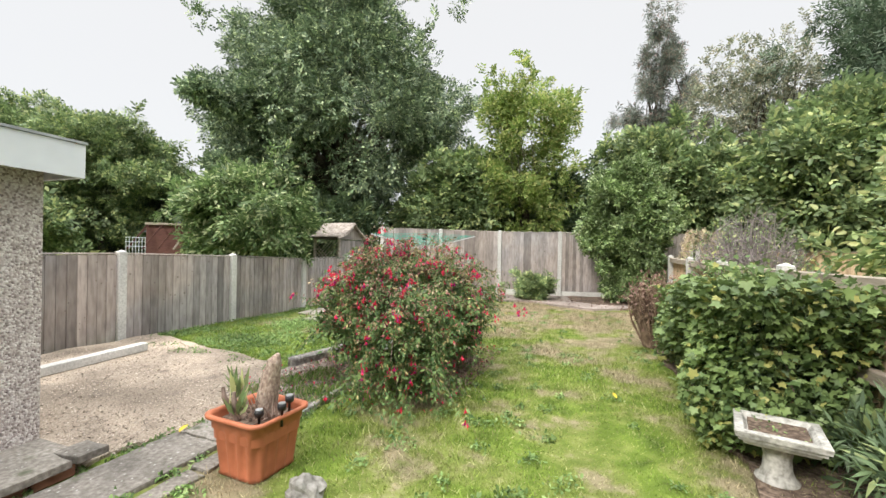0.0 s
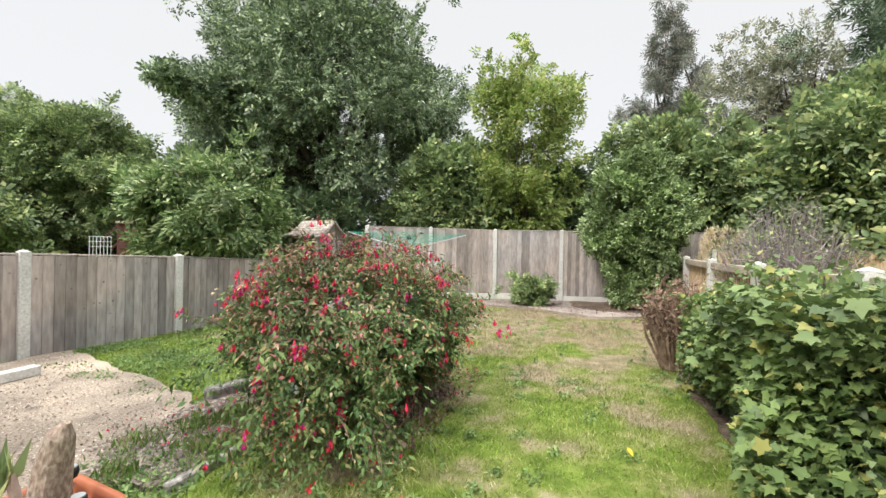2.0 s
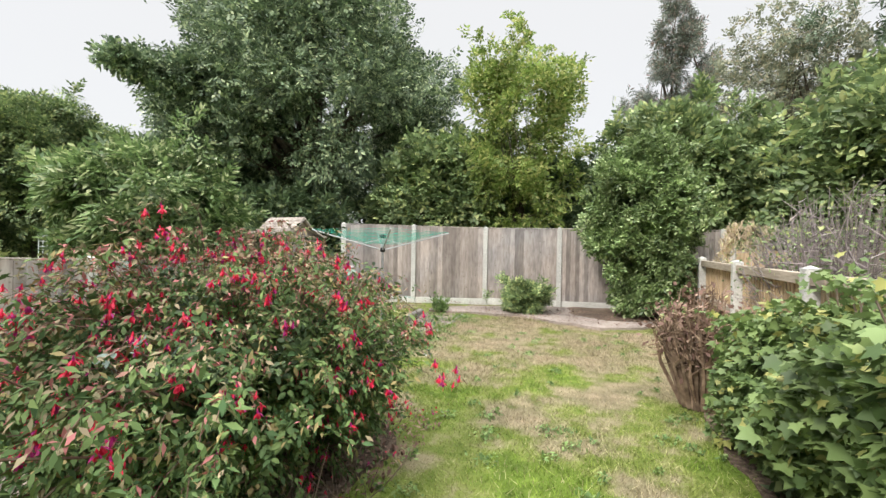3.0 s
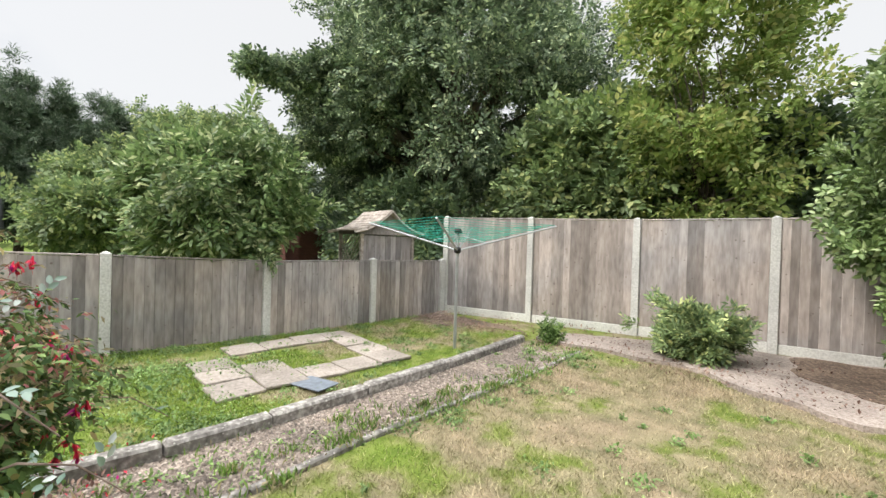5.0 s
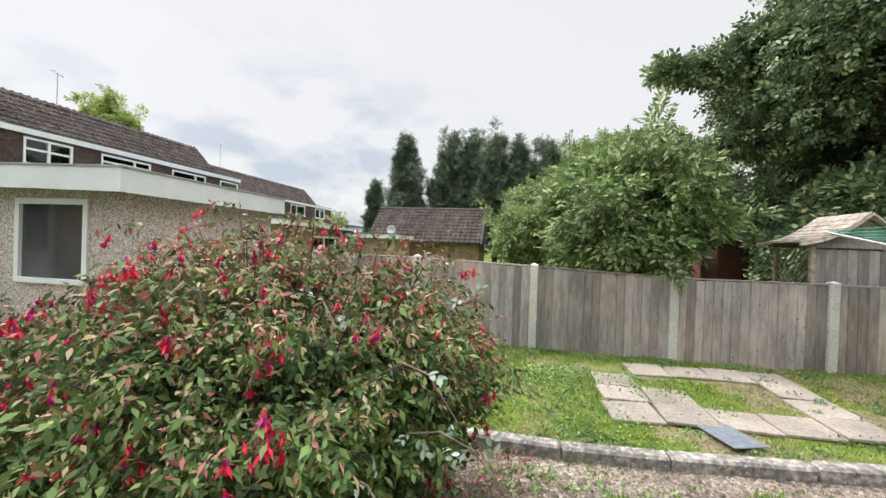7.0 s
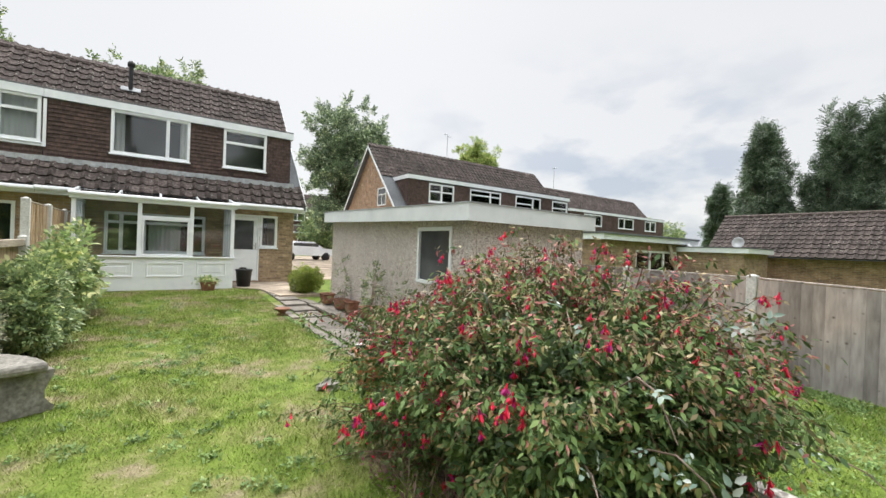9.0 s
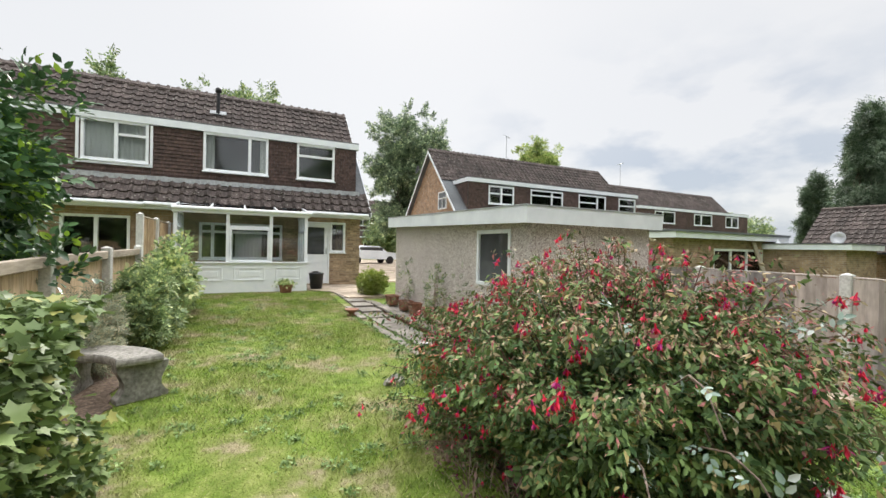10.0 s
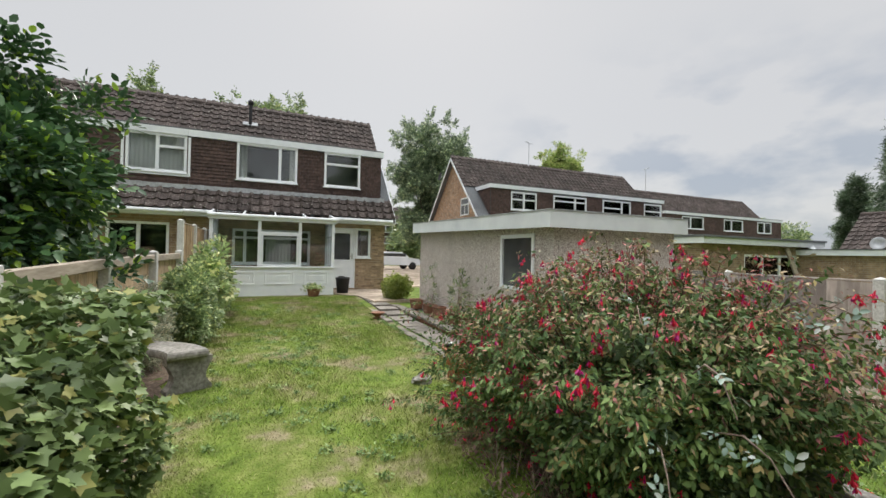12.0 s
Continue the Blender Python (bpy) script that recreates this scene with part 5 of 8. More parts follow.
    bm.faces.new(q)
    bm.faces.new(w[::-1])
    for i in range(4):
        bm.faces.new((q[i], w[i], w[(i + 1) % 4], q[(i + 1) % 4]))
    roof = part("roof_sheet", bm, GLASS, ob, "clear ribbed roof sheets")
    roof.visible_shadow = False
    part("floor", boxes(*T((X0 + 0.085, X1 - 0.085, Y0 + 0.002, Y1 - 0.085, 0.25, 0.34))), PATIO, ob)


def back_door():
    ob = thing("back_door", (-2.05, -8.4, 0.35), 0, "closed white half-glazed back door with a cat flap", "door")
    part("frame", boxes((-0.44, -0.39, -0.05, 0.03, 0, 2.06), (0.39, 0.44, -0.05, 0.03, 0, 2.06), (-0.39, 0.39, -0.05, 0.03, 2.0, 2.06), bevel=0.005), WHITE, ob)
    part("leaf", boxes((-0.387, 0.387, -0.04, 0.0, 0.01, 0.98), (-0.387, -0.27, -0.04, 0.0, 0.982, 1.997), (0.27, 0.387, -0.04, 0.0, 0.982, 1.997), (-0.269, 0.269, -0.04, 0.0, 1.88, 1.997), bevel=0.004), WHITE, ob)
    part("pane", boxes((-0.268, 0.268, -0.03, -0.024, 0.984, 1.878)), DARK, ob, "dark glass").data.materials[0] = DARKGLASS
    part("cat_flap", boxes((-0.1, 0.1, 0.003, 0.02, 0.22, 0.42), bevel=0.01), BLACK, ob)
    part("handle", boxes((-0.36, -0.32, 0.003, 0.02, 1.0, 1.2), (-0.36, -0.24, 0.022, 0.04, 1.09, 1.115), bevel=0.004), METAL, ob)


DARKGLASS = material("dark_glass", [(0.05, 0.055, 0.06), (0.07, 0.075, 0.08)], 3, 0.06, 0.0, spec=0.6)

kerbs()
slabs()
garage()
conservatory()
back_door()
house("house", -3.52, 2.55, -8.4, "two-storey house with dark hung tiles and a steep pantiled roof",
      [(-2.66, -1.43, 3.82, 5.0, [], [(-2.6, -1.49, 4.60)], None), (-0.56, 1.25, 3.82, 5.0, [-0.02], [], [(0.95, 1.18), (-0.5, -0.32)])],
      [(-3.02, -2.5, 1.40, 2.42, [], [], None), (-2.49, -1.61, 0.35, 2.41, None, None, None), (-1.0, 1.3, 1.15, 2.25, [0.45, 0.95], [(-0.95, 1.25, 1.98)], [(-0.4, 0.35)])],
      BRICK, -3.40, 2.55, True, 21, "pair of houses", (1, 0))
house("house", 2.56, 9.2, -8.4, "attached neighbouring house with dark hung tiles and lace curtains",
      [(2.30 + 0.3, 4.12, 3.86, 5.0, [3.35], [(2.65, 3.3, 4.62)], [(2.65, 3.3), (3.4, 4.05)]), (5.6, 7.2, 3.86, 5.0, [6.4], [], [(5.7, 6.3)])],
      [(2.95, 4.45, 0.4, 2.35, [3.7], [], None), (5.6, 7.4, 1.1, 2.3, [6.5], [], None)],
      BRICK, 2.56, 9.2, False, 31, "pair of houses", (0, 1))


def brick_faces(x0, x1, z0, z1, y, holes, parent):
    """Single bricks in stretcher bond, standing a little proud of their joints."""
    rng = random.Random(8)
    full, half = [meshof("brick", boxes((-w / 2, w / 2, 0, 0.014, 0, 0.064), bevel=0.003), BRICKP) for w in (0.214, 0.101)]
    row, z = 0, z0
    while z < z1 - 0.05:
        x = x0 + 0.005
        first = row % 2
        while x < x1 - 0.08:
            w = 0.101 if first or x + 0.214 > x1 else 0.214
            first = 0
            if not any(x < b and x + w > a and z < d and z + 0.065 > c for a, b, c, d in holes):
                piece("brick", full if w > 0.2 else half, parent, pose(x + w / 2 + 1.0 * 0, y - 0.009 + rng.uniform(0, 0.002), z))
            x += w + 0.011
        z += 0.075
        row += 1


wall_bricks = thing("brick_facing", (0, 0, 0), 0, "mixed buff brick facing round the back door", "brickwork", kind="structure")
vent_pipe(0.98, -11.15, 6.30)
house("house", -22.4, -9.5, -11.9, "row house with brick gable, white bargeboards and long hung-tile dormer",
      [(-12.8, -11.2, 3.95, 4.9, [-12.0], [(-12.7, -11.3, 4.5)], [(-12.7, -12.1), (-11.9, -11.3)]), (-16.2, -13.9, 3.95, 4.9, [-15.4], [(-16.1, -14, 4.6)], [(-15.3, -14.1)]), (-19.6, -17.4, 3.95, 4.9, [-18.9], [(-18.8, -17.5, 4.45)], [(-18.8, -17.5)]), (-22.2, -20.7, 3.95, 4.9, [], [(-22.1, -20.8, 4.45)], None)],
      [(-12.5, -11.0, 1.0, 2.3, [-11.8], [], None)], BRICK2, -22.3, -10.0, False, 41, "row of houses")
house("house", -42.0, -27.0, -15.5, "further row house with a tiled roof and white-framed dormer",
      [(-31.5, -29.0, 3.95, 4.9, [-30], [], None), (-36.5, -34.0, 3.95, 4.9, [-35], [], None), (-40.5, -38.5, 3.95, 4.9, [-39.5], [], None)],
      [], BRICK2, -42.0, -27.2, False, 51, "row of houses")

house("far_house", -24.0, -7.0, -40.0, "distant dark-clad houses across the road", [(-21, -19, 3.95, 4.9, [-20], [], None), (-16.5, -15, 3.95, 4.9, [], [], None), (-13.2, -11.6, 3.95, 4.9, [-12.4], [], None), (-10, -8.6, 3.95, 4.9, [], [], None)], [(-14.2, -12.4, 0.9, 2.2, [-13.3], [], None), (-11.2, -9.4, 0.9, 2.2, [-10.3], [], None)], BRICK2, -24.0, -7.0, False, 61)


def surround(x0, x1, z0, z1, y):
    ob = thing("window_surround", ((x0 + x1) / 2, y, z0), 0, "wide white boards framing the neighbour's bedroom window", "trim", kind="structure")
    w, h, b = (x1 - x0) / 2, z1 - z0, 0.10
    part("board", boxes((-w - b, -w - 0.035, 0, 0.035, -b, h + 0.0), (w + 0.035, w + b, 0, 0.035, -b, h + 0.0), (-w - 0.033, w + 0.033, 0, 0.035, -b, -0.04), bevel=0.004), WHITE, ob)


surround(2.60, 4.12, 3.86, 4.96, -8.4 - 0.28 + 0.034)


def parked_car():
    ob = thing("car", (-8.9, -25.5, gz(-9, -25)), 8, "silver car parked beyond the gate", "car")
    bm = bmesh.new()
    prof = [(-2.05, 0.35), (-2.1, 0.7), (-1.9, 0.86), (-1.05, 0.95), (-0.45, 1.38), (0.9, 1.40), (1.6, 1.0), (2.05, 0.9), (2.1, 0.4)]
    a, b = [bm.verts.new((x, -0.82 if z > 1 else -0.88, z)) for x, z in prof], [bm.verts.new((x, 0.82 if z > 1 else 0.88, z)) for x, z in prof]
    bm.faces.new(a)
    bm.faces.new(b[::-1])
    for i in range(len(prof)):
        bm.faces.new((a[i], b[i], b[(i + 1) % len(prof)], a[(i + 1) % len(prof)]))
    part("body", bm, FASCIA, ob)
    part("side_window", boxes((-0.75, 1.15, 0.85, 0.87, 0.98, 1.28), bevel=0.008), DARKGLASS, ob)
    for x in (-1.35, 1.35):
        for y in (-0.8, 0.8):
            part("wheel", lathe(bmesh.new(), [(0.1, -0.1), (0.3, -0.1), (0.31, 0.0), (0.3, 0.1), (0.1, 0.1)], 16), BLACK, ob).matrix_basis = pose(x, y, 0.31, 90, 0, 0)


parked_car()


def gable_window():
    ob = thing("gable_window", (-9.5, -14.0, 3.7), 0, "small white casement in the brick gable", "window")
    part("frame", boxes((0.0, 0.05, -0.5, -0.44, 0, 0.95), (0.0, 0.05, 0.44, 0.5, 0, 0.95), (0.0, 0.05, -0.44, 0.44, 0, 0.06), (0.0, 0.05, -0.44, 0.44, 0.89, 0.95), (0.0, 0.05, -0.44, 0.44, 0.56, 0.61), (0.0, 0.04, -0.02, 0.02, 0.06, 0.56)), WHITE, ob)
    part("pane", boxes((0.004, 0.01, -0.44, 0.44, 0.06, 0.89)), DARKGLASS, ob)


gable_window()


def lean(name, x0, x1, y0, y1, z, label, brick):
    """Flat-roofed brick extension with a white fascia, its patio doors towards +y."""
    ob = thing(name, (x0, y1, 0), 0, label, "extension")
    a, b, c, d = 0, x1 - x0, y0 - y1, 0
    w0, w1 = 1.3, 4.9
    bm = bmesh.new()
    wall_with_holes(bm, a, b, 0, z, -0.25, 0, [(w0, w1, 0.2, z - 0.35)])
    box(bm, a, a + 0.25, c, -0.25, 0, z)
    box(bm, b - 0.25, b, c, -0.25, 0, z)
    part("wall", bm, brick, ob)
    # near-black sheet behind the doors, painted as the shade inside
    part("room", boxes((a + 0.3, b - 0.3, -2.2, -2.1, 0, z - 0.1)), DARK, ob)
    part("roof", boxes((a - 0.25, b + 0.25, c, 0.3, z + 0.22, z + 0.30)), FELT, ob)
    part("fascia", boxes((a - 0.22, b + 0.22, 0.22, 0.25, z, z + 0.217), (b + 0.19, b + 0.22, c, 0.218, z, z + 0.217), (a - 0.22, a - 0.19, c, 0.218, z, z + 0.217)), FASCIA, ob)
    rows = [(w0, w1, -0.1, -0.02, z - 0.45, z - 0.352)]
    for k in range(4):
        x = w0 + (w1 - w0 - 0.09) * k / 3
        rows.append((x, x + 0.09, -0.1, -0.02, 0.2, z - 0.452))
    dr = part("doors", boxes(*rows, bevel=0.005), WHITE, ob, "white patio doors")
    part("pane", boxes((w0, w1, -0.07, -0.063, 0.2, z - 0.452)), GLASS, dr)


lean("extension", -21.4, -14.0, -11.0, -4.0, 2.18, "flat-roofed brick extension with a white fascia and patio doors", BRICK)


def barn():
    ob = thing("tiled_garage", (-25.5, -0.4, 0), 0, "low brick outbuilding with a broad brown pantiled roof", "outbuilding")
    bm = bmesh.new()
    box(bm, -2.2, 1.6, -3.6, 3.0, 0, 1.75)
    part("wall", bm, BRICK2, ob)
    L, rows = math.hypot(2.2, 2.2), 8
    bm = bmesh.new()
    q = [bm.verts.new(p) for p in ((2.1, -3.8, 1.72), (2.1, 3.2, 1.72), (-0.3, 3.2, 3.85), (-0.3, -3.8, 3.85), (-2.6, -3.8, 1.72), (-2.6, 3.2, 1.72))]
    bm.faces.new(q[:4])
    bm.faces.new((q[3], q[2], q[5], q[4]))
    bm.faces.new((q[0], q[3], q[4]))
    bm.faces.new((q[1], q[5], q[2]))
    bm.faces.new((q[0], q[4], q[5], q[1]))
    part("roof_deck", bm, FELT, ob)
    bm = bmesh.new()
    tm = tile_mesh()
    tm.verts.ensure_lookup_table()
    tm.verts.index_update()
    vs, fs = [v.co.copy() for v in tm.verts], [[v.index for v in f.verts] for f in tm.faces]
    tm.free()
    for r in range(10):
        for k in range(23):
            m = pose(2.1 - 2.4 * r / 10.2, -3.65 + k * 0.30, 1.76 + 2.13 * r / 10.2, 0, 0, 90) @ pose(0, 0, 0, 41.5, 0, 0)
            w = [bm.verts.new(m @ c) for c in vs]
            for f in fs:
                bm.faces.new([w[i] for i in f])
    part("tiles", bm, TILE, ob, kind="stuff")
    part("ridge", tube(bmesh.new(), [(-0.3, -3.8, 3.88), (-0.3, 3.2, 3.88)], 0.12, 8), TILE, ob)
    g = thing("flat_garage", (-21.3, -2.6, 0), 0, "small flat-roofed brick garage with a white fascia", "garage")
    part("wall", boxes((-1.5, 1.2, -1.7, 1.3, 0, 1.85)), BRICK, g)
    part("fascia", boxes((-1.6, 1.35, -1.85, 1.5, 1.853, 2.06)), FASCIA, g)
    part("roof", boxes((-1.62, 1.37, -1.87, 1.52, 2.063, 2.10)), FELT, g)


barn()


def wall_lantern(x, y, z):
    ob = thing("wall_lantern", (x, y, z), 0, "white coach lantern on a bracket by the patio doors", "lantern")
    part("bracket", tube(bmesh.new(), [(0, 0, -0.22), (0, 0.10, -0.26), (0, 0.22, -0.16), (0, 0.24, -0.08)], [0.02, 0.016, 0.014, 0.014], 6), WHITE, ob)
    part("backplate", boxes((-0.07, 0.07, 0.0, 0.03, -0.34, -0.12), bevel=0.01), WHITE, ob)
    part("lamp_glass", lathe(bmesh.new(), [(0.06, -0.06), (0.12, 0.16)], 6, 0, 0.24), GLASS, ob)
    part("cap", lathe(bmesh.new(), [(0.14, 0.16), (0.13, 0.18), (0.05, 0.28), (0.01, 0.36)], 6, 0, 0.24), WHITE, ob)
    part("collar", lathe(bmesh.new(), [(0.02, -0.09), (0.07, -0.07), (0.07, -0.05)], 6, 0, 0.24), WHITE, ob)


wall_lantern(-20.65, -4.0, 1.95)
prop = thing("leaning_post", (-19.5, -3.45, 0.12), 0, "weathered timber leaning on the extension wall", "post")
part("timber", tube(bmesh.new(), [(0, 0, 0), (0.42, -0.45, 2.0)], 0.09, 4), RAIL, prop)


# ---- planting ----
tree("great_tree", (-10.5, 15.2, G), 15.4, (6.0, 5.6, 6.9), L_BIG, 44000, 0.30, SPRAY5, 0.42, 190, 1.1, 61, "very large dark green tree with several trunks behind the back fence", zc=7.7, limbs=60, shell=0.4,
     lobes=[((-0.2, -4.3, 6.3), (1.0, 1.5, 0.55), 1400, 36, 0.34), ((-0.6, -5.6, 5.95), (0.6, 1.0, 0.28), 520, 22, 0.24), ((-0.6, -6.6, 6.0), (0.4, 0.6, 0.2), 320, 12, 0.16),
            ((-0.6, -4.6, 4.3), (0.6, 1.1, 0.35), 900, 22, 0.24), ((-0.9, -5.6, 4.1), (0.4, 0.5, 0.18), 300, 10, 0.16)])
tree("conifer_tree", (-13.2, 13.6, G), 5.2, (2.0, 1.8, 2.5), L_CON, 6000, 0.5, SPRAYN, 0.16, 50, 0.7, 62, "dark feathery evergreen beside the great tree", limbs=20, up=0.2)
tree("lime_tree", (-2.15, 13.9, G), 8.0, (1.95, 1.6, 3.8), L_LIME, 6800, 0.22, SPRAY4, 0.055, 150, 0.42, 63, "slender tree with thin yellow-green leaves behind the fence", limbs=40, shell=0.2)
tree("field_maple_tree", (-4.6, 14.0, G), 5.2, (2.4, 1.5, 2.6), L_MID, 9000, 0.3, SPRAY4, 0.12, 60, 0.7, 64, "mid-green tree with branches hanging over the back fence", limbs=20)
tree("cherry_tree", (-7.22, 6.78, G), 3.35, (1.38, 1.32, 1.28), L_CHERRY, 5000, 0.25, SPRAYD, 0.07, 80, 0.32, 65, "young cherry with long drooping leaves just over the side fence", limbs=24, up=0.3, droop=0.5, lobes=[((1.15, 0.35, 1.22), (0.40, 0.30, 0.14), 110, 6, 0.12)])
tree("hornbeam_tree", (-17.8, 10.0, G), 6.5, (3.1, 2.7, 2.8), L_MID, 20000, 0.28, SPRAY5, 0.14, 110, 0.6, 66, "dense rounded green tree in the next garden", limbs=24)
tree("hedge_tree", (-23.5, 9.8, G), 8.3, (3.3, 3.4, 3.8), L_MID, 12000, 0.36, SPRAY5, 0.14, 70, 0.8, 67, "broad green tree behind the side fence")
tree("hedge_shrub", (-17.0, 14.6, G), 3.6, (3.0, 2.0, 1.8), L_DARK, 8000, 0.32, SPRAY5, 0.1, 60, 0.7, 68, "dark shrubs behind the shed", "shrub")
tree("evergreen_shrub", (0.98, 11.35, G), 3.95, (1.12, 0.95, 1.95), L_IVY, 19000, 0.14, SPRAY4, 0.07, 110, 0.34, 69, "tall rounded evergreen shrub with glossy leaves at the back fence", "shrub", shell=0.55, zc=2.0)
tree("laurel_hedge", (2.3, 15.2, G), 5.6, (2.6, 1.5, 2.9), L_MID, 16000, 0.3, SPRAY4, 0.12, 90, 0.65, 70, "tall leafy hedge behind the back fence", "hedge")
tree("laurel_hedge", (-1.2, 15.4, G), 4.6, (2.6, 1.3, 2.4), L_DARK, 10000, 0.3, SPRAY4, 0.12, 80, 0.6, 71, "dark hedge behind the back fence", "hedge")
tree("laurel_hedge", (-5.5, 16.0, G), 4.2, (3.5, 1.3, 2.2), L_DARK, 9000, 0.32, SPRAY4, 0.12, 80, 0.65, 72, "dark hedge behind the back fence", "hedge")
tree("spire_tree", (3.6, 25.5, G), 15.6, (4.4, 2.8, 7.2), L_GREY, 8000, 0.45, SPRAYN, 0.22, 120, 0.5, 73, "tall thin drooping conifer with rusty patches", shell=0.15, limbs=50, droop=0.9, cone=0.74)
tree("willow_tree", (7.2, 21.5, G), 11.4, (3.4, 2.4, 4.4), L_PALE, 5200, 0.32, SPRAY5, 0.2, 90, 0.8, 74, "pale thin-leaved tree beyond the gardens", shell=0.3, limbs=40)
tree("dark_tree", (11.6, 18.8, G), 12.6, (5.0, 3.2, 5.2), L_CON, 12500, 0.5, SPRAYN, 0.3, 90, 1.0, 75, "dark spreading conifer at the end of the next garden", limbs=24)
tree("beech_tree", (6.8, 13.6, G), 6.1, (3.0, 2.3, 3.1), L_MID, 19000, 0.32, SPRAY4, 0.16, 110, 0.75, 76, "broad green tree in the next garden with yellowing tips", limbs=24)
tree("beech_tree", (11.2, 11.0, G), 6.4, (3.4, 3.0, 3.2), L_DARK, 13000, 0.36, SPRAY4, 0.16, 90, 0.8, 77, "dark green tree in the next garden", limbs=20)
tree("plum_tree", (4.6, 5.6, G), 3.5, (1.15, 1.5, 1.6), L_SHRUB, 4500, 0.24, SPRAY4, 0.07, 50, 0.4, 78, "bright green small tree over the side fence", limbs=20)
tree("camellia_tree", (3.38, -0.1, G), 3.55, (1.48, 1.6, 1.75), L_LAUREL, 11500, 0.20, SPRAY4, 0.09, 90, 0.42, 79, "glossy dark laurel rising over the side fence", limbs=20, up=0.5)
for i, (x, y, h, r) in enumerate([(-29.5, -3.6, 9.6, 1.9), (-31.0, -0.6, 10.0, 2.6), (-30.5, 1.3, 9.6, 2.6), (-29.0, 3.2, 9.8, 2.5), (-28.5, 4.6, 8.9, 2.5), (-27.5, 6.6, 8.8, 2.6), (-27.3, 8.2, 8.0, 2.4), (-36.0, -8.4, 7.0, 1.2)]):
    tree("conifer_tree", (x, y, G), h, (r, r, h * 0.46), L_CON, 9000, 0.42, SPRAYN, 0.2, 170, 0.42, 80 + i, "dark conifer standing beyond the outbuildings", shell=0.3, limbs=30, group="far conifers", cone=0.62, droop=0.2)
tree("garden_tree", (-22.6, 6.2, G), 5.4, (2.2, 2.2, 2.5), L_MID, 8000, 0.36, SPRAY5, 0.14, 60, 0.7, 87, "leafy tree beside the outbuilding")
tree("birch_tree", (-12.2, -26.0, G), 12.9, (3.4, 2.8, 5.5), L_BIG, 12000, 0.42, SPRAY5, 0.2, 110, 0.8, 88, "tall airy birch behind the houses", shell=0.25, limbs=40)
tree("street_tree", (0.1, -24.5, G), 11.6, (3.6, 3.0, 3.0), L_MID, 7000, 0.42, SPRAY5, 0.2, 90, 0.75, 89, "tree showing above the house roof", shell=0.3, limbs=40)
tree("street_tree", (6.8, -22.5, G), 10.9, (1.5, 1.5, 2.4), L_MID, 3500, 0.42, SPRAY5, 0.2, 50, 0.7, 90, "tree showing above the house roof", limbs=20)
tree("round_tree", (-25.5, -26.0, G), 11.6, (2.6, 2.4, 2.6), L_LIME, 6000, 0.4, SPRAY5, 0.2, 60, 0.7, 91, "yellowish rounded tree behind the row of houses")


tree("hedge_shrub", (-9.3, 11.6, G), 3.2, (2.6, 1.0, 1.6), L_DARK, 8000, 0.28, SPRAY4, 0.1, 60, 0.5, 93, "dark shrubs behind the arbour", "shrub")
for i, (x, y, h, r) in enumerate([(-17.5, 12.5, 4.2, 3.0), (-17.0, 6.0, 3.4, 2.5), (-30, 16, 7.5, 5.5), (-21, 22, 8.0, 5.5), (-36, 6, 8.0, 5.5), (-16.5, -38, 6.5, 5.0), (2.5, 19.5, 5.5, 4.5), (17, 8, 6.5, 4.0), (-48, -8, 6, 6.0), (-50, -22, 6, 6.0), (-60, 4, 8, 8.0)]):
    tree("far_hedge", (x, y, G), h, (r, r * 0.8, h * 0.5), L_MID if i % 2 else L_DARK, 5000, 0.28 + 0.02 * r * 2, SPRAY5, 0.15, 60, r * 0.24, 110 + i, "leafy trees and hedges beyond the gardens", "hedge", group="far hedges", zc=h * 0.5)


def bare_shrub(name, loc, height, radius, n, mat, label, seed, twig=0.006, spread=1.0, leaf=None):
    ob = thing(name, loc, 0, label, "shrub")
    rng = random.Random(seed)
    bm, tips = bmesh.new(), []
    for i in range(n):
        a, r = rng.uniform(0, 6.283), radius * rng.random() ** 0.5
        top = Vector((math.cos(a) * r, math.sin(a) * r, height * rng.uniform(0.6, 1.0) * (1 - 0.35 * (r / radius) ** 2)))
        foot = Vector((math.cos(a) * r * 0.2, math.sin(a) * r * 0.2, 0)) * spread
        mid = foot.lerp(top, 0.5) + Vector((rng.uniform(-1, 1), rng.uniform(-1, 1), 0.3)) * radius * 0.15
        tube(bm, [foot, mid, top], [twig * 2.2, twig * 1.4, twig * 0.4], 3, False)
        tips.append(tuple(top))
        for k in range(3):
            s = mid.lerp(top, rng.random())
            e = s + Vector((rng.uniform(-1, 1), rng.uniform(-1, 1), rng.uniform(-0.2, 1))) * radius * 0.3
            tube(bm, [s, e], [twig, twig * 0.3], 3, False)
            tips.append(tuple(e))
    part("twig", bm, mat, ob, kind="stuff")
    if leaf:
        pts = np.array(tips)[::leaf[2]]
        pts = np.repeat(pts, leaf[3], 0) + np.random.default_rng(seed).normal(size=(len(pts) * leaf[3], 3)) * 0.06
        leafcloud("leaves", pts, leaf[1], ONE, leaf[0], ob, seed=seed)
    return ob


bare_shrub("brown_shrub", (2.62, 7.7, G), 2.25, 0.86, 420, GREYTWIG, "rounded grey twiggy shrub over the side fence, half bare", 5, 0.006, 1.0, (L_MID, 0.05, 3, 3))
bare_shrub("dead_shrub", (1.12, 6.35, G), 1.15, 0.46, 170, DEADTWIG, "cut-back brown dead stems beside the hedge", 6, 0.009, 2.2, (L_DRY, 0.06, 3, 3))


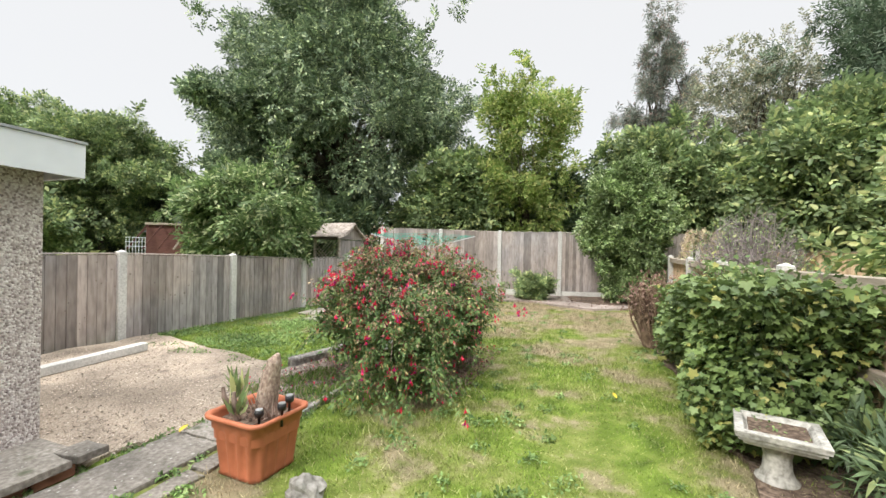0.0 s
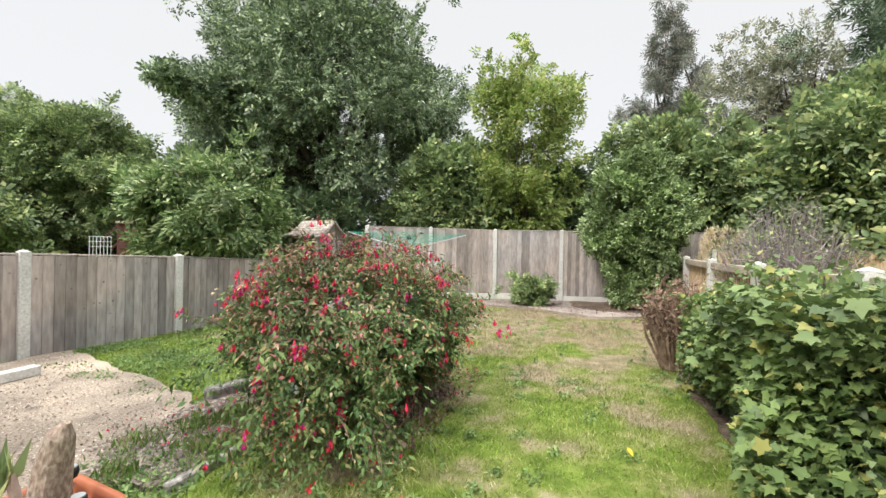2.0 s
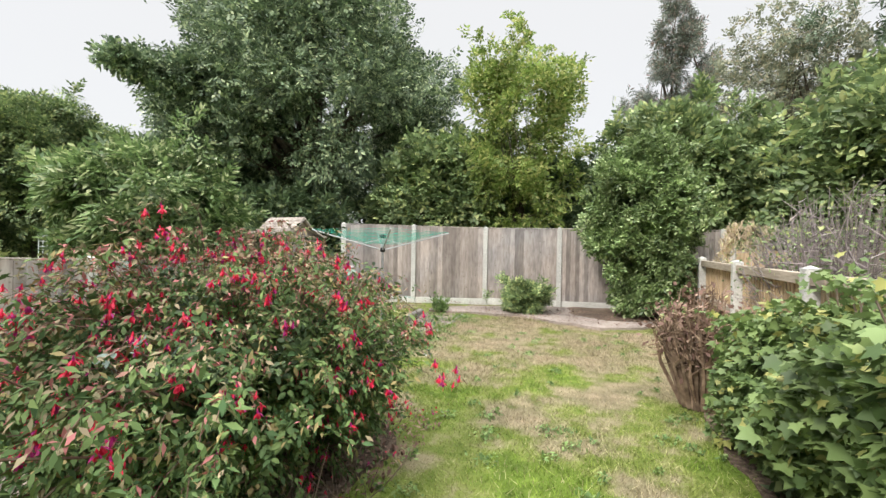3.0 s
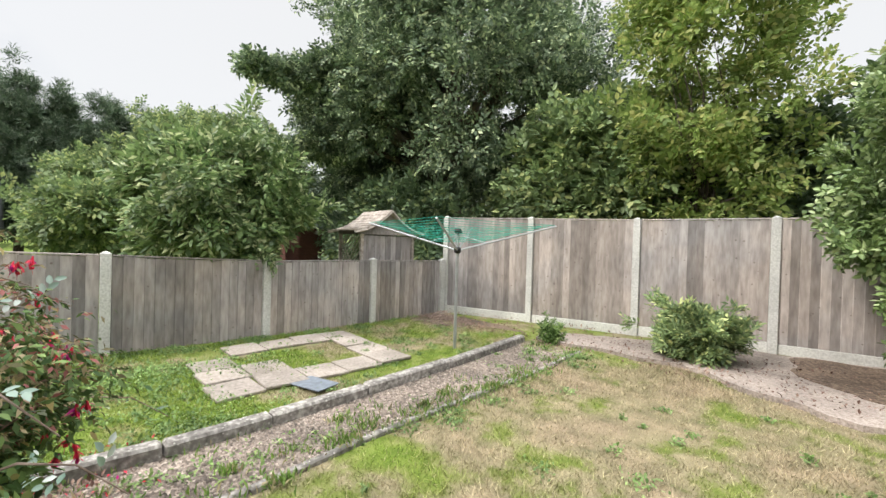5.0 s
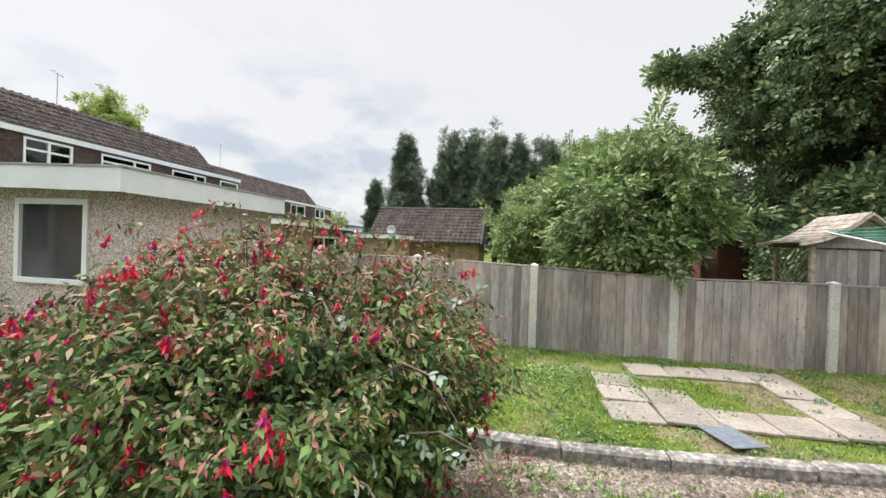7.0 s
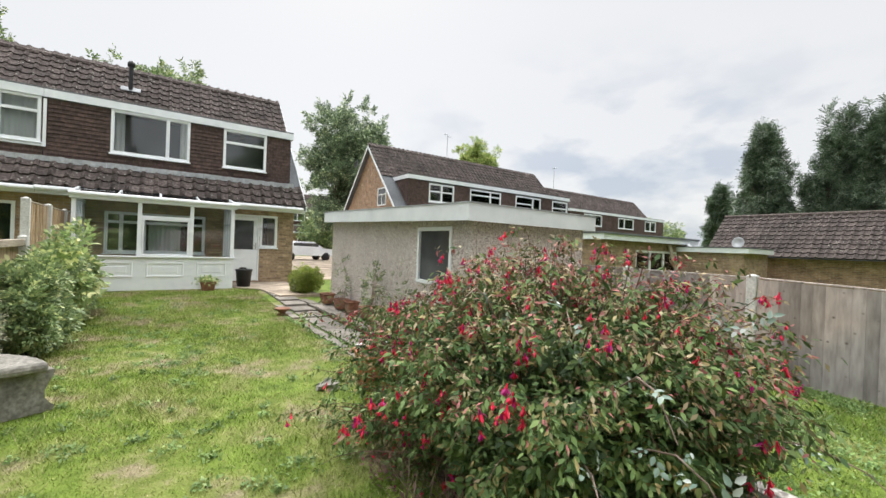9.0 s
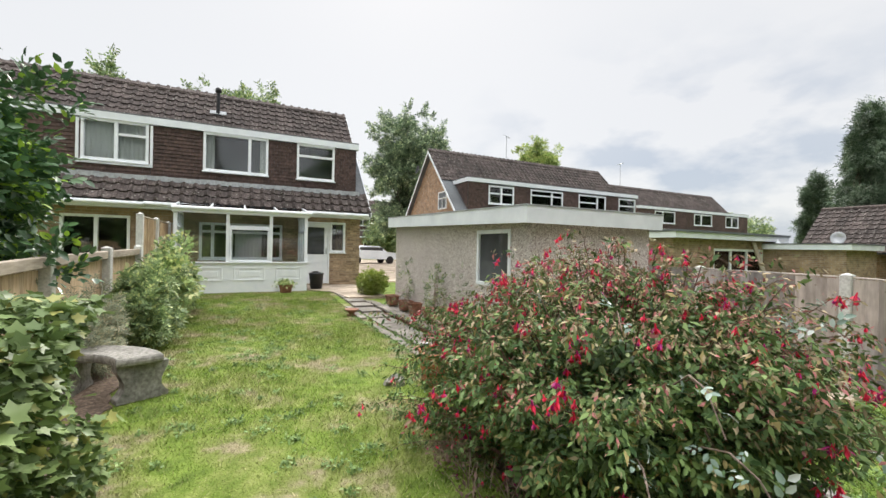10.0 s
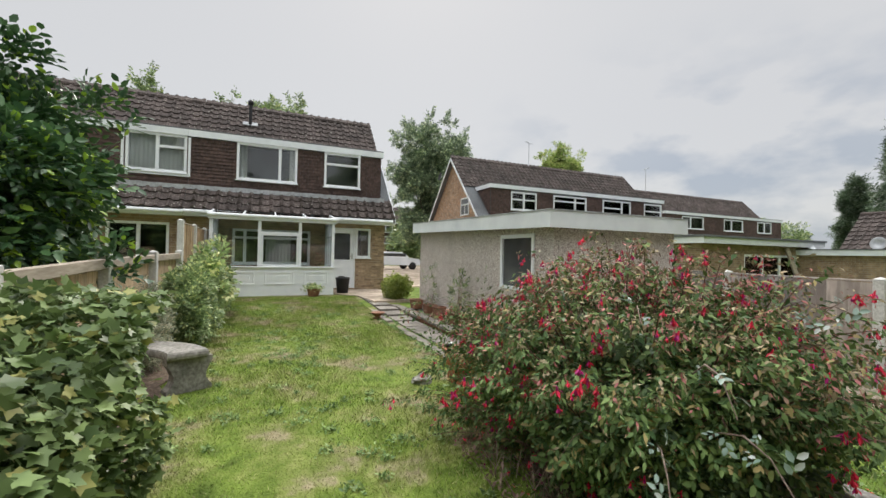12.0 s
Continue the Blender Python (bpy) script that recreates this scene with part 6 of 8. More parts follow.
def maple_hedge():
    ob = thing("maple_shrub", (1.5, 4.2, G), 0, "dense lobed-leaf shrub trimmed along the side fence", "shrub")
    rng = np.random.default_rng(12)
    n = 80000
    pts = np.stack([rng.uniform(-0.72, 0.62, n), rng.uniform(-1.35, 1.35, n), rng.uniform(0.05, 1.45, n)], 1)
    top = 1.08 + 0.15 * np.clip(-pts[:, 1] - 0.2, 0, 0.8) + 0.07 * noise3(pts * 2.6) + 0.05 * np.sin(pts[:, 1] * 3.1) + 0.05 * np.cos(pts[:, 0] * 5 + pts[:, 1] * 5)
    side = -0.50 - 0.07 * np.clip(-pts[:, 1] - 0.3, 0, 1) * np.clip(pts[:, 2], 0, 1) + 0.16 * noise3(pts * 3.4) + 0.10 * np.sin(pts[:, 1] * 2.3 + 1) + 0.12 * np.maximum(0, 0.5 - pts[:, 2]) * 2 + 0.10 * np.sin(pts[:, 2] * 6 + pts[:, 1] * 3)
    depth = np.minimum.reduce([top - pts[:, 2], pts[:, 0] - side, pts[:, 1] + 1.27 + 0.1 * np.sin(7 * pts[:, 2]), 1.35 - pts[:, 1] + 0.1 * np.sin(9 * pts[:, 2])])
    keep = (depth > 0) & (rng.random(n) < np.exp(-depth * 5.0) + 0.03)
    pts, dep = pts[keep], depth[keep]
    out = np.stack([np.where(pts[:, 0] < -0.2, -1.0, 0.0), np.where(pts[:, 1] < -1.3, -0.8, 0) + np.where(pts[:, 1] > 1.0, 0.8, 0), np.where(pts[:, 2] > 1.0, 0.8, 0.1)], 1)
    leafcloud("leaves", pts, 0.050, MAPLE, L_MAPLE, ob, out * 0.7, seed=3, up=0.5, jitter=0.4, droop=0.5)
    big = pts[(pts[:, 1] < 0.5) & (pts[:, 2] > 0.35) & (dep < 0.10)][::26]
    leafcloud("large_leaves", big + (-0.05, -0.05, 0.03), 0.070, MAPLE, L_MAPLE, ob, np.tile((-0.5, -0.8, 0.2), (len(big), 1)), seed=6, up=0.55, jitter=0.3, droop=0.3)
    # darker leaves fill the inside, the hedge's inner shade put into their colour
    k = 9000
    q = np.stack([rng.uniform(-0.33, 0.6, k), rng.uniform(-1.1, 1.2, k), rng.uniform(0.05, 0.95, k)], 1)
    leafcloud("inner_shade_leaves", q, 0.09, ONE, L_DARK, ob, seed=5)
    bm = bmesh.new()
    r2, tips = random.Random(4), []
    for i in range(70):
        a = Vector((r2.uniform(0.0, 0.35), r2.uniform(-1.0, 1.1), 0))
        b = Vector((a.x + r2.uniform(-0.25, 0.2), a.y + r2.uniform(-0.3, 0.3), r2.uniform(0.8, 1.26)))
        tips.append(tuple(b))
        tube(bm, [a, a.lerp(b, 0.5) + Vector((r2.uniform(-0.08, 0.08), 0, 0)), b], [0.014, 0.009, 0.004], 5, False)
    part("stem", bm, TWIG, ob, kind="stuff")
    tp = np.repeat(np.array(tips), 16, 0) + rng.normal(size=(len(tips) * 16, 3)) * (0.07, 0.07, 0.06)
    leafcloud("shoot_leaves", tp, 0.05, MAPLE, L_MAPLE, ob, seed=8, up=0.5, droop=0.3)


maple_hedge()


def arch(rng, f, top, rise, droop):
    """Eight points of an arching shoot from its foot over its height to a drooping tip."""
    mid = f.lerp(top, 0.5) + Vector((0, 0, rise))
    flat = Vector((top.x - f.x, top.y - f.y, 0)).normalized()
    tip = top + flat * droop * 0.9 + Vector((rng.uniform(-0.05, 0.05), rng.uniform(-0.05, 0.05), -droop))
    ctrl, out = [f, f.lerp(mid, 0.7) + Vector((0, 0, rise * 0.3)), mid.lerp(top, 0.5) + Vector((0, 0, rise * 0.6)), top, tip], []
    for k in range(8):
        t, p = k / 7, list(ctrl)
        while len(p) > 1:
            p = [u.lerp(v, t) for u, v in zip(p, p[1:])]
        out.append(p[0])
    return out


def fuchsia():
    ob = thing("fuchsia_bush", (-1.85, 3.90, G), 0, "large loose fuchsia bush covered in hanging red flowers", "bush")
    rng, nr = random.Random(9), np.random.default_rng(7)
    bm, pts, dirs, share, tips = bmesh.new(), [], [], [], []
    for i in range(1900):
        b, e = rng.uniform(0, 6.283), math.asin(rng.uniform(-0.52, 1.0))
        lump = 0.92 + 0.10 * math.sin(3 * b + 1.0) + 0.07 * math.sin(5 * b + 4 * e)
        u = lump * (1 - 0.42 * rng.random() ** 1.6) * (1.18 if i % 17 == 0 else 1.0)
        low = min(1.0, 0.68 + 0.50 * max(0.0, e + 0.55))
        top = Vector((math.cos(b) * math.cos(e) * 1.04 * u * low, math.sin(b) * math.cos(e) * 1.20 * u * low, max(0.10, 0.86 + math.sin(e) * 0.78 * u)))
        if i % 5 == 2:  # the heavier side, leaning out over the lawn
            top = Vector((0.45 + rng.gauss(0, 0.24), -1.05 + rng.gauss(0, 0.24), rng.uniform(0.15, 1.15)))
        elif i % 7 == 3:
            top = Vector((rng.uniform(-0.55, 0.7), rng.uniform(-0.75, 0.9), rng.uniform(0.12, 0.45)))
        r0 = 0.34 * rng.random() ** 0.5
        f = Vector((r0 * math.cos(b), r0 * math.sin(b), 0))
        top.x *= 0.80 if top.x < 0 else 1.0
        path = arch(rng, f, top, rng.uniform(0.02, 0.14) * top.z, rng.uniform(0.04, 0.20))
        if i % 3 == 0:
            tube(bm, path, [0.008, 0.007, 0.006, 0.005, 0.004, 0.003, 0.002, 0.001], 4, False)
        path = [Vector((p.x, p.y, max(0.03, p.z))) for p in path]
        m = 26 if i % 17 == 0 else 44
        for k in range(m):
            t = 7 * (1 - 0.62 * rng.random() ** 1.25)
            j = min(6, int(t))
            p = path[j].lerp(path[j + 1], t - j)
            d = (path[j + 1] - path[j]).normalized()
            side = Vector((rng.gauss(0, 1), rng.gauss(0, 1), rng.gauss(0, 0.7)))
            pts.append((p.x + side.x * 0.020, p.y + side.y * 0.020, p.z + side.z * 0.020))
            dirs.append((d.x * 0.5 + side.x * 0.4, d.y * 0.5 + side.y * 0.4, d.z * 0.5))
            share.append((p.z - 0.78) * 0.85 + (t / 7 - 0.75) * 0.5)
        tips.append((path[7], path[6], b, e))
    part("stem", bm, REDTWIG, ob, "thin reddish-brown stems", kind="stuff")
    pts, dirs, share = np.array(pts), np.array(dirs), np.array(share)
    high = nr.random(len(pts)) < np.clip(share + 0.14, 0.05, 0.74)
    leafcloud("leaves", pts[~high], 0.040, OVAL, L_FUCH, ob, dirs[~high], seed=8, up=0.35, droop=0.5, jitter=0.5)
    leafcloud("young_leaves", pts[high], 0.031, OVAL, L_BRONZE, ob, dirs[high], seed=18, up=0.3, droop=0.4, jitter=0.5)
    p2, o2, _ = clumps((0.03, -0.05, 0.66), (0.88, 1.06, 0.62), 11000, 150, 0.2, 17, 0.5, zmin=0.08)
    p2[:, 2] = np.maximum(p2[:, 2], 0.05)
    leafcloud("spray_leaves", p2, 0.078, SPRAY4, L_FUCH, ob, o2, seed=9, up=0.3, droop=0.3)
    # darker leaves deep in the bush: self-shadow painted as leaf colour
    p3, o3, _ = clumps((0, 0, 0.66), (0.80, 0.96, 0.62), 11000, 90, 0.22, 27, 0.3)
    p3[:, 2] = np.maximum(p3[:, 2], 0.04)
    leafcloud("inner_shade_leaves", p3, 0.085, SPRAY4, L_DARK, ob, seed=10)
    # long briars with paler leaves in fives, arching over the rest
    bm, q = bmesh.new(), []
    for i in range(15):
        b, e = rng.uniform(0, 6.283), rng.uniform(-0.2, 0.9)
        top = Vector((math.cos(b) * math.cos(e) * 1.10, math.sin(b) * math.cos(e) * 1.27, 0.86 + math.sin(e) * 0.84))
        path = arch(rng, Vector((0.2 * math.cos(b), 0.2 * math.sin(b), 0)), top * 0.93, 0.1, rng.uniform(0.1, 0.4))
        tube(bm, path, [0.006, 0.006, 0.005, 0.005, 0.004, 0.004, 0.003, 0.002], 5, False)
        for p, p2 in zip(path[4:], path[5:]):
            q += [tuple(p), tuple(p.lerp(p2, 0.5))]
    part("briar", bm, TWIG, ob, "pale thorny stems", kind="stuff")
    leafcloud("briar_leaves", np.array(q) + nr.normal(size=(len(q), 3)) * 0.015, 0.065, SPRAY4, L_BRIAR, ob, seed=12, up=0.7, droop=0.1)
    # dead straw stems at the foot
    bm = bmesh.new()
    for i in range(620):
        a, r = rng.uniform(0, 6.283), rng.uniform(0.1, 0.95)
        f = Vector((math.cos(a) * r, math.sin(a) * r, 0.0))
        tube(bm, [f, f + Vector((rng.uniform(-0.16, 0.16), rng.uniform(-0.16, 0.16), rng.uniform(0.05, 0.4) * (1.1 - 0.5 * r)))], [0.004, 0.0015], 3, False)
    part("dead_stem", bm, TWIG, ob, kind="stuff")
    # flowers: tube, flared sepals and darker skirt
    fl = bmesh.new()
    lathe(fl, [(0.003, 0.0), (0.0055, -0.012), (0.0065, -0.022)], 5)
    for k in range(4):
        t = k * math.pi / 2
        c, s = math.cos(t), math.sin(t)
        v = [fl.verts.new(p) for p in ((0.004 * c, 0.004 * s, -0.018), (0.018 * c - 0.006 * s, 0.018 * s + 0.006 * c, -0.030), (0.030 * c, 0.030 * s, -0.046), (0.018 * c + 0.006 * s, 0.018 * s - 0.006 * c, -0.030))]
        fl.faces.new(v)
    lathe(fl, [(0.006, -0.022), (0.011, -0.036), (0.009, -0.048)], 5)
    tube(fl, [(0, 0, -0.045), (0.002, 0, -0.075)], 0.0012, 3, False)
    co = np.array([v.co[:] for v in fl.verts])
    fl.verts.index_update()
    faces = [tuple(v.index for v in f.verts) for f in fl.faces]
    fl.free()
    nr = np.random.default_rng(5)
    fp = []
    for tip, near, b, e in tips:
        sunny = 0.5 + 0.5 * math.cos(b - 3.75)
        if nr.random() < 0.04 + 0.20 * sunny + (0.05 if tip.z > 1.0 else 0.0):
            for k in range(nr.integers(2, 8)):
                p = near.lerp(tip, nr.random()) if k % 2 else tip
                fp.append(np.array(p[:]) + nr.normal(size=3) * (0.022, 0.022, 0.028))
    fp = np.array(fp)
    fp = fp[fp[:, 2] > 0.13]
    verts, fcs = [], []
    for q in fp:
        a, t, sc = nr.uniform(0, 6.283), nr.uniform(-0.4, 0.4), nr.uniform(0.6, 1.0)
        m = np.array(Euler((t, nr.uniform(-0.4, 0.4), a)).to_matrix()) * sc
        fcs += [tuple(i + len(verts) for i in f) for f in faces]
        verts += list((co @ m.T) + q)
    me = bpy.data.meshes.new("flower")
    me.from_pydata([tuple(v) for v in verts], [], fcs)
    me.materials.append(PETAL)
    o = new("flower", me)
    o.parent = ob
    tagged(o, "hanging crimson flowers", kind="stuff")


fuchsia()


def low_shrub(name, loc, radii, n, size, shape, mat, label, seed, blobs=30, rb=0.12, up=0.4, droop=0.0, category="shrub"):
    return tree(name, loc, radii[2] * 2, radii, mat, n, size, shape, 0.012, blobs, rb, seed, label, category, limbs=18, up=up, droop=droop, zc=radii[2] * 0.95, zmin=0.03)


low_shrub("peony_shrub", (-1.32, 10.95, G + 0.05), (0.47, 0.42, 0.32), 2200, 0.15, SPRAYD, L_MID, "low rounded leafy perennial at the end of the lawn", 101, 60, 0.13, 0.6)
low_shrub("box_bush", (-3.05, -5.3, G + 0.1), (0.44, 0.44, 0.40), 9000, 0.045, SPRAY4, L_BOX, "clipped round yellow-green bush beside the path", 102, 160, 0.07, 0.3)
low_shrub("border_shrub", (1.46, -3.6, G), (0.42, 1.0, 0.70), 4600, 0.17, SPRAY4, L_SHRUB, "bright green arching shrub by the side fence", 103, 70, 0.22)
low_shrub("border_shrub", (1.40, -1.6, G), (0.40, 0.8, 0.52), 4200, 0.12, SPRAY5, L_MID, "feathery green border plants by the side fence", 104, 60, 0.18)
low_shrub("border_shrub", (1.68, 0.0, G), (0.24, 0.7, 0.45), 2000, 0.10, SPRAYN, L_PALE, "grey-green wispy border plant", 105, 60, 0.16)
low_shrub("border_shrub", (1.76, 2.5, G), (0.20, 0.60, 0.24), 900, 0.12, LONG, L_DARK, "strappy green plants behind the bird bath", 106, 50, 0.16)
low_shrub("ivy_patch", (1.55, 10.0, G), (0.35, 0.55, 0.22), 900, 0.09, BROAD, L_SHRUB, "pale green ground cover under the shrub", 107, 30, 0.12)
low_shrub("corner_weed", (-3.05, 10.25, G), (0.14, 0.14, 0.12), 260, 0.08, SPRAY4, L_WEED, "small weed at the end of the kerb", 108, 14, 0.06)


def plumes():
    ob = thing("pampas_grass", (2.32, 9.95, G), 0, "pale plumed grass over the side fence", "grass")
    nr = np.random.default_rng(3)
    pts, out = [], []
    for k in range(9):
        x, y, h = nr.uniform(-0.35, 0.45), nr.uniform(-0.5, 0.4), nr.uniform(1.55, 1.92)
        t = nr.random(160)
        pts.append(np.stack([x + nr.normal(size=160) * 0.035 + 0.1 * t * t, y + nr.normal(size=160) * 0.035, h - 0.45 + t * 0.45], 1))
    pts = np.concatenate(pts)
    leafcloud("plumes", pts, 0.09, LONG, L_PLUME, ob, np.tile((0, 0, 1.2), (len(pts), 1)), seed=4, up=0.1)
    bm = bmesh.new()
    for k in range(60):
        x, y = nr.uniform(-0.4, 0.4), nr.uniform(-0.4, 0.4)
        tube(bm, [(x * 0.4, y * 0.4, 0), (x, y, nr.uniform(0.7, 1.25))], [0.006, 0.003], 3, False)
    part("stalks", bm, TWIG, ob, kind="stuff")


plumes()


# ---- loose things ----
def trough_pot(name, loc, rz, L, W, H, mat, label, rim=0.035, ribs=True):
    """A tapered rectangular plant pot with rounded corners, a rolled rim, ribs and soil."""
    ob = thing(name, loc, rz, label, "plant pot")
    def ring(bm, l, w, z, rib=0.0, n=96):
        """A rectangle with rounded corners, stepped evenly along its edge, with upright flutes."""
        q, out = min(l, w) * 0.16, []
        a, b = l / 2 - q, w / 2 - q
        edge = 4 * (a + b) + 2 * math.pi * q
        for k in range(n):
            d, side = edge * k / n, 0
            spans = [2 * b, math.pi * q / 2, 2 * a, math.pi * q / 2] * 2
            while d > spans[side]:
                d -= spans[side]
                side += 1
            turn = (side // 2) * math.pi / 2
            ha, hb = (a, b) if (side // 2) % 2 == 0 else (b, a)
            t = d / q if side % 2 else 0.0
            x, y = (ha + q * math.cos(t), hb + q * math.sin(t)) if side % 2 else (ha + q, -hb + d)
            cut = rib * (0.5 - 0.5 * math.cos(2 * math.pi * k * 16 / n))
            x, y = x * (1 - cut), y * (1 - cut)
            out.append(bm.verts.new((x * math.cos(turn) - y * math.sin(turn), x * math.sin(turn) + y * math.cos(turn), z)))
        return out
    bm = bmesh.new()
    R = 0.095 if ribs else 0.0
    rows = [ring(bm, L * 0.74, W * 0.74, 0), ring(bm, L * 0.75, W * 0.75, 0.02, R), ring(bm, L * 0.86, W * 0.86, H * 0.72, R), ring(bm, L * 0.88, W * 0.88, H * 0.78), ring(bm, L * 0.90, W * 0.90, H * 0.93),
            ring(bm, L, W, H * 0.935), ring(bm, L * 1.01, W * 1.01, H * 0.965), ring(bm, L, W, H), ring(bm, L * 0.91, W * 0.89, H * 0.995), ring(bm, L * 0.88, W * 0.86, H * 0.93), ring(bm, L * 0.84, W * 0.82, H * 0.6)]
    for i, (a, b) in enumerate(zip(rows, rows[1:])):
        for k in range(96):
            bm.faces.new((a[k], a[(k + 1) % 96], b[(k + 1) % 96], b[k])).smooth = True
    bm.faces.new(rows[0][::-1])
    part("pot", bm, mat, ob)
    s = bmesh.new()
    r = ring(s, L * 0.868, W * 0.848, H * 0.84)
    s.faces.new(r)
    part("compost", s, SOIL, ob)
    return ob


pot = trough_pot("terracotta_trough", (-1.78, 1.60, G - 0.01), -4, 0.47, 0.46, 0.37, TERRA, "orange-brown plastic trough holding a dead stump and solar lights")
part("stump", tube(bmesh.new(), [(0.02, 0.03, 0.26), (0.03, 0.04, 0.41), (0.05, 0.05, 0.56), (0.07, 0.06, 0.66), (0.09, 0.07, 0.71)], [0.075, 0.068, 0.058, 0.045, 0.012], 14), STUMP, pot, "broken palm stump")
bm = bmesh.new()
for a, b in (((-0.15, -0.06), (-0.19, -0.1)), ((-0.12, 0.02), (-0.14, 0.0)), ((-0.07, -0.1), (-0.06, -0.13))):
    tube(bm, [(a[0], a[1], 0.32), (b[0], b[1], 0.44), (b[0] * 1.05, b[1], 0.50)], [0.022, 0.018, 0.010], 6)
part("dead_stalk", bm, TWIG, pot)
sp = np.random.default_rng(2)
leafcloud("blade", np.array([(-0.16, -0.03, 0.42)] * 26 + [(-0.05, -0.12, 0.36)] * 16) + sp.normal(size=(42, 3)) * 0.008, 0.16, LONG, L_SHRUB, pot, np.tile((0, 0, 2.2), (42, 1)), seed=2, up=0.0, kind="stuff")
for x, y, h in ((0.20, 0.06, 0.44), (0.14, -0.12, 0.40), (-0.02, 0.13, 0.46), (0.22, -0.02, 0.42)):
    li = part("solar_light", lathe(bmesh.new(), [(0.008, 0.30), (0.008, h - 0.02), (0.024, h - 0.018), (0.028, h), (0.026, h + 0.02)], 10, x, y), BLACK, pot, "small black solar light")
    part("cap", lathe(bmesh.new(), [(0.022, h + 0.021), (0.022, h + 0.026)], 10, x, y), METAL, li)
bm = bmesh.new()
rr = random.Random(2)
for i in range(30):
    a = (rr.uniform(-0.05, 0.12), rr.uniform(-0.1, 0.05), 0.33)
    tube(bm, [a, (a[0] + rr.uniform(-0.1, 0.1), a[1] + rr.uniform(-0.1, 0.1), rr.uniform(0.33, 0.45))], [0.008, 0.003], 3, False)
part("dry_root", bm, TWIG, pot, kind="stuff")


def rock(name, loc, size, mat, label, seed):
    ob = thing(name, loc, 0, label, "stone")
    bm = bmesh.new()
    bmesh.ops.create_icosphere(bm, subdivisions=3, radius=1)
    for v in bm.verts:
        d = noise.noise(v.co * 1.6 + Vector((seed, 0, 0))) * 0.45 + noise.noise(v.co * 4 + Vector((seed, 3, 0))) * 0.15
        v.co = Vector((v.co.x * size[0], v.co.y * size[1], max(-0.3, v.co.z) * size[2])) * (1 + d)
        v.co.z += size[2] * 0.3
    part("rock", bm, mat, ob)


rock("white_stone", (-1.30, 1.46, G - 0.01), (0.11, 0.085, 0.075), STONE, "rough pale lump of stone on the lawn", 1.0)


def birdbath():
    ob = thing("bird_bath", (1.30, 2.66, G - 0.02), -14, "square cast-stone bird bath holding wet leaves", "bird bath")
    bm = bmesh.new()
    prof = [(0.115, 0.0), (0.115, 0.035), (0.095, 0.05), (0.078, 0.09), (0.072, 0.17), (0.085, 0.22), (0.12, 0.27)]
    lathe(bm, prof, 14)
    part("pedestal", bm, PALESTONE, ob)
    bm = bmesh.new()
    rows = []
    for h, z in ((0.13, 0.250), (0.165, 0.268), (0.17, 0.285), (0.188, 0.290), (0.19, 0.308), (0.203, 0.312), (0.208, 0.345), (0.203, 0.352), (0.165, 0.352), (0.15, 0.33), (0.145, 0.315)):
        rows.append([bm.verts.new((x * h * 1.08, y * h, z)) for x, y in ((-1, -1), (1, -1), (1, 1), (-1, 1))])
    for a, b in zip(rows, rows[1:]):
        for k in range(4):
            bm.faces.new((a[k], a[(k + 1) % 4], b[(k + 1) % 4], b[k]))
    bm.faces.new(rows[0][::-1])
    bm.faces.new(rows[-1])
    part("basin", bm, PALESTONE, ob)
    part("silt", boxes((-0.150, 0.150, -0.138, 0.138, 0.31, 0.334)), SOIL, ob, "dark wet silt")
    nr = np.random.default_rng(8)
    p = np.stack([nr.uniform(-0.14, 0.14, 130), nr.uniform(-0.13, 0.13, 130), nr.uniform(0.332, 0.338, 130)], 1)[:45]
    leafcloud("dead_leaves", p, 0.022, ONE, L_WEED, ob, seed=3, up=1.5, kind="stuff")


birdbath()


def bench():
    ob = thing("stone_bench", (1.25, 0.52, G - 0.01), 55, "curved cast-stone garden bench with scrolled feet", "bench")
    bm = bmesh.new()
    lo, hi = [], []
    pts = []
    for k in range(13):
        t = -0.62 + 1.24 * k / 12
        pts.append((-0.95 + 0.98 * math.cos(t) + 0.0, 0.98 * math.sin(t)))
    inner = [(-0.95 + 0.62 * math.cos(-0.62 + 1.24 * k / 12), 0.62 * math.sin(-0.62 + 1.24 * k / 12)) for k in range(13)]
    ring = [(-x, y) for x, y in pts] + [(-x, y) for x, y in inner[::-1]]
    rows = [[bm.verts.new((x * f, y * f, z)) for x, y in ring] for f, z in ((0.97, 0.345), (1.0, 0.36), (1.01, 0.385), (1.0, 0.41), (0.97, 0.425))]
    for a, b in zip(rows, rows[1:]):
        for k in range(len(ring)):
            bm.faces.new((a[k], a[(k + 1) % len(ring)], b[(k + 1) % len(ring)], b[k]))
    bm.faces.new(rows[0][::-1])
    bm.faces.new(rows[-1])
    part("seat", bm, STONE, ob)
    for s in (-1, 1):
        bm = bmesh.new()
        prev = None
        for w, z in ((0.21, 0.0), (0.21, 0.04), (0.18, 0.07), (0.15, 0.12), (0.15, 0.18), (0.18, 0.25), (0.205, 0.29), (0.21, 0.343)):
            r = [bm.verts.new((x, y, z)) for x, y in ((-w, -0.07), (w, -0.07), (w, 0.07), (-w, 0.07))]
            if prev:
                for k in range(4):
                    bm.faces.new((prev[k], prev[(k + 1) % 4], r[(k + 1) % 4], r[k]))
            else:
                bm.faces.new(r[::-1])
            prev = r
        bm.faces.new(prev)
        leg = part("foot", bm, STONE, ob)
        leg.matrix_basis = pose(0.20, 0.37 * s, 0, 0, 0, -27 * s)


bench()


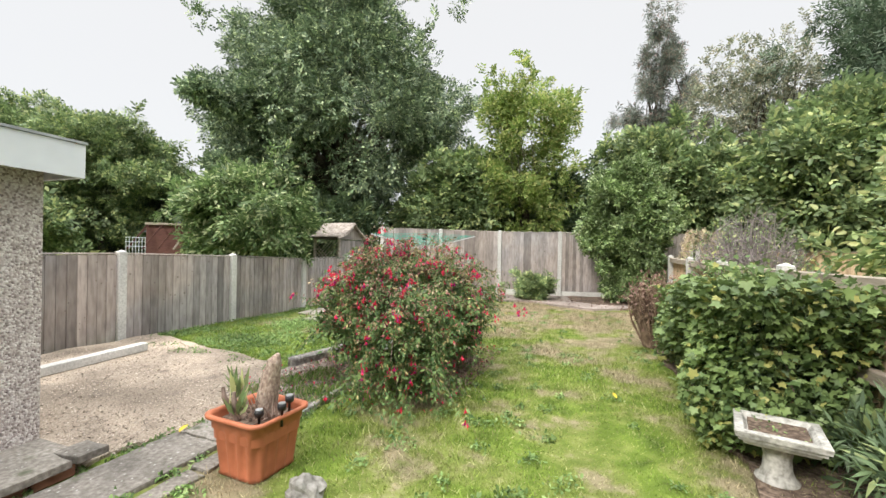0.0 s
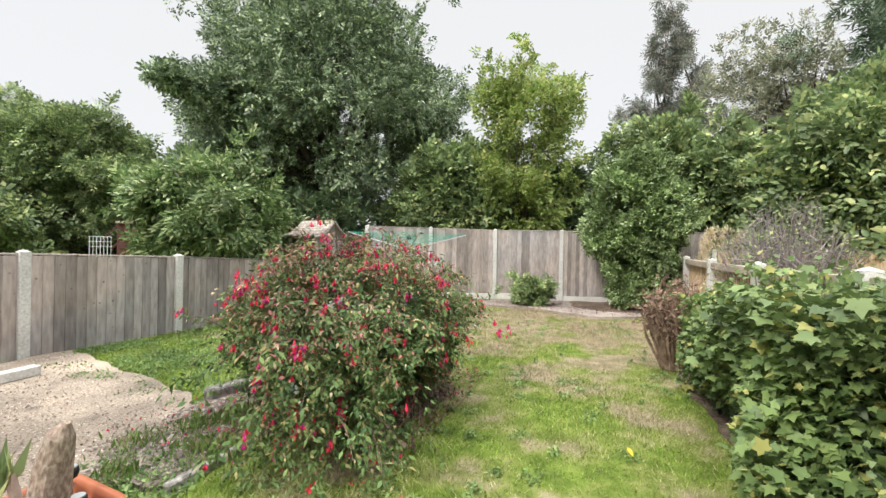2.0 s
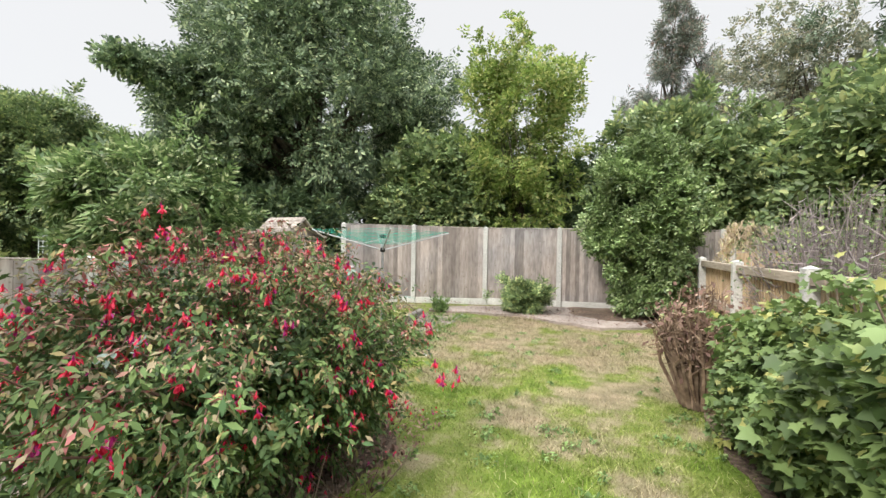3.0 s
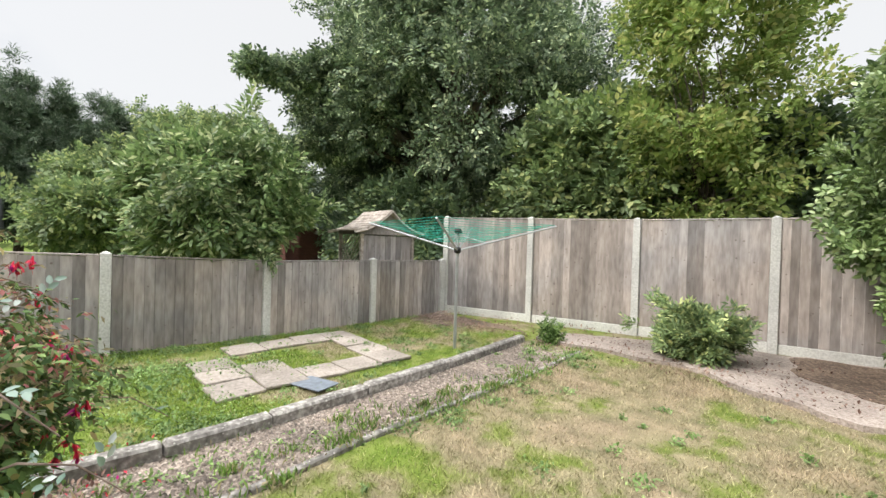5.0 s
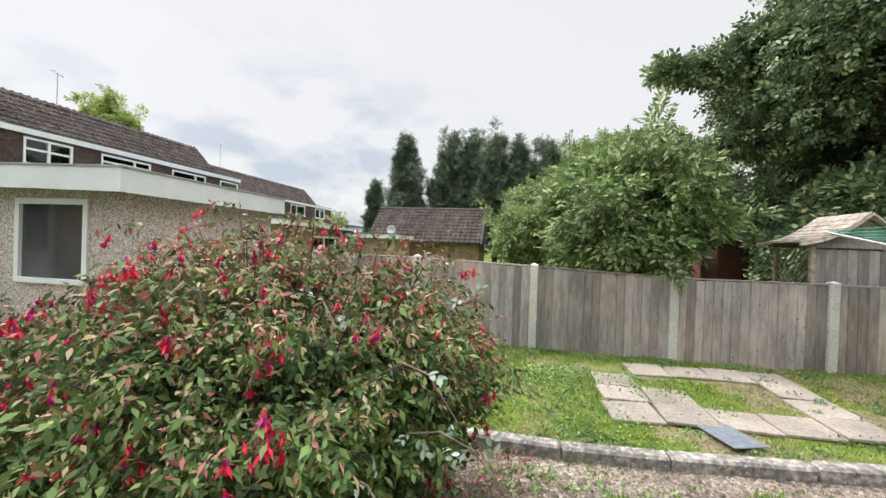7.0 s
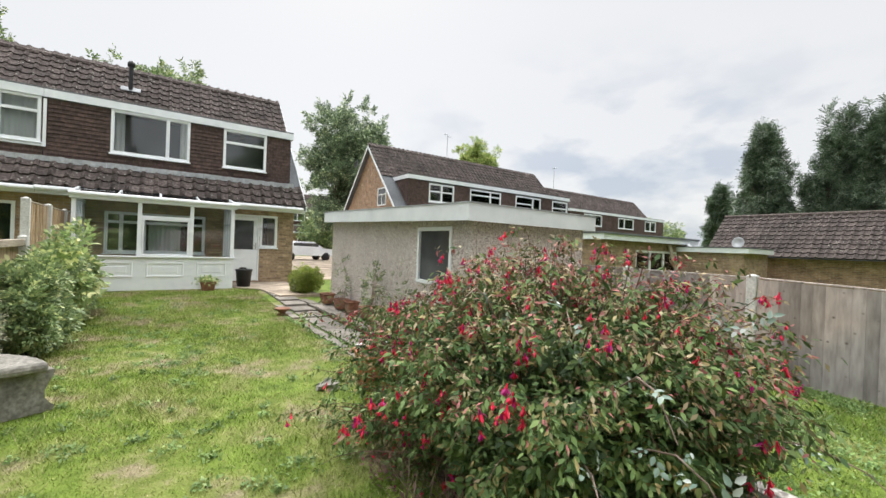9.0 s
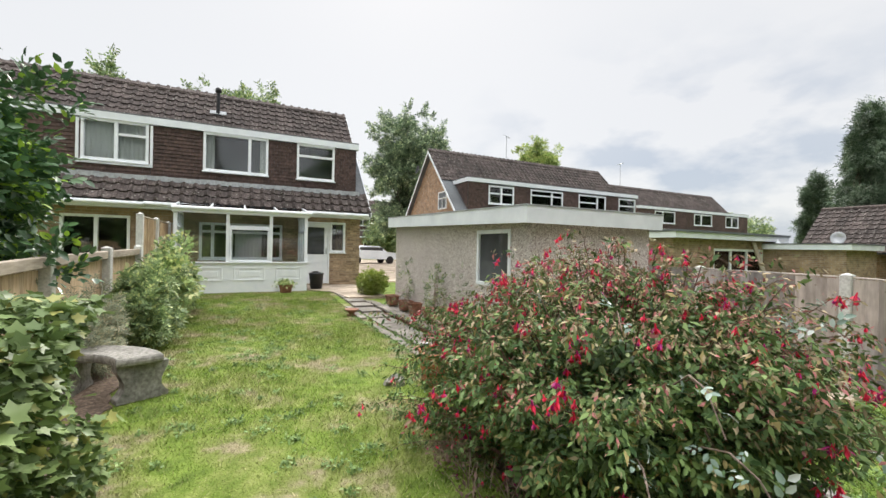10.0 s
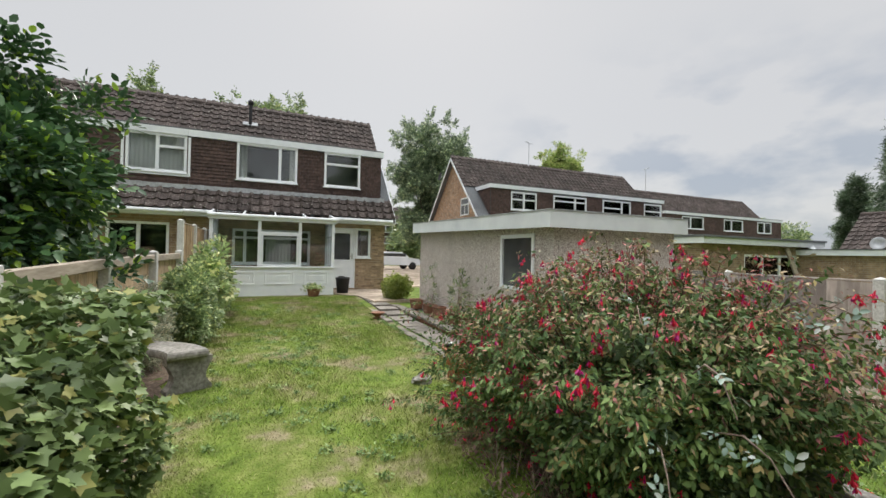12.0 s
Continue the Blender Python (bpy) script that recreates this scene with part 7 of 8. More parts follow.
def airer():
    ob = thing("rotary_airer", (-3.75, 8.93, G - 0.02), -25, "open rotary clothes airer with green line on a steel pole", "clothes airer")
    part("pole", tube(bmesh.new(), [(0, 0, -0.05), (0, 0, 1.60)], 0.022, 10), METAL, ob)
    part("hub", lathe(bmesh.new(), [(0.035, 1.33), (0.05, 1.35), (0.05, 1.40), (0.03, 1.42)], 12), BLACK, ob)
    part("top_cap", lathe(bmesh.new(), [(0.025, 1.60), (0.055, 1.62), (0.05, 1.66), (0.02, 1.68)], 12), BLACK, ob)
    tips = []
    for k in range(4):
        a = k * math.pi / 2 + math.radians(60)
        c, s = math.cos(a), math.sin(a)
        tips.append((c, s))
        part("arm", tube(bmesh.new(), [(0.04 * c, 0.04 * s, 1.38), (1.32 * c, 1.32 * s, 1.73)], 0.013, 7), METAL, ob)
        part("brace", tube(bmesh.new(), [(0.03 * c, 0.03 * s, 1.58), (0.42 * c, 0.42 * s, 1.48)], 0.007, 5), METAL, ob)
    for j in range(11):
        bm = bmesh.new()
        r = 0.38 + j * 0.092
        z = 1.38 + 0.35 * r / 1.32 + 0.018
        for k in range(4):
            a, b = tips[k], tips[(k + 1) % 4]
            tube(bm, [(a[0] * r, a[1] * r, z), ((a[0] + b[0]) * r / 2, (a[1] + b[1]) * r / 2, z - 0.012), (b[0] * r, b[1] * r, z)], 0.0032, 4, False)
        part("line", bm, CORD, ob, "green plastic washing line")


airer()


def arbour():
    ob = thing("arbour", (-6.62, 9.5, G), 0, "small wooden arbour with a curved shingled roof and lattice side", "arbour")
    X0, X1, Y0, Y1, ze = -0.42, 0.42, -0.62, 0.62, 1.58
    for x in (X0, X1 - 0.06):
        for y in (Y0, Y1 - 0.06):
            part("post", boxes((x, x + 0.06, y, y + 0.06, -0.05, ze), bevel=0.006), SHINGLE, ob)
    for k in range(9):
        y = Y0 + 0.06 + k * 0.124
        part("board", boxes((X1 - 0.045, X1 - 0.025, y, y + 0.120, 0.05, ze - 0.02), bevel=0.003), BOARD, ob)
    for a in (X1 - 0.061, X0):
        part("plate", boxes((a, a + 0.06, Y0 - 0.02, Y1 + 0.02, ze + 0.002, ze + 0.06)), BOARD, ob)
    bm = bmesh.new()
    for k in range(-6, 8):
        for s in (1, -1):
            x = X0 + 0.06 + (k * 0.11)
            a, b = Vector((x, Y0 + 0.03 + 0.006 * s, 0.7)), Vector((x + 0.85 * s, Y0 + 0.03 + 0.006 * s, 1.55))
            t0, t1 = 0.0, 1.0
            for lim, sg in ((X0 + 0.06, 1), (X1 - 0.06, -1)):
                fa, fb = (a.x - lim) * sg, (b.x - lim) * sg
                if fa < 0 and fb < 0:
                    t0, t1 = 1, 0
                elif fa < 0:
                    t0 = max(t0, fa / (fa - fb))
                elif fb < 0:
                    t1 = min(t1, fa / (fa - fb))
            if t1 - t0 > 0.05:
                tube(bm, [a.lerp(b, t0), a.lerp(b, t1)], 0.011, 4)
    part("lattice", bm, SHINGLE, ob)
    def prof(t):  # concave slope from ridge to eave
        return 0.80 * t, 2.06 - 0.42 * t + 0.16 * (t * t - t) * 1.0 - 0.05 * math.sin(math.pi * t)
    rows = 9
    for s in (1, -1):
        for r in range(rows):
            t0, t1 = r / rows, (r + 1.25) / rows
            (ya, za), (yb, zb) = prof(t0), prof(min(1.06, t1))
            n = 7
            for k in range(n):
                w = (X1 - X0 + 0.16) / n
                x = X0 - 0.08 + k * w
                bm = bmesh.new()
                q = [(x + 0.003, ya * s, za), (x + w - 0.003, ya * s, za), (x + w - 0.003, yb * s, zb + 0.016), (x + 0.003, yb * s, zb + 0.016)]
                u = [bm.verts.new(p) for p in q]
                v = [bm.verts.new((p[0], p[1], p[2] - 0.014)) for p in q]
                bm.faces.new(u)
                bm.faces.new(v[::-1])
                for i in range(4):
                    bm.faces.new((u[i], v[i], v[(i + 1) % 4], u[(i + 1) % 4]))
                part("shingle", bm, SHINGLE, ob)
        for x in (X0 - 0.1, X1 + 0.08):
            bm = tube(bmesh.new(), [(x, prof(t / 6)[0] * s, prof(t / 6)[1] - 0.03) for t in range(7)], 0.026, 4)
            part("bargeboard", bm, SHINGLE, ob)
    for x in (X0 + 0.0, X1 - 0.04):
        bm = bmesh.new()
        v = [bm.verts.new(p) for p in ((x, -0.62, ze + 0.06), (x, 0.62, ze + 0.06), (x, 0.35, 1.78), (x, 0, 1.98), (x, -0.35, 1.78))]
        bm.faces.new(v)
        part("gable_panel", bm, BOARD, ob)


arbour()


def shed():
    ob = thing("garden_shed", (-14.6, 11.1, G + 0.32), 24, "old red-brown wooden shed with leaning poles in front", "shed")
    for k in range(10):
        z = 0.05 + k * 0.15
        part("board", boxes((-1.0, 1.0, -0.80, -0.775, z, z + 0.147), bevel=0.003), SHED, ob)
        part("board", boxes((1.0, 1.025, -0.774, 0.8, z, z + 0.147), bevel=0.003), SHED, ob)
    part("body", boxes((-0.98, 0.98, -0.77, 0.78, 0.0, 1.5)), SHED, ob)
    bm = bmesh.new()
    pr = [(-1.12, 1.5), (0.1, 1.86), (1.12, 1.62)]
    for a, b in zip(pr, pr[1:]):
        q = [bm.verts.new(p) for p in ((a[0], -0.95, a[1]), (b[0], -0.95, b[1]), (b[0], 0.95, b[1]), (a[0], 0.95, a[1]), (a[0], -0.95, a[1] - 0.05), (b[0], -0.95, b[1] - 0.05), (b[0], 0.95, b[1] - 0.05), (a[0], 0.95, a[1] - 0.05))]
        for f in ((0, 1, 2, 3), (7, 6, 5, 4), (0, 4, 5, 1), (1, 5, 6, 2), (2, 6, 7, 3), (3, 7, 4, 0)):
            bm.faces.new([q[i] for i in f])
    part("roof", bm, FELT, ob)
    bm = bmesh.new()
    box(bm, -1.0, 1.0, -0.79, -0.75, 1.5, 1.55)
    part("gable", bm, SHED, ob)
    fr = thing("cold_frame", (-13.9, 9.75, G + 0.27), 24, "leaning red-brown timber frame with glazing bars", "frame")
    for k in range(4):
        x = -0.75 + 0.5 * k
        part("bar", tube(bmesh.new(), [(x - 0.3, -0.5, 0.9), (x, 0.1, 1.78)], 0.035, 4), RAIL if k == 3 else SHED, fr)
    part("top_rail", boxes((-0.85, 0.9, 0.05, 0.13, 1.75, 1.83), bevel=0.01), RAIL, fr)
    part("back_panel", boxes((-0.85, 0.9, 0.15, 0.18, 0, 1.75)), SHED, fr)


shed()

tr = thing("trellis", (-13.2, 8.2, G + 0.14), 57, "small white square-mesh trellis beyond the fence", "trellis")
for k in range(7):
    part("upright", boxes((-0.24 + 0.08 * k - 0.008, -0.24 + 0.08 * k + 0.008, -0.008, 0.008, 0.0, 1.42)), FASCIA, tr)
for z in (1.12, 1.26, 1.40):
    part("crossbar", boxes((-0.26, 0.26, 0.009, 0.022, z, z + 0.016)), FASCIA, tr)
beam = thing("spare_post", (-5.12, 2.30, G + 0.005), 97, "spare concrete fence post lying on the hardstanding", "fence post")
part("bar", boxes((-0.9, 0.9, -0.055, 0.055, 0, 0.10), bevel=0.008), CONC, beam)

# things by the house and garage
pp = trough_pot("small_planter", (-0.95, -6.52, gz(-0.95, -6.5)), 0, 0.38, 0.26, 0.22, CLAY, "small wooden tub with a trailing plant beside the conservatory", ribs=False)
leafcloud("plant", np.random.default_rng(3).normal(size=(160, 3)) * (0.10, 0.07, 0.035) + (0, 0, 0.24), 0.09, SPRAY4, L_SHRUB, pp, seed=6, kind="stuff")
binn = thing("black_bin", (-1.87, -7.1, 0.33), 0, "black plastic tub standing by the back door", "bin")
part("tub", lathe(bmesh.new(), [(0.17, 0), (0.21, 0.42), (0.225, 0.44), (0.225, 0.47), (0.2, 0.47), (0.19, 0.44)], 18), BLACK, binn)
for x, y, L, H, s in ((-3.1, -3.75, 0.40, 0.22, 1), (-3.1, -2.85, 0.38, 0.2, 2), (-3.1, -2.3, 0.26, 0.22, 5), (-3.1, -1.35, 0.72, 0.22, 3), (-3.1, -0.45, 0.5, 0.18, 4)):
    p = trough_pot("clay_planter", (x, y, G + 0.092), 90, L, 0.28, H, CLAY, "weathered terracotta planter on the garage plinth", ribs=False)
    tagged(p, group="planters along the garage")
    if s in (2, 3, 4):
        n = (0, 0, 30, 90, 40)[s]
        bm = bmesh.new()
        r3 = random.Random(s)
        for i in range(10):
            tube(bm, [(r3.uniform(-0.1, 0.1), r3.uniform(-0.05, 0.05), H * 0.8), (r3.uniform(-0.2, 0.2), r3.uniform(-0.1, 0.1), H + r3.uniform(0.2, 0.8 if s == 3 else 0.3))], [0.006, 0.003], 4, False)
        part("stem", bm, TWIG, p, kind="stuff")
        leafcloud("plant", np.random.default_rng(s).normal(size=(n, 3)) * (0.14, 0.08, 0.2) + (0, 0, H + 0.35), 0.12, SPRAYD, L_MID, p, seed=s, kind="stuff")
bowl = thing("clay_bowl", (-1.92, -2.95, gz(-1.9, -2.9)), 0, "small terracotta pedestal bowl on the lawn", "bowl")
part("bowl", lathe(bmesh.new(), [(0.09, 0), (0.1, 0.02), (0.05, 0.05), (0.08, 0.09), (0.15, 0.13), (0.155, 0.15), (0.13, 0.15), (0.08, 0.12)], 18), CLAY, bowl)
gate = thing("garden_gate", (-3.9, -13.5, 0.3), 0, "low weathered wooden gate and rail beside the house", "gate")
for k in range(7):
    part("slat", boxes((-0.9 + k * 0.25, -0.82 + k * 0.25, -0.02, 0.0, 0.1, 0.95), bevel=0.004), RAIL, gate)
part("rail", boxes((-1.0, 0.9, 0.003, 0.03, 0.75, 0.85), (-1.0, 0.9, 0.003, 0.03, 0.25, 0.33)), RAIL, gate)
scr = thing("slatted_screen", (-4.6, -5.2, 0.15), 0, "tall dark slatted timber screen behind the garage", "screen")
for k in range(16):
    part("slat", boxes((-0.5, 0.5, -0.01, 0.01, 0.1 + k * 0.11, 0.19 + k * 0.11), bevel=0.003), SHED, scr)
part("post", boxes((-0.56, -0.503, -0.03, 0.03, 0, 1.9), (0.503, 0.56, -0.03, 0.03, 0, 1.9), bevel=0.004), SHED, scr)
pf = thing("fallen_leaf", (-2.55, 1.65, G + 0.035), 30, "fallen yellow leaf on the path", "leaf")
leafcloud("leaf", np.array([(0, 0, 0.012)]), 0.07, BROAD, YELLOW, pf, seed=1, up=3.0)
pf = thing("fallen_leaf", (0.40, 3.79, G + 0.02), 30, "fallen yellow leaf on the lawn", "leaf")
leafcloud("leaf", np.array([(0, 0, 0.03)]), 0.08, BROAD, YELLOW, pf, seed=2, up=3.0)


def aerial(x, y, z, h, rz, label):
    ob = thing("tv_aerial", (x, y, z), rz, label, "aerial")
    part("mast", tube(bmesh.new(), [(0, 0, -0.2), (0, 0, h)], 0.02, 5), METAL, ob)
    bm = bmesh.new()
    tube(bm, [(-0.5, 0, h), (0.5, 0, h - 0.03)], 0.012, 4)
    for k in range(8):
        tube(bm, [(-0.45 + k * 0.12, -0.12, h), (-0.45 + k * 0.12, 0.12, h)], 0.006, 4)
    part("antenna", bm, METAL, ob)


aerial(-14.6, -15.5, 7.15, 1.5, 30, "thin television aerial on the ridge of the row house")
aerial(-29.0, -19.1, 7.15, 2.0, 70, "thin television aerial on the further roof")


def dish(x, y, z, rz, mat, label):
    ob = thing("satellite_dish", (x, y, z), rz, label, "satellite dish")
    bm = bmesh.new()
    lathe(bm, [(0.02, 0.0), (0.14, 0.02), (0.24, 0.06), (0.235, 0.062), (0.14, 0.026), (0.02, 0.008)], 16)
    part("reflector", bm, mat, ob).matrix_basis = pose(0.2, 0, 0, 0, 80, 0)
    part("bracket", tube(bmesh.new(), [(-0.28, 0, 0), (0.2, 0, 0)], 0.02, 5), METAL, ob)


dish(-9.25, -16.4, 6.15, 0, BLACK, "dark satellite dish on the brick gable")
dish(-20.5, -1.6, 2.30, 0, METAL, "grey satellite dish above the flat garage")
st = thing("twig_pile", (-5.2, 10.1, G), 0, "heap of cut twigs in the corner of the fences", "twigs")
bm = bmesh.new()
rr = random.Random(44)
for i in range(320):
    a, r = rr.uniform(0, 6.283), 0.6 * rr.random() ** 0.6
    p = Vector((r * math.cos(a) * 1.1, r * math.sin(a) * 0.6, max(0.01, 0.22 * (1 - r / 0.6) * rr.random() + 0.01)))
    b = rr.uniform(0, 3.14)
    d = Vector((math.cos(b), math.sin(b), rr.uniform(-0.1, 0.25))) * rr.uniform(0.1, 0.35)
    tube(bm, [p - d * 0.5 + Vector((0, 0, abs(d.z) * 0.5)), p + d * 0.5 + Vector((0, 0, abs(d.z) * 0.5))], [0.006, 0.003], 3, False)
part("twig", bm, TWIG, st, kind="stuff")


# ---- lawn cover ----
def inside(pts, poly):
    x, y, c = pts[:, 0], pts[:, 1], np.zeros(len(pts), bool)
    for (x1, y1), (x2, y2) in zip(poly, poly[1:] + poly[:1]):
        c ^= ((y1 > y) != (y2 > y)) & (x < (x2 - x1) * (y - y1) / (y2 - y1 + 1e-12) + x1)
    return c


BARE = [[(-6.6, -6), (-2.02, -6), (-2.02, 2.4), (-2.12, 2.75), (-2.08, 5.7), (-2.36, 8), (-2.5, 10.1), (-1.35, 10.45), (-0.5, 10.0), (0.3, 9.75), (0.95, 10.1), (1.6, 10.8), (2.2, 13), (-1.5, 12.1), (-5.9, 10.9), (-5.9, 10.3), (-3.5, 10.4), (-3.35, 10), (-3.0, 7), (-2.9, 4.05), (-3.05, 3.4), (-3.4, 3.4), (-4.1, 3.52), (-5.0, 3.72), (-6.6, 3.95)],
        [(-2.5, 3.4), (-1.9, 3.35), (-1.55, 3.6), (-1.35, 4.0), (-1.35, 4.5), (-1.7, 4.8), (-2.4, 4.8)],
        [(-5.45, 5.97), (-4.92, 5.97), (-5.0, 8.28), (-5.5, 8.28)], [(-4.1, 5.97), (-3.6, 5.97), (-3.7, 8.28), (-4.2, 8.28)], [(-5.4, 5.97), (-3.6, 5.97), (-3.6, 6.43), (-5.4, 6.43)],
        [(-1.75, -9), (1.9, -9), (1.9, -6.75), (-1.75, -6.75)]]


def grass(n, area, h, w, seed, name):
    rng = np.random.default_rng(seed)
    p = np.stack([rng.uniform(area[0], area[1], n), rng.uniform(area[2], area[3], n)], 1)
    bad = np.zeros(n, bool)
    for poly in BARE:
        bad |= inside(p, poly)
    p = p[~bad]
    n = len(p)
    z = np.array([gz(x, y) for x, y in p]) - 0.004
    a = rng.uniform(0, 6.283, n)
    hh = h * rng.uniform(0.4, 1.3, n) * (1 + 0.5 * np.sin(p[:, 0] * 2.2 + 1) * np.sin(p[:, 1] * 1.7))
    lean = rng.normal(size=(n, 2)) * hh[:, None] * 0.7
    dx, dy = np.cos(a) * w, np.sin(a) * w
    co = np.zeros((n, 3, 3))
    co[:, 0] = np.stack([p[:, 0] - dx, p[:, 1] - dy, z], 1)
    co[:, 1] = np.stack([p[:, 0] + dx, p[:, 1] + dy, z], 1)
    co[:, 2] = np.stack([p[:, 0] + lean[:, 0], p[:, 1] + lean[:, 1], z + hh], 1)
    me = bpy.data.meshes.new(name)
    me.vertices.add(n * 3)
    me.vertices.foreach_set("co", co.astype(np.float32).ravel())
    me.loops.add(n * 3)
    me.loops.foreach_set("vertex_index", np.arange(n * 3, dtype=np.int32))
    me.polygons.add(n)
    me.polygons.foreach_set("loop_start", np.arange(n, dtype=np.int32) * 3)
    me.update(calc_edges=True)
    me.materials.append(BLADE)
    tagged(new(name, me), "short mown grass, patchy green and straw", "grass", kind="stuff")


grass(210000, (-2.9, 1.7, -1.0, 11.5), 0.034, 0.0032, 1, "grass")
grass(90000, (-6.0, -2.8, 3.1, 10.6), 0.034, 0.0035, 2, "grass")
def path_tufts():
    """Grass coming through the shingle and along the kerbs."""
    rng = np.random.default_rng(41)
    pts = []
    for k in range(75):
        y = rng.uniform(2.6, 10.3)
        edge = rng.random() < 0.55
        x = (np.interp(y, [a[1] for a in KR], [a[0] for a in KR]) + rng.normal() * 0.05) if edge else rng.uniform(-2.8 - 0.05 * (y - 3), -2.2)
        m, s = int(rng.uniform(15, 90)), rng.uniform(0.03, 0.14)
        q = rng.normal(size=(m, 2)) * s * (0.7, 1.0) + (x, y)
        pts.append(np.stack([q[:, 0], q[:, 1], np.full(m, G + 0.004)], 1))
    for x, y, m, sp in ((-2.52, 3.22, 500, 0.07), (-2.62, 2.95, 240, 0.09), (-2.30, 2.75, 260, 0.09), (-2.75, 2.6, 200, 0.1), (-2.45, 2.3, 200, 0.08)):
        q = rng.normal(size=(m, 2)) * sp + (x, y)
        pts.append(np.stack([q[:, 0], q[:, 1], np.full(m, G + 0.01)], 1))
    pts = np.concatenate(pts)
    leafcloud("grass_tufts", pts, 0.055, LONG, BLADE2, None, np.tile((0, 0, 1.4), (len(pts), 1)), "grass tufts growing through the shingle", "stuff", up=0.0, seed=9, jitter=0.5)


path_tufts()
grass(130000, (-2.1, 1.7, -7.0, -1.0), 0.030, 0.0036, 3, "grass")


def weeds():
    rng = np.random.default_rng(21)
    spots = []
    for k in range(150):
        spots.append((rng.uniform(-2.0, 1.1), rng.uniform(-5, 9.5), 0.03 + 0.12 * rng.random() ** 2, 1))
    for k in range(150):
        spots.append((rng.uniform(-5.9, -3.0), rng.uniform(3.3, 10.0), rng.uniform(0.05, 0.2), 1))
    for k in range(130):
        t = rng.random()
        spots.append((-2.5 + rng.normal() * 0.28, 3.0 + 7 * t, rng.uniform(0.04, 0.16), 0))
    for k in range(60):
        spots.append((-6.05 + rng.random() * 0.35 + 0.1, rng.uniform(3.6, 10), rng.uniform(0.08, 0.2), 0))
    for k in range(120):
        t = rng.random()
        spots.append((-2.95 + 0.75 * rng.random() + 0.25 * (1 - t), 2.0 + 1.35 * t, rng.uniform(0.05, 0.16), 0))
    for k in range(150):
        spots.append(((-2.17, -2.67, -1.95)[k % 3] + rng.normal() * 0.03, rng.uniform(-3.5, 2.2), rng.uniform(0.02, 0.07), 0))
    for k in range(50):
        spots.append((rng.uniform(-1.2, 1.0), rng.uniform(-1.5, 5.5), rng.uniform(0.04, 0.13), 1))
    pts = []
    for x, y, r, lawn in spots:
        m = int(14 + r * 340)
        q = rng.normal(size=(m, 2)) * r * 0.45 + (x, y)
        pts.append(np.stack([q[:, 0], q[:, 1], np.array([gz(a, b) for a, b in q]) + rng.uniform(0.004, 0.035, m)], 1))
    # low creeping clover over the small lawn, thicker by the fence and the kerb
    q = np.stack([rng.uniform(-6.0, -2.95, 15000), rng.uniform(3.45, 6.4, 15000)], 1)
    q = q[noise3(np.stack([q[:, 0] * 2.2, q[:, 1] * 2.2, q[:, 0] * 0], 1)) + rng.normal(size=len(q)) * 0.3 > 0.1]
    q = q[~inside(q, BARE[0])]
    pts.append(np.stack([q[:, 0], q[:, 1], G + rng.uniform(0.0, 0.03, len(q))], 1))
    pts = np.concatenate(pts)
    ob = leafcloud("weeds", pts, 0.030, BROAD, L_WEED, None, None, "low broad-leaved weeds in the grass", "stuff", up=0.9, seed=5)
    pts = np.stack([rng.uniform(-3.2, -1.0, 1300), rng.uniform(2.6, 5.4, 1300), np.full(1300, G + 0.022)], 1)
    leafcloud("fallen_petals", pts[:500], 0.03, ONE, PETAL, None, None, "fallen red petals under the fuchsia", "stuff", up=2.0, seed=6)
    pts = np.concatenate([np.stack([rng.uniform(-5.8, 1.2, 1500), rng.uniform(9.9, 11.6, 1500), np.full(1500, G + 0.07)], 1), np.stack([rng.uniform(-2.9, -0.95, 2600), rng.uniform(2.9, 5.2, 2600), np.full(2600, G + 0.02)], 1)])
    leafcloud("leaf_litter", pts, 0.04, ONE, L_DRY, None, None, "dry brown leaf litter on the soil", "stuff", up=2.0, seed=7)


weeds()


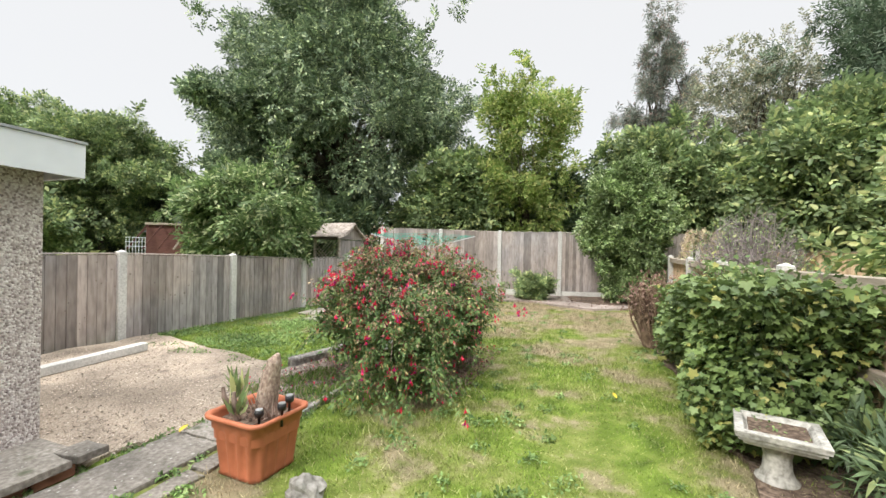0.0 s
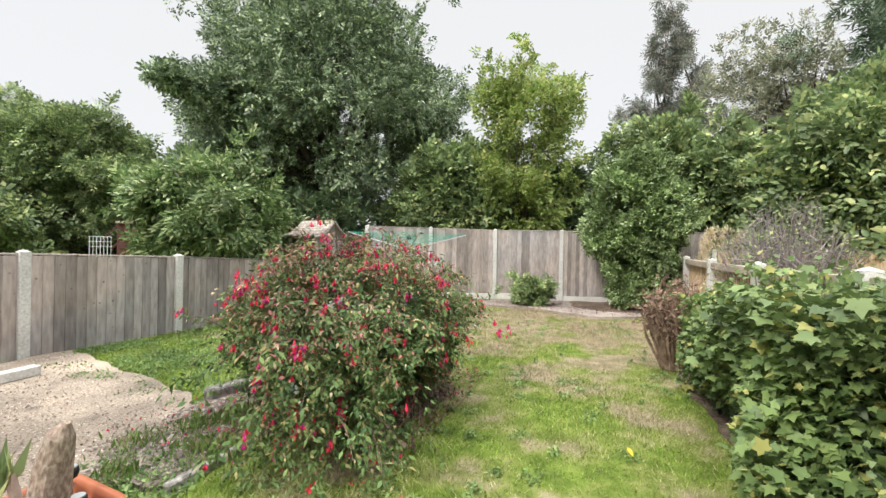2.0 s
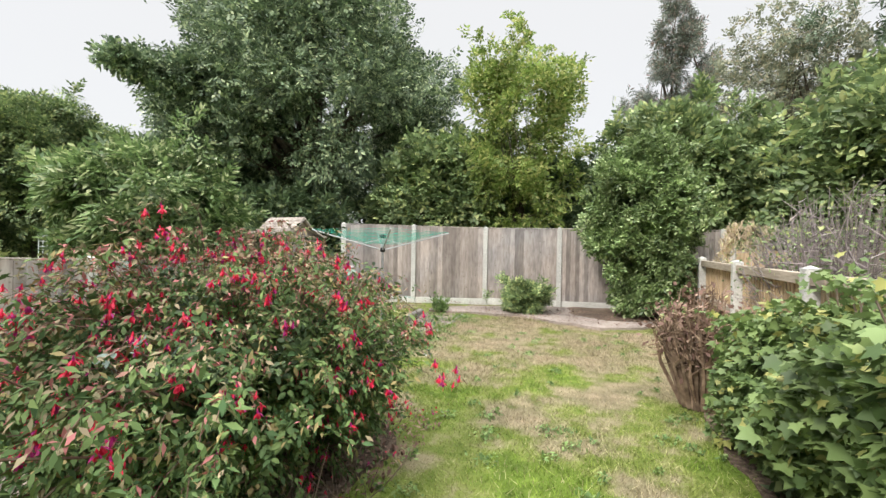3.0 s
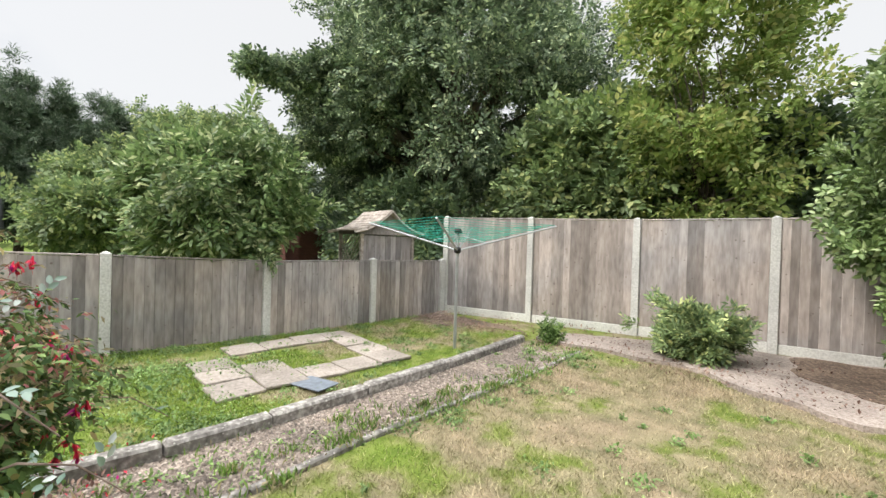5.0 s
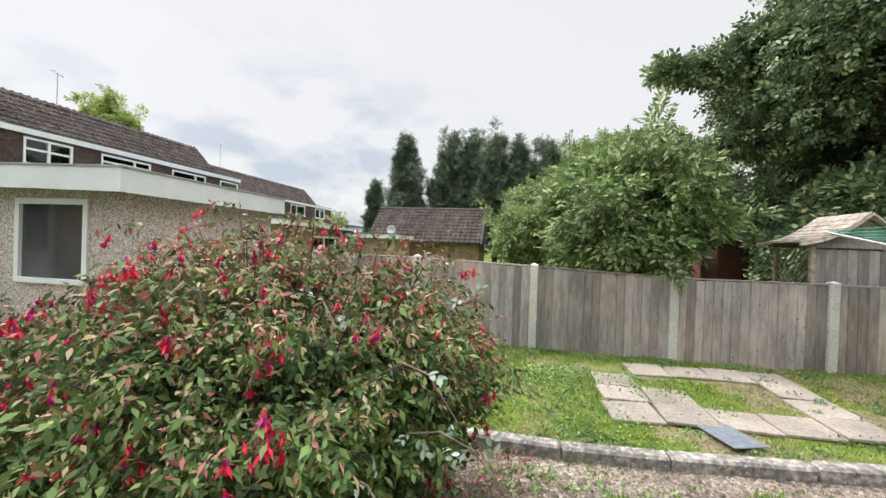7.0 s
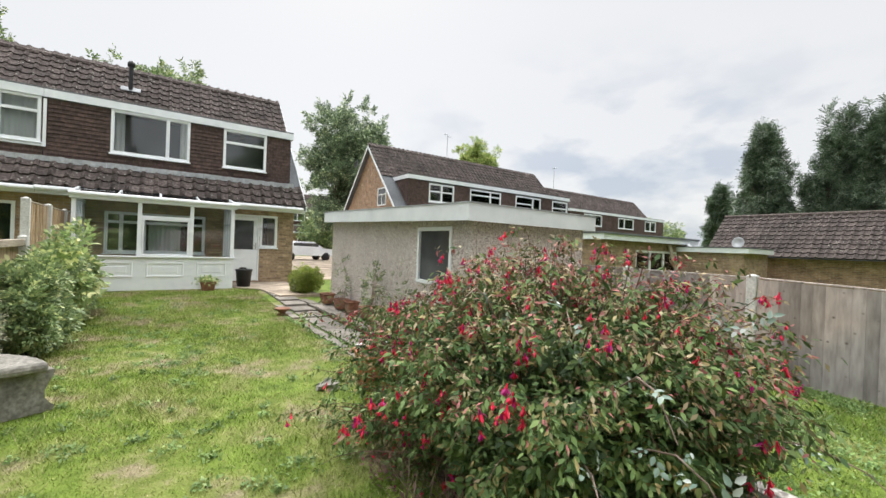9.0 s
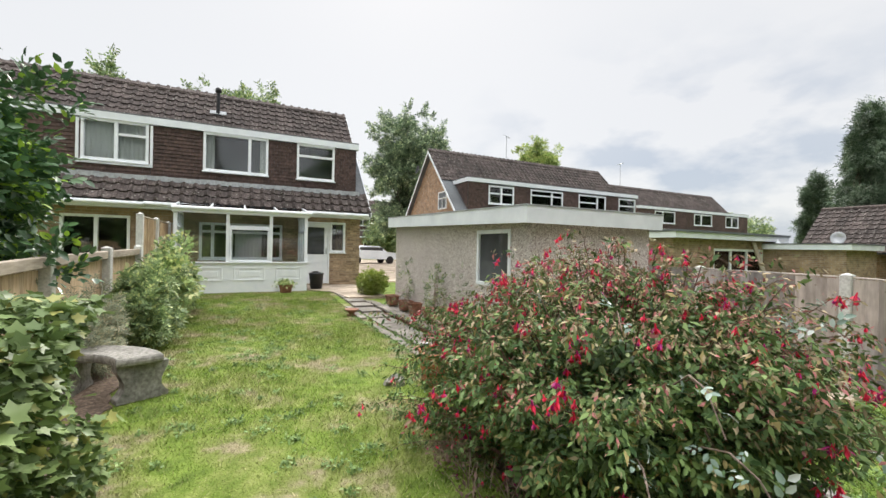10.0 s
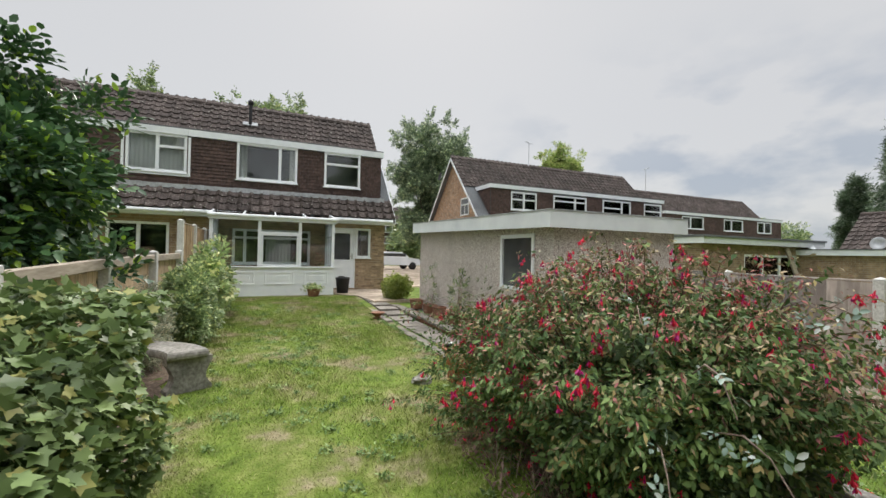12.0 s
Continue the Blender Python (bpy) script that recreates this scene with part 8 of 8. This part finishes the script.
def shingle():
    """Loose stones along the shingle path."""
    rng = np.random.default_rng(31)
    n = 16000
    t = rng.random(n)
    y = 2.4 + 7.7 * t
    xl = np.interp(y, [k[1] for k in KL], [k[0] for k in KL]) + 0.07
    xr = np.interp(y, [k[1] for k in KR], [k[0] for k in KR]) - 0.04
    x = xl + (xr - xl) * rng.random(n)
    tv = np.array([(-1, -0.6, 0), (1, -0.7, 0), (0.8, 0.8, 0), (-0.7, 0.9, 0), (0.1, 0.0, 0.9)])
    a = rng.uniform(0, 6.283, n)
    s = rng.uniform(0.005, 0.014, n)
    c, si = np.cos(a) * s, np.sin(a) * s
    co = np.zeros((n, 5, 3))
    co[:, :, 0] = x[:, None] + tv[None, :, 0] * c[:, None] - tv[None, :, 1] * si[:, None]
    co[:, :, 1] = y[:, None] + tv[None, :, 0] * si[:, None] + tv[None, :, 1] * c[:, None]
    co[:, :, 2] = G + 0.006 + tv[None, :, 2] * s[:, None]
    f = np.array([(0, 1, 4), (1, 2, 4), (2, 3, 4), (3, 0, 4)])
    loops = (f.ravel()[None, :] + np.arange(n)[:, None] * 5).ravel().astype(np.int32)
    me = bpy.data.meshes.new("shingle")
    me.vertices.add(n * 5)
    me.vertices.foreach_set("co", co.astype(np.float32).ravel())
    me.loops.add(len(loops))
    me.loops.foreach_set("vertex_index", loops)
    me.polygons.add(n * 4)
    me.polygons.foreach_set("loop_start", np.arange(n * 4, dtype=np.int32) * 3)
    me.update(calc_edges=True)
    me.materials.append(PEBBLE)
    tagged(new("shingle", me), "loose brown and grey shingle", "gravel", kind="stuff")


def patio_grit():
    """Loose grit and small stones on the hardstanding, thicker towards its edges."""
    rng = np.random.default_rng(35)
    q = np.stack([rng.uniform(-6.0, -2.68, 26000), rng.uniform(1.3, 3.8, 26000)], 1)
    q = q[inside(q, [(-6.1, 1.3), (-2.70, 1.3), (-2.68, 2.1), (-2.78, 2.6), (-3.06, 3.18), (-3.5, 3.36), (-4.2, 3.48), (-6.0, 3.8)])]
    thick = noise3(np.stack([q[:, 0] * 2.6, q[:, 1] * 2.6, q[:, 0] * 0 + 1], 1)) * 0.5 + 0.45 + 0.6 * np.clip(q[:, 0] + 3.6, 0, 1)
    q = q[rng.random(len(q)) < thick]
    n = len(q)
    leafcloud("grit", np.stack([q[:, 0], q[:, 1], np.full(n, G + 0.004)], 1), 0.0085, CHIP, GRIT, None, None, "loose grit on the sandy hardstanding", "stuff", up=3.0, seed=3, jitter=0.7)


shingle()
patio_grit()

# ---- fences, last for their many boards ----
low = lambda p: gz(p.x, p.y) - 0.02
fence_run("fence_side", LEFT, None, low, 0.07, "low weathered feather-edge fence between concrete posts", 1)
fence_run("fence_back", BACK, None, low, 0.06, "tall weathered feather-edge fence on concrete gravel boards", 2, gravelboard=0.17)
rail_fence("fence_rail", RIGHT, "newer low fence of pale boards with thick rails and concrete posts")
fence_run("fence_tall", RIGHT2, None, low, 0.08, "tall newer board fence beside the house", 4, board=NEW_BOARD, pitch=0.085, railside=(0.25, 0.8), capping=True)
fence_run("fence_far", [(3.0, 13.1, 1.62), (4.9, 12.2, 1.62), (6.8, 11.3, 1.62), (8.7, 10.4, 1.62)], None, low, 0.06, "tan board fence at the end of the next garden", 5, board=NEW_BOARD, pitch=0.085)

brick_faces(-3.52, -1.64, 0.16, 2.55, -8.4, [(-3.07, -2.46, 1.36, 2.46), (-2.50, -1.60, 0.1, 2.43)], wall_bricks)
brick_faces(-1.60, -1.05, 0.36, 2.55, -8.4, [], wall_bricks)
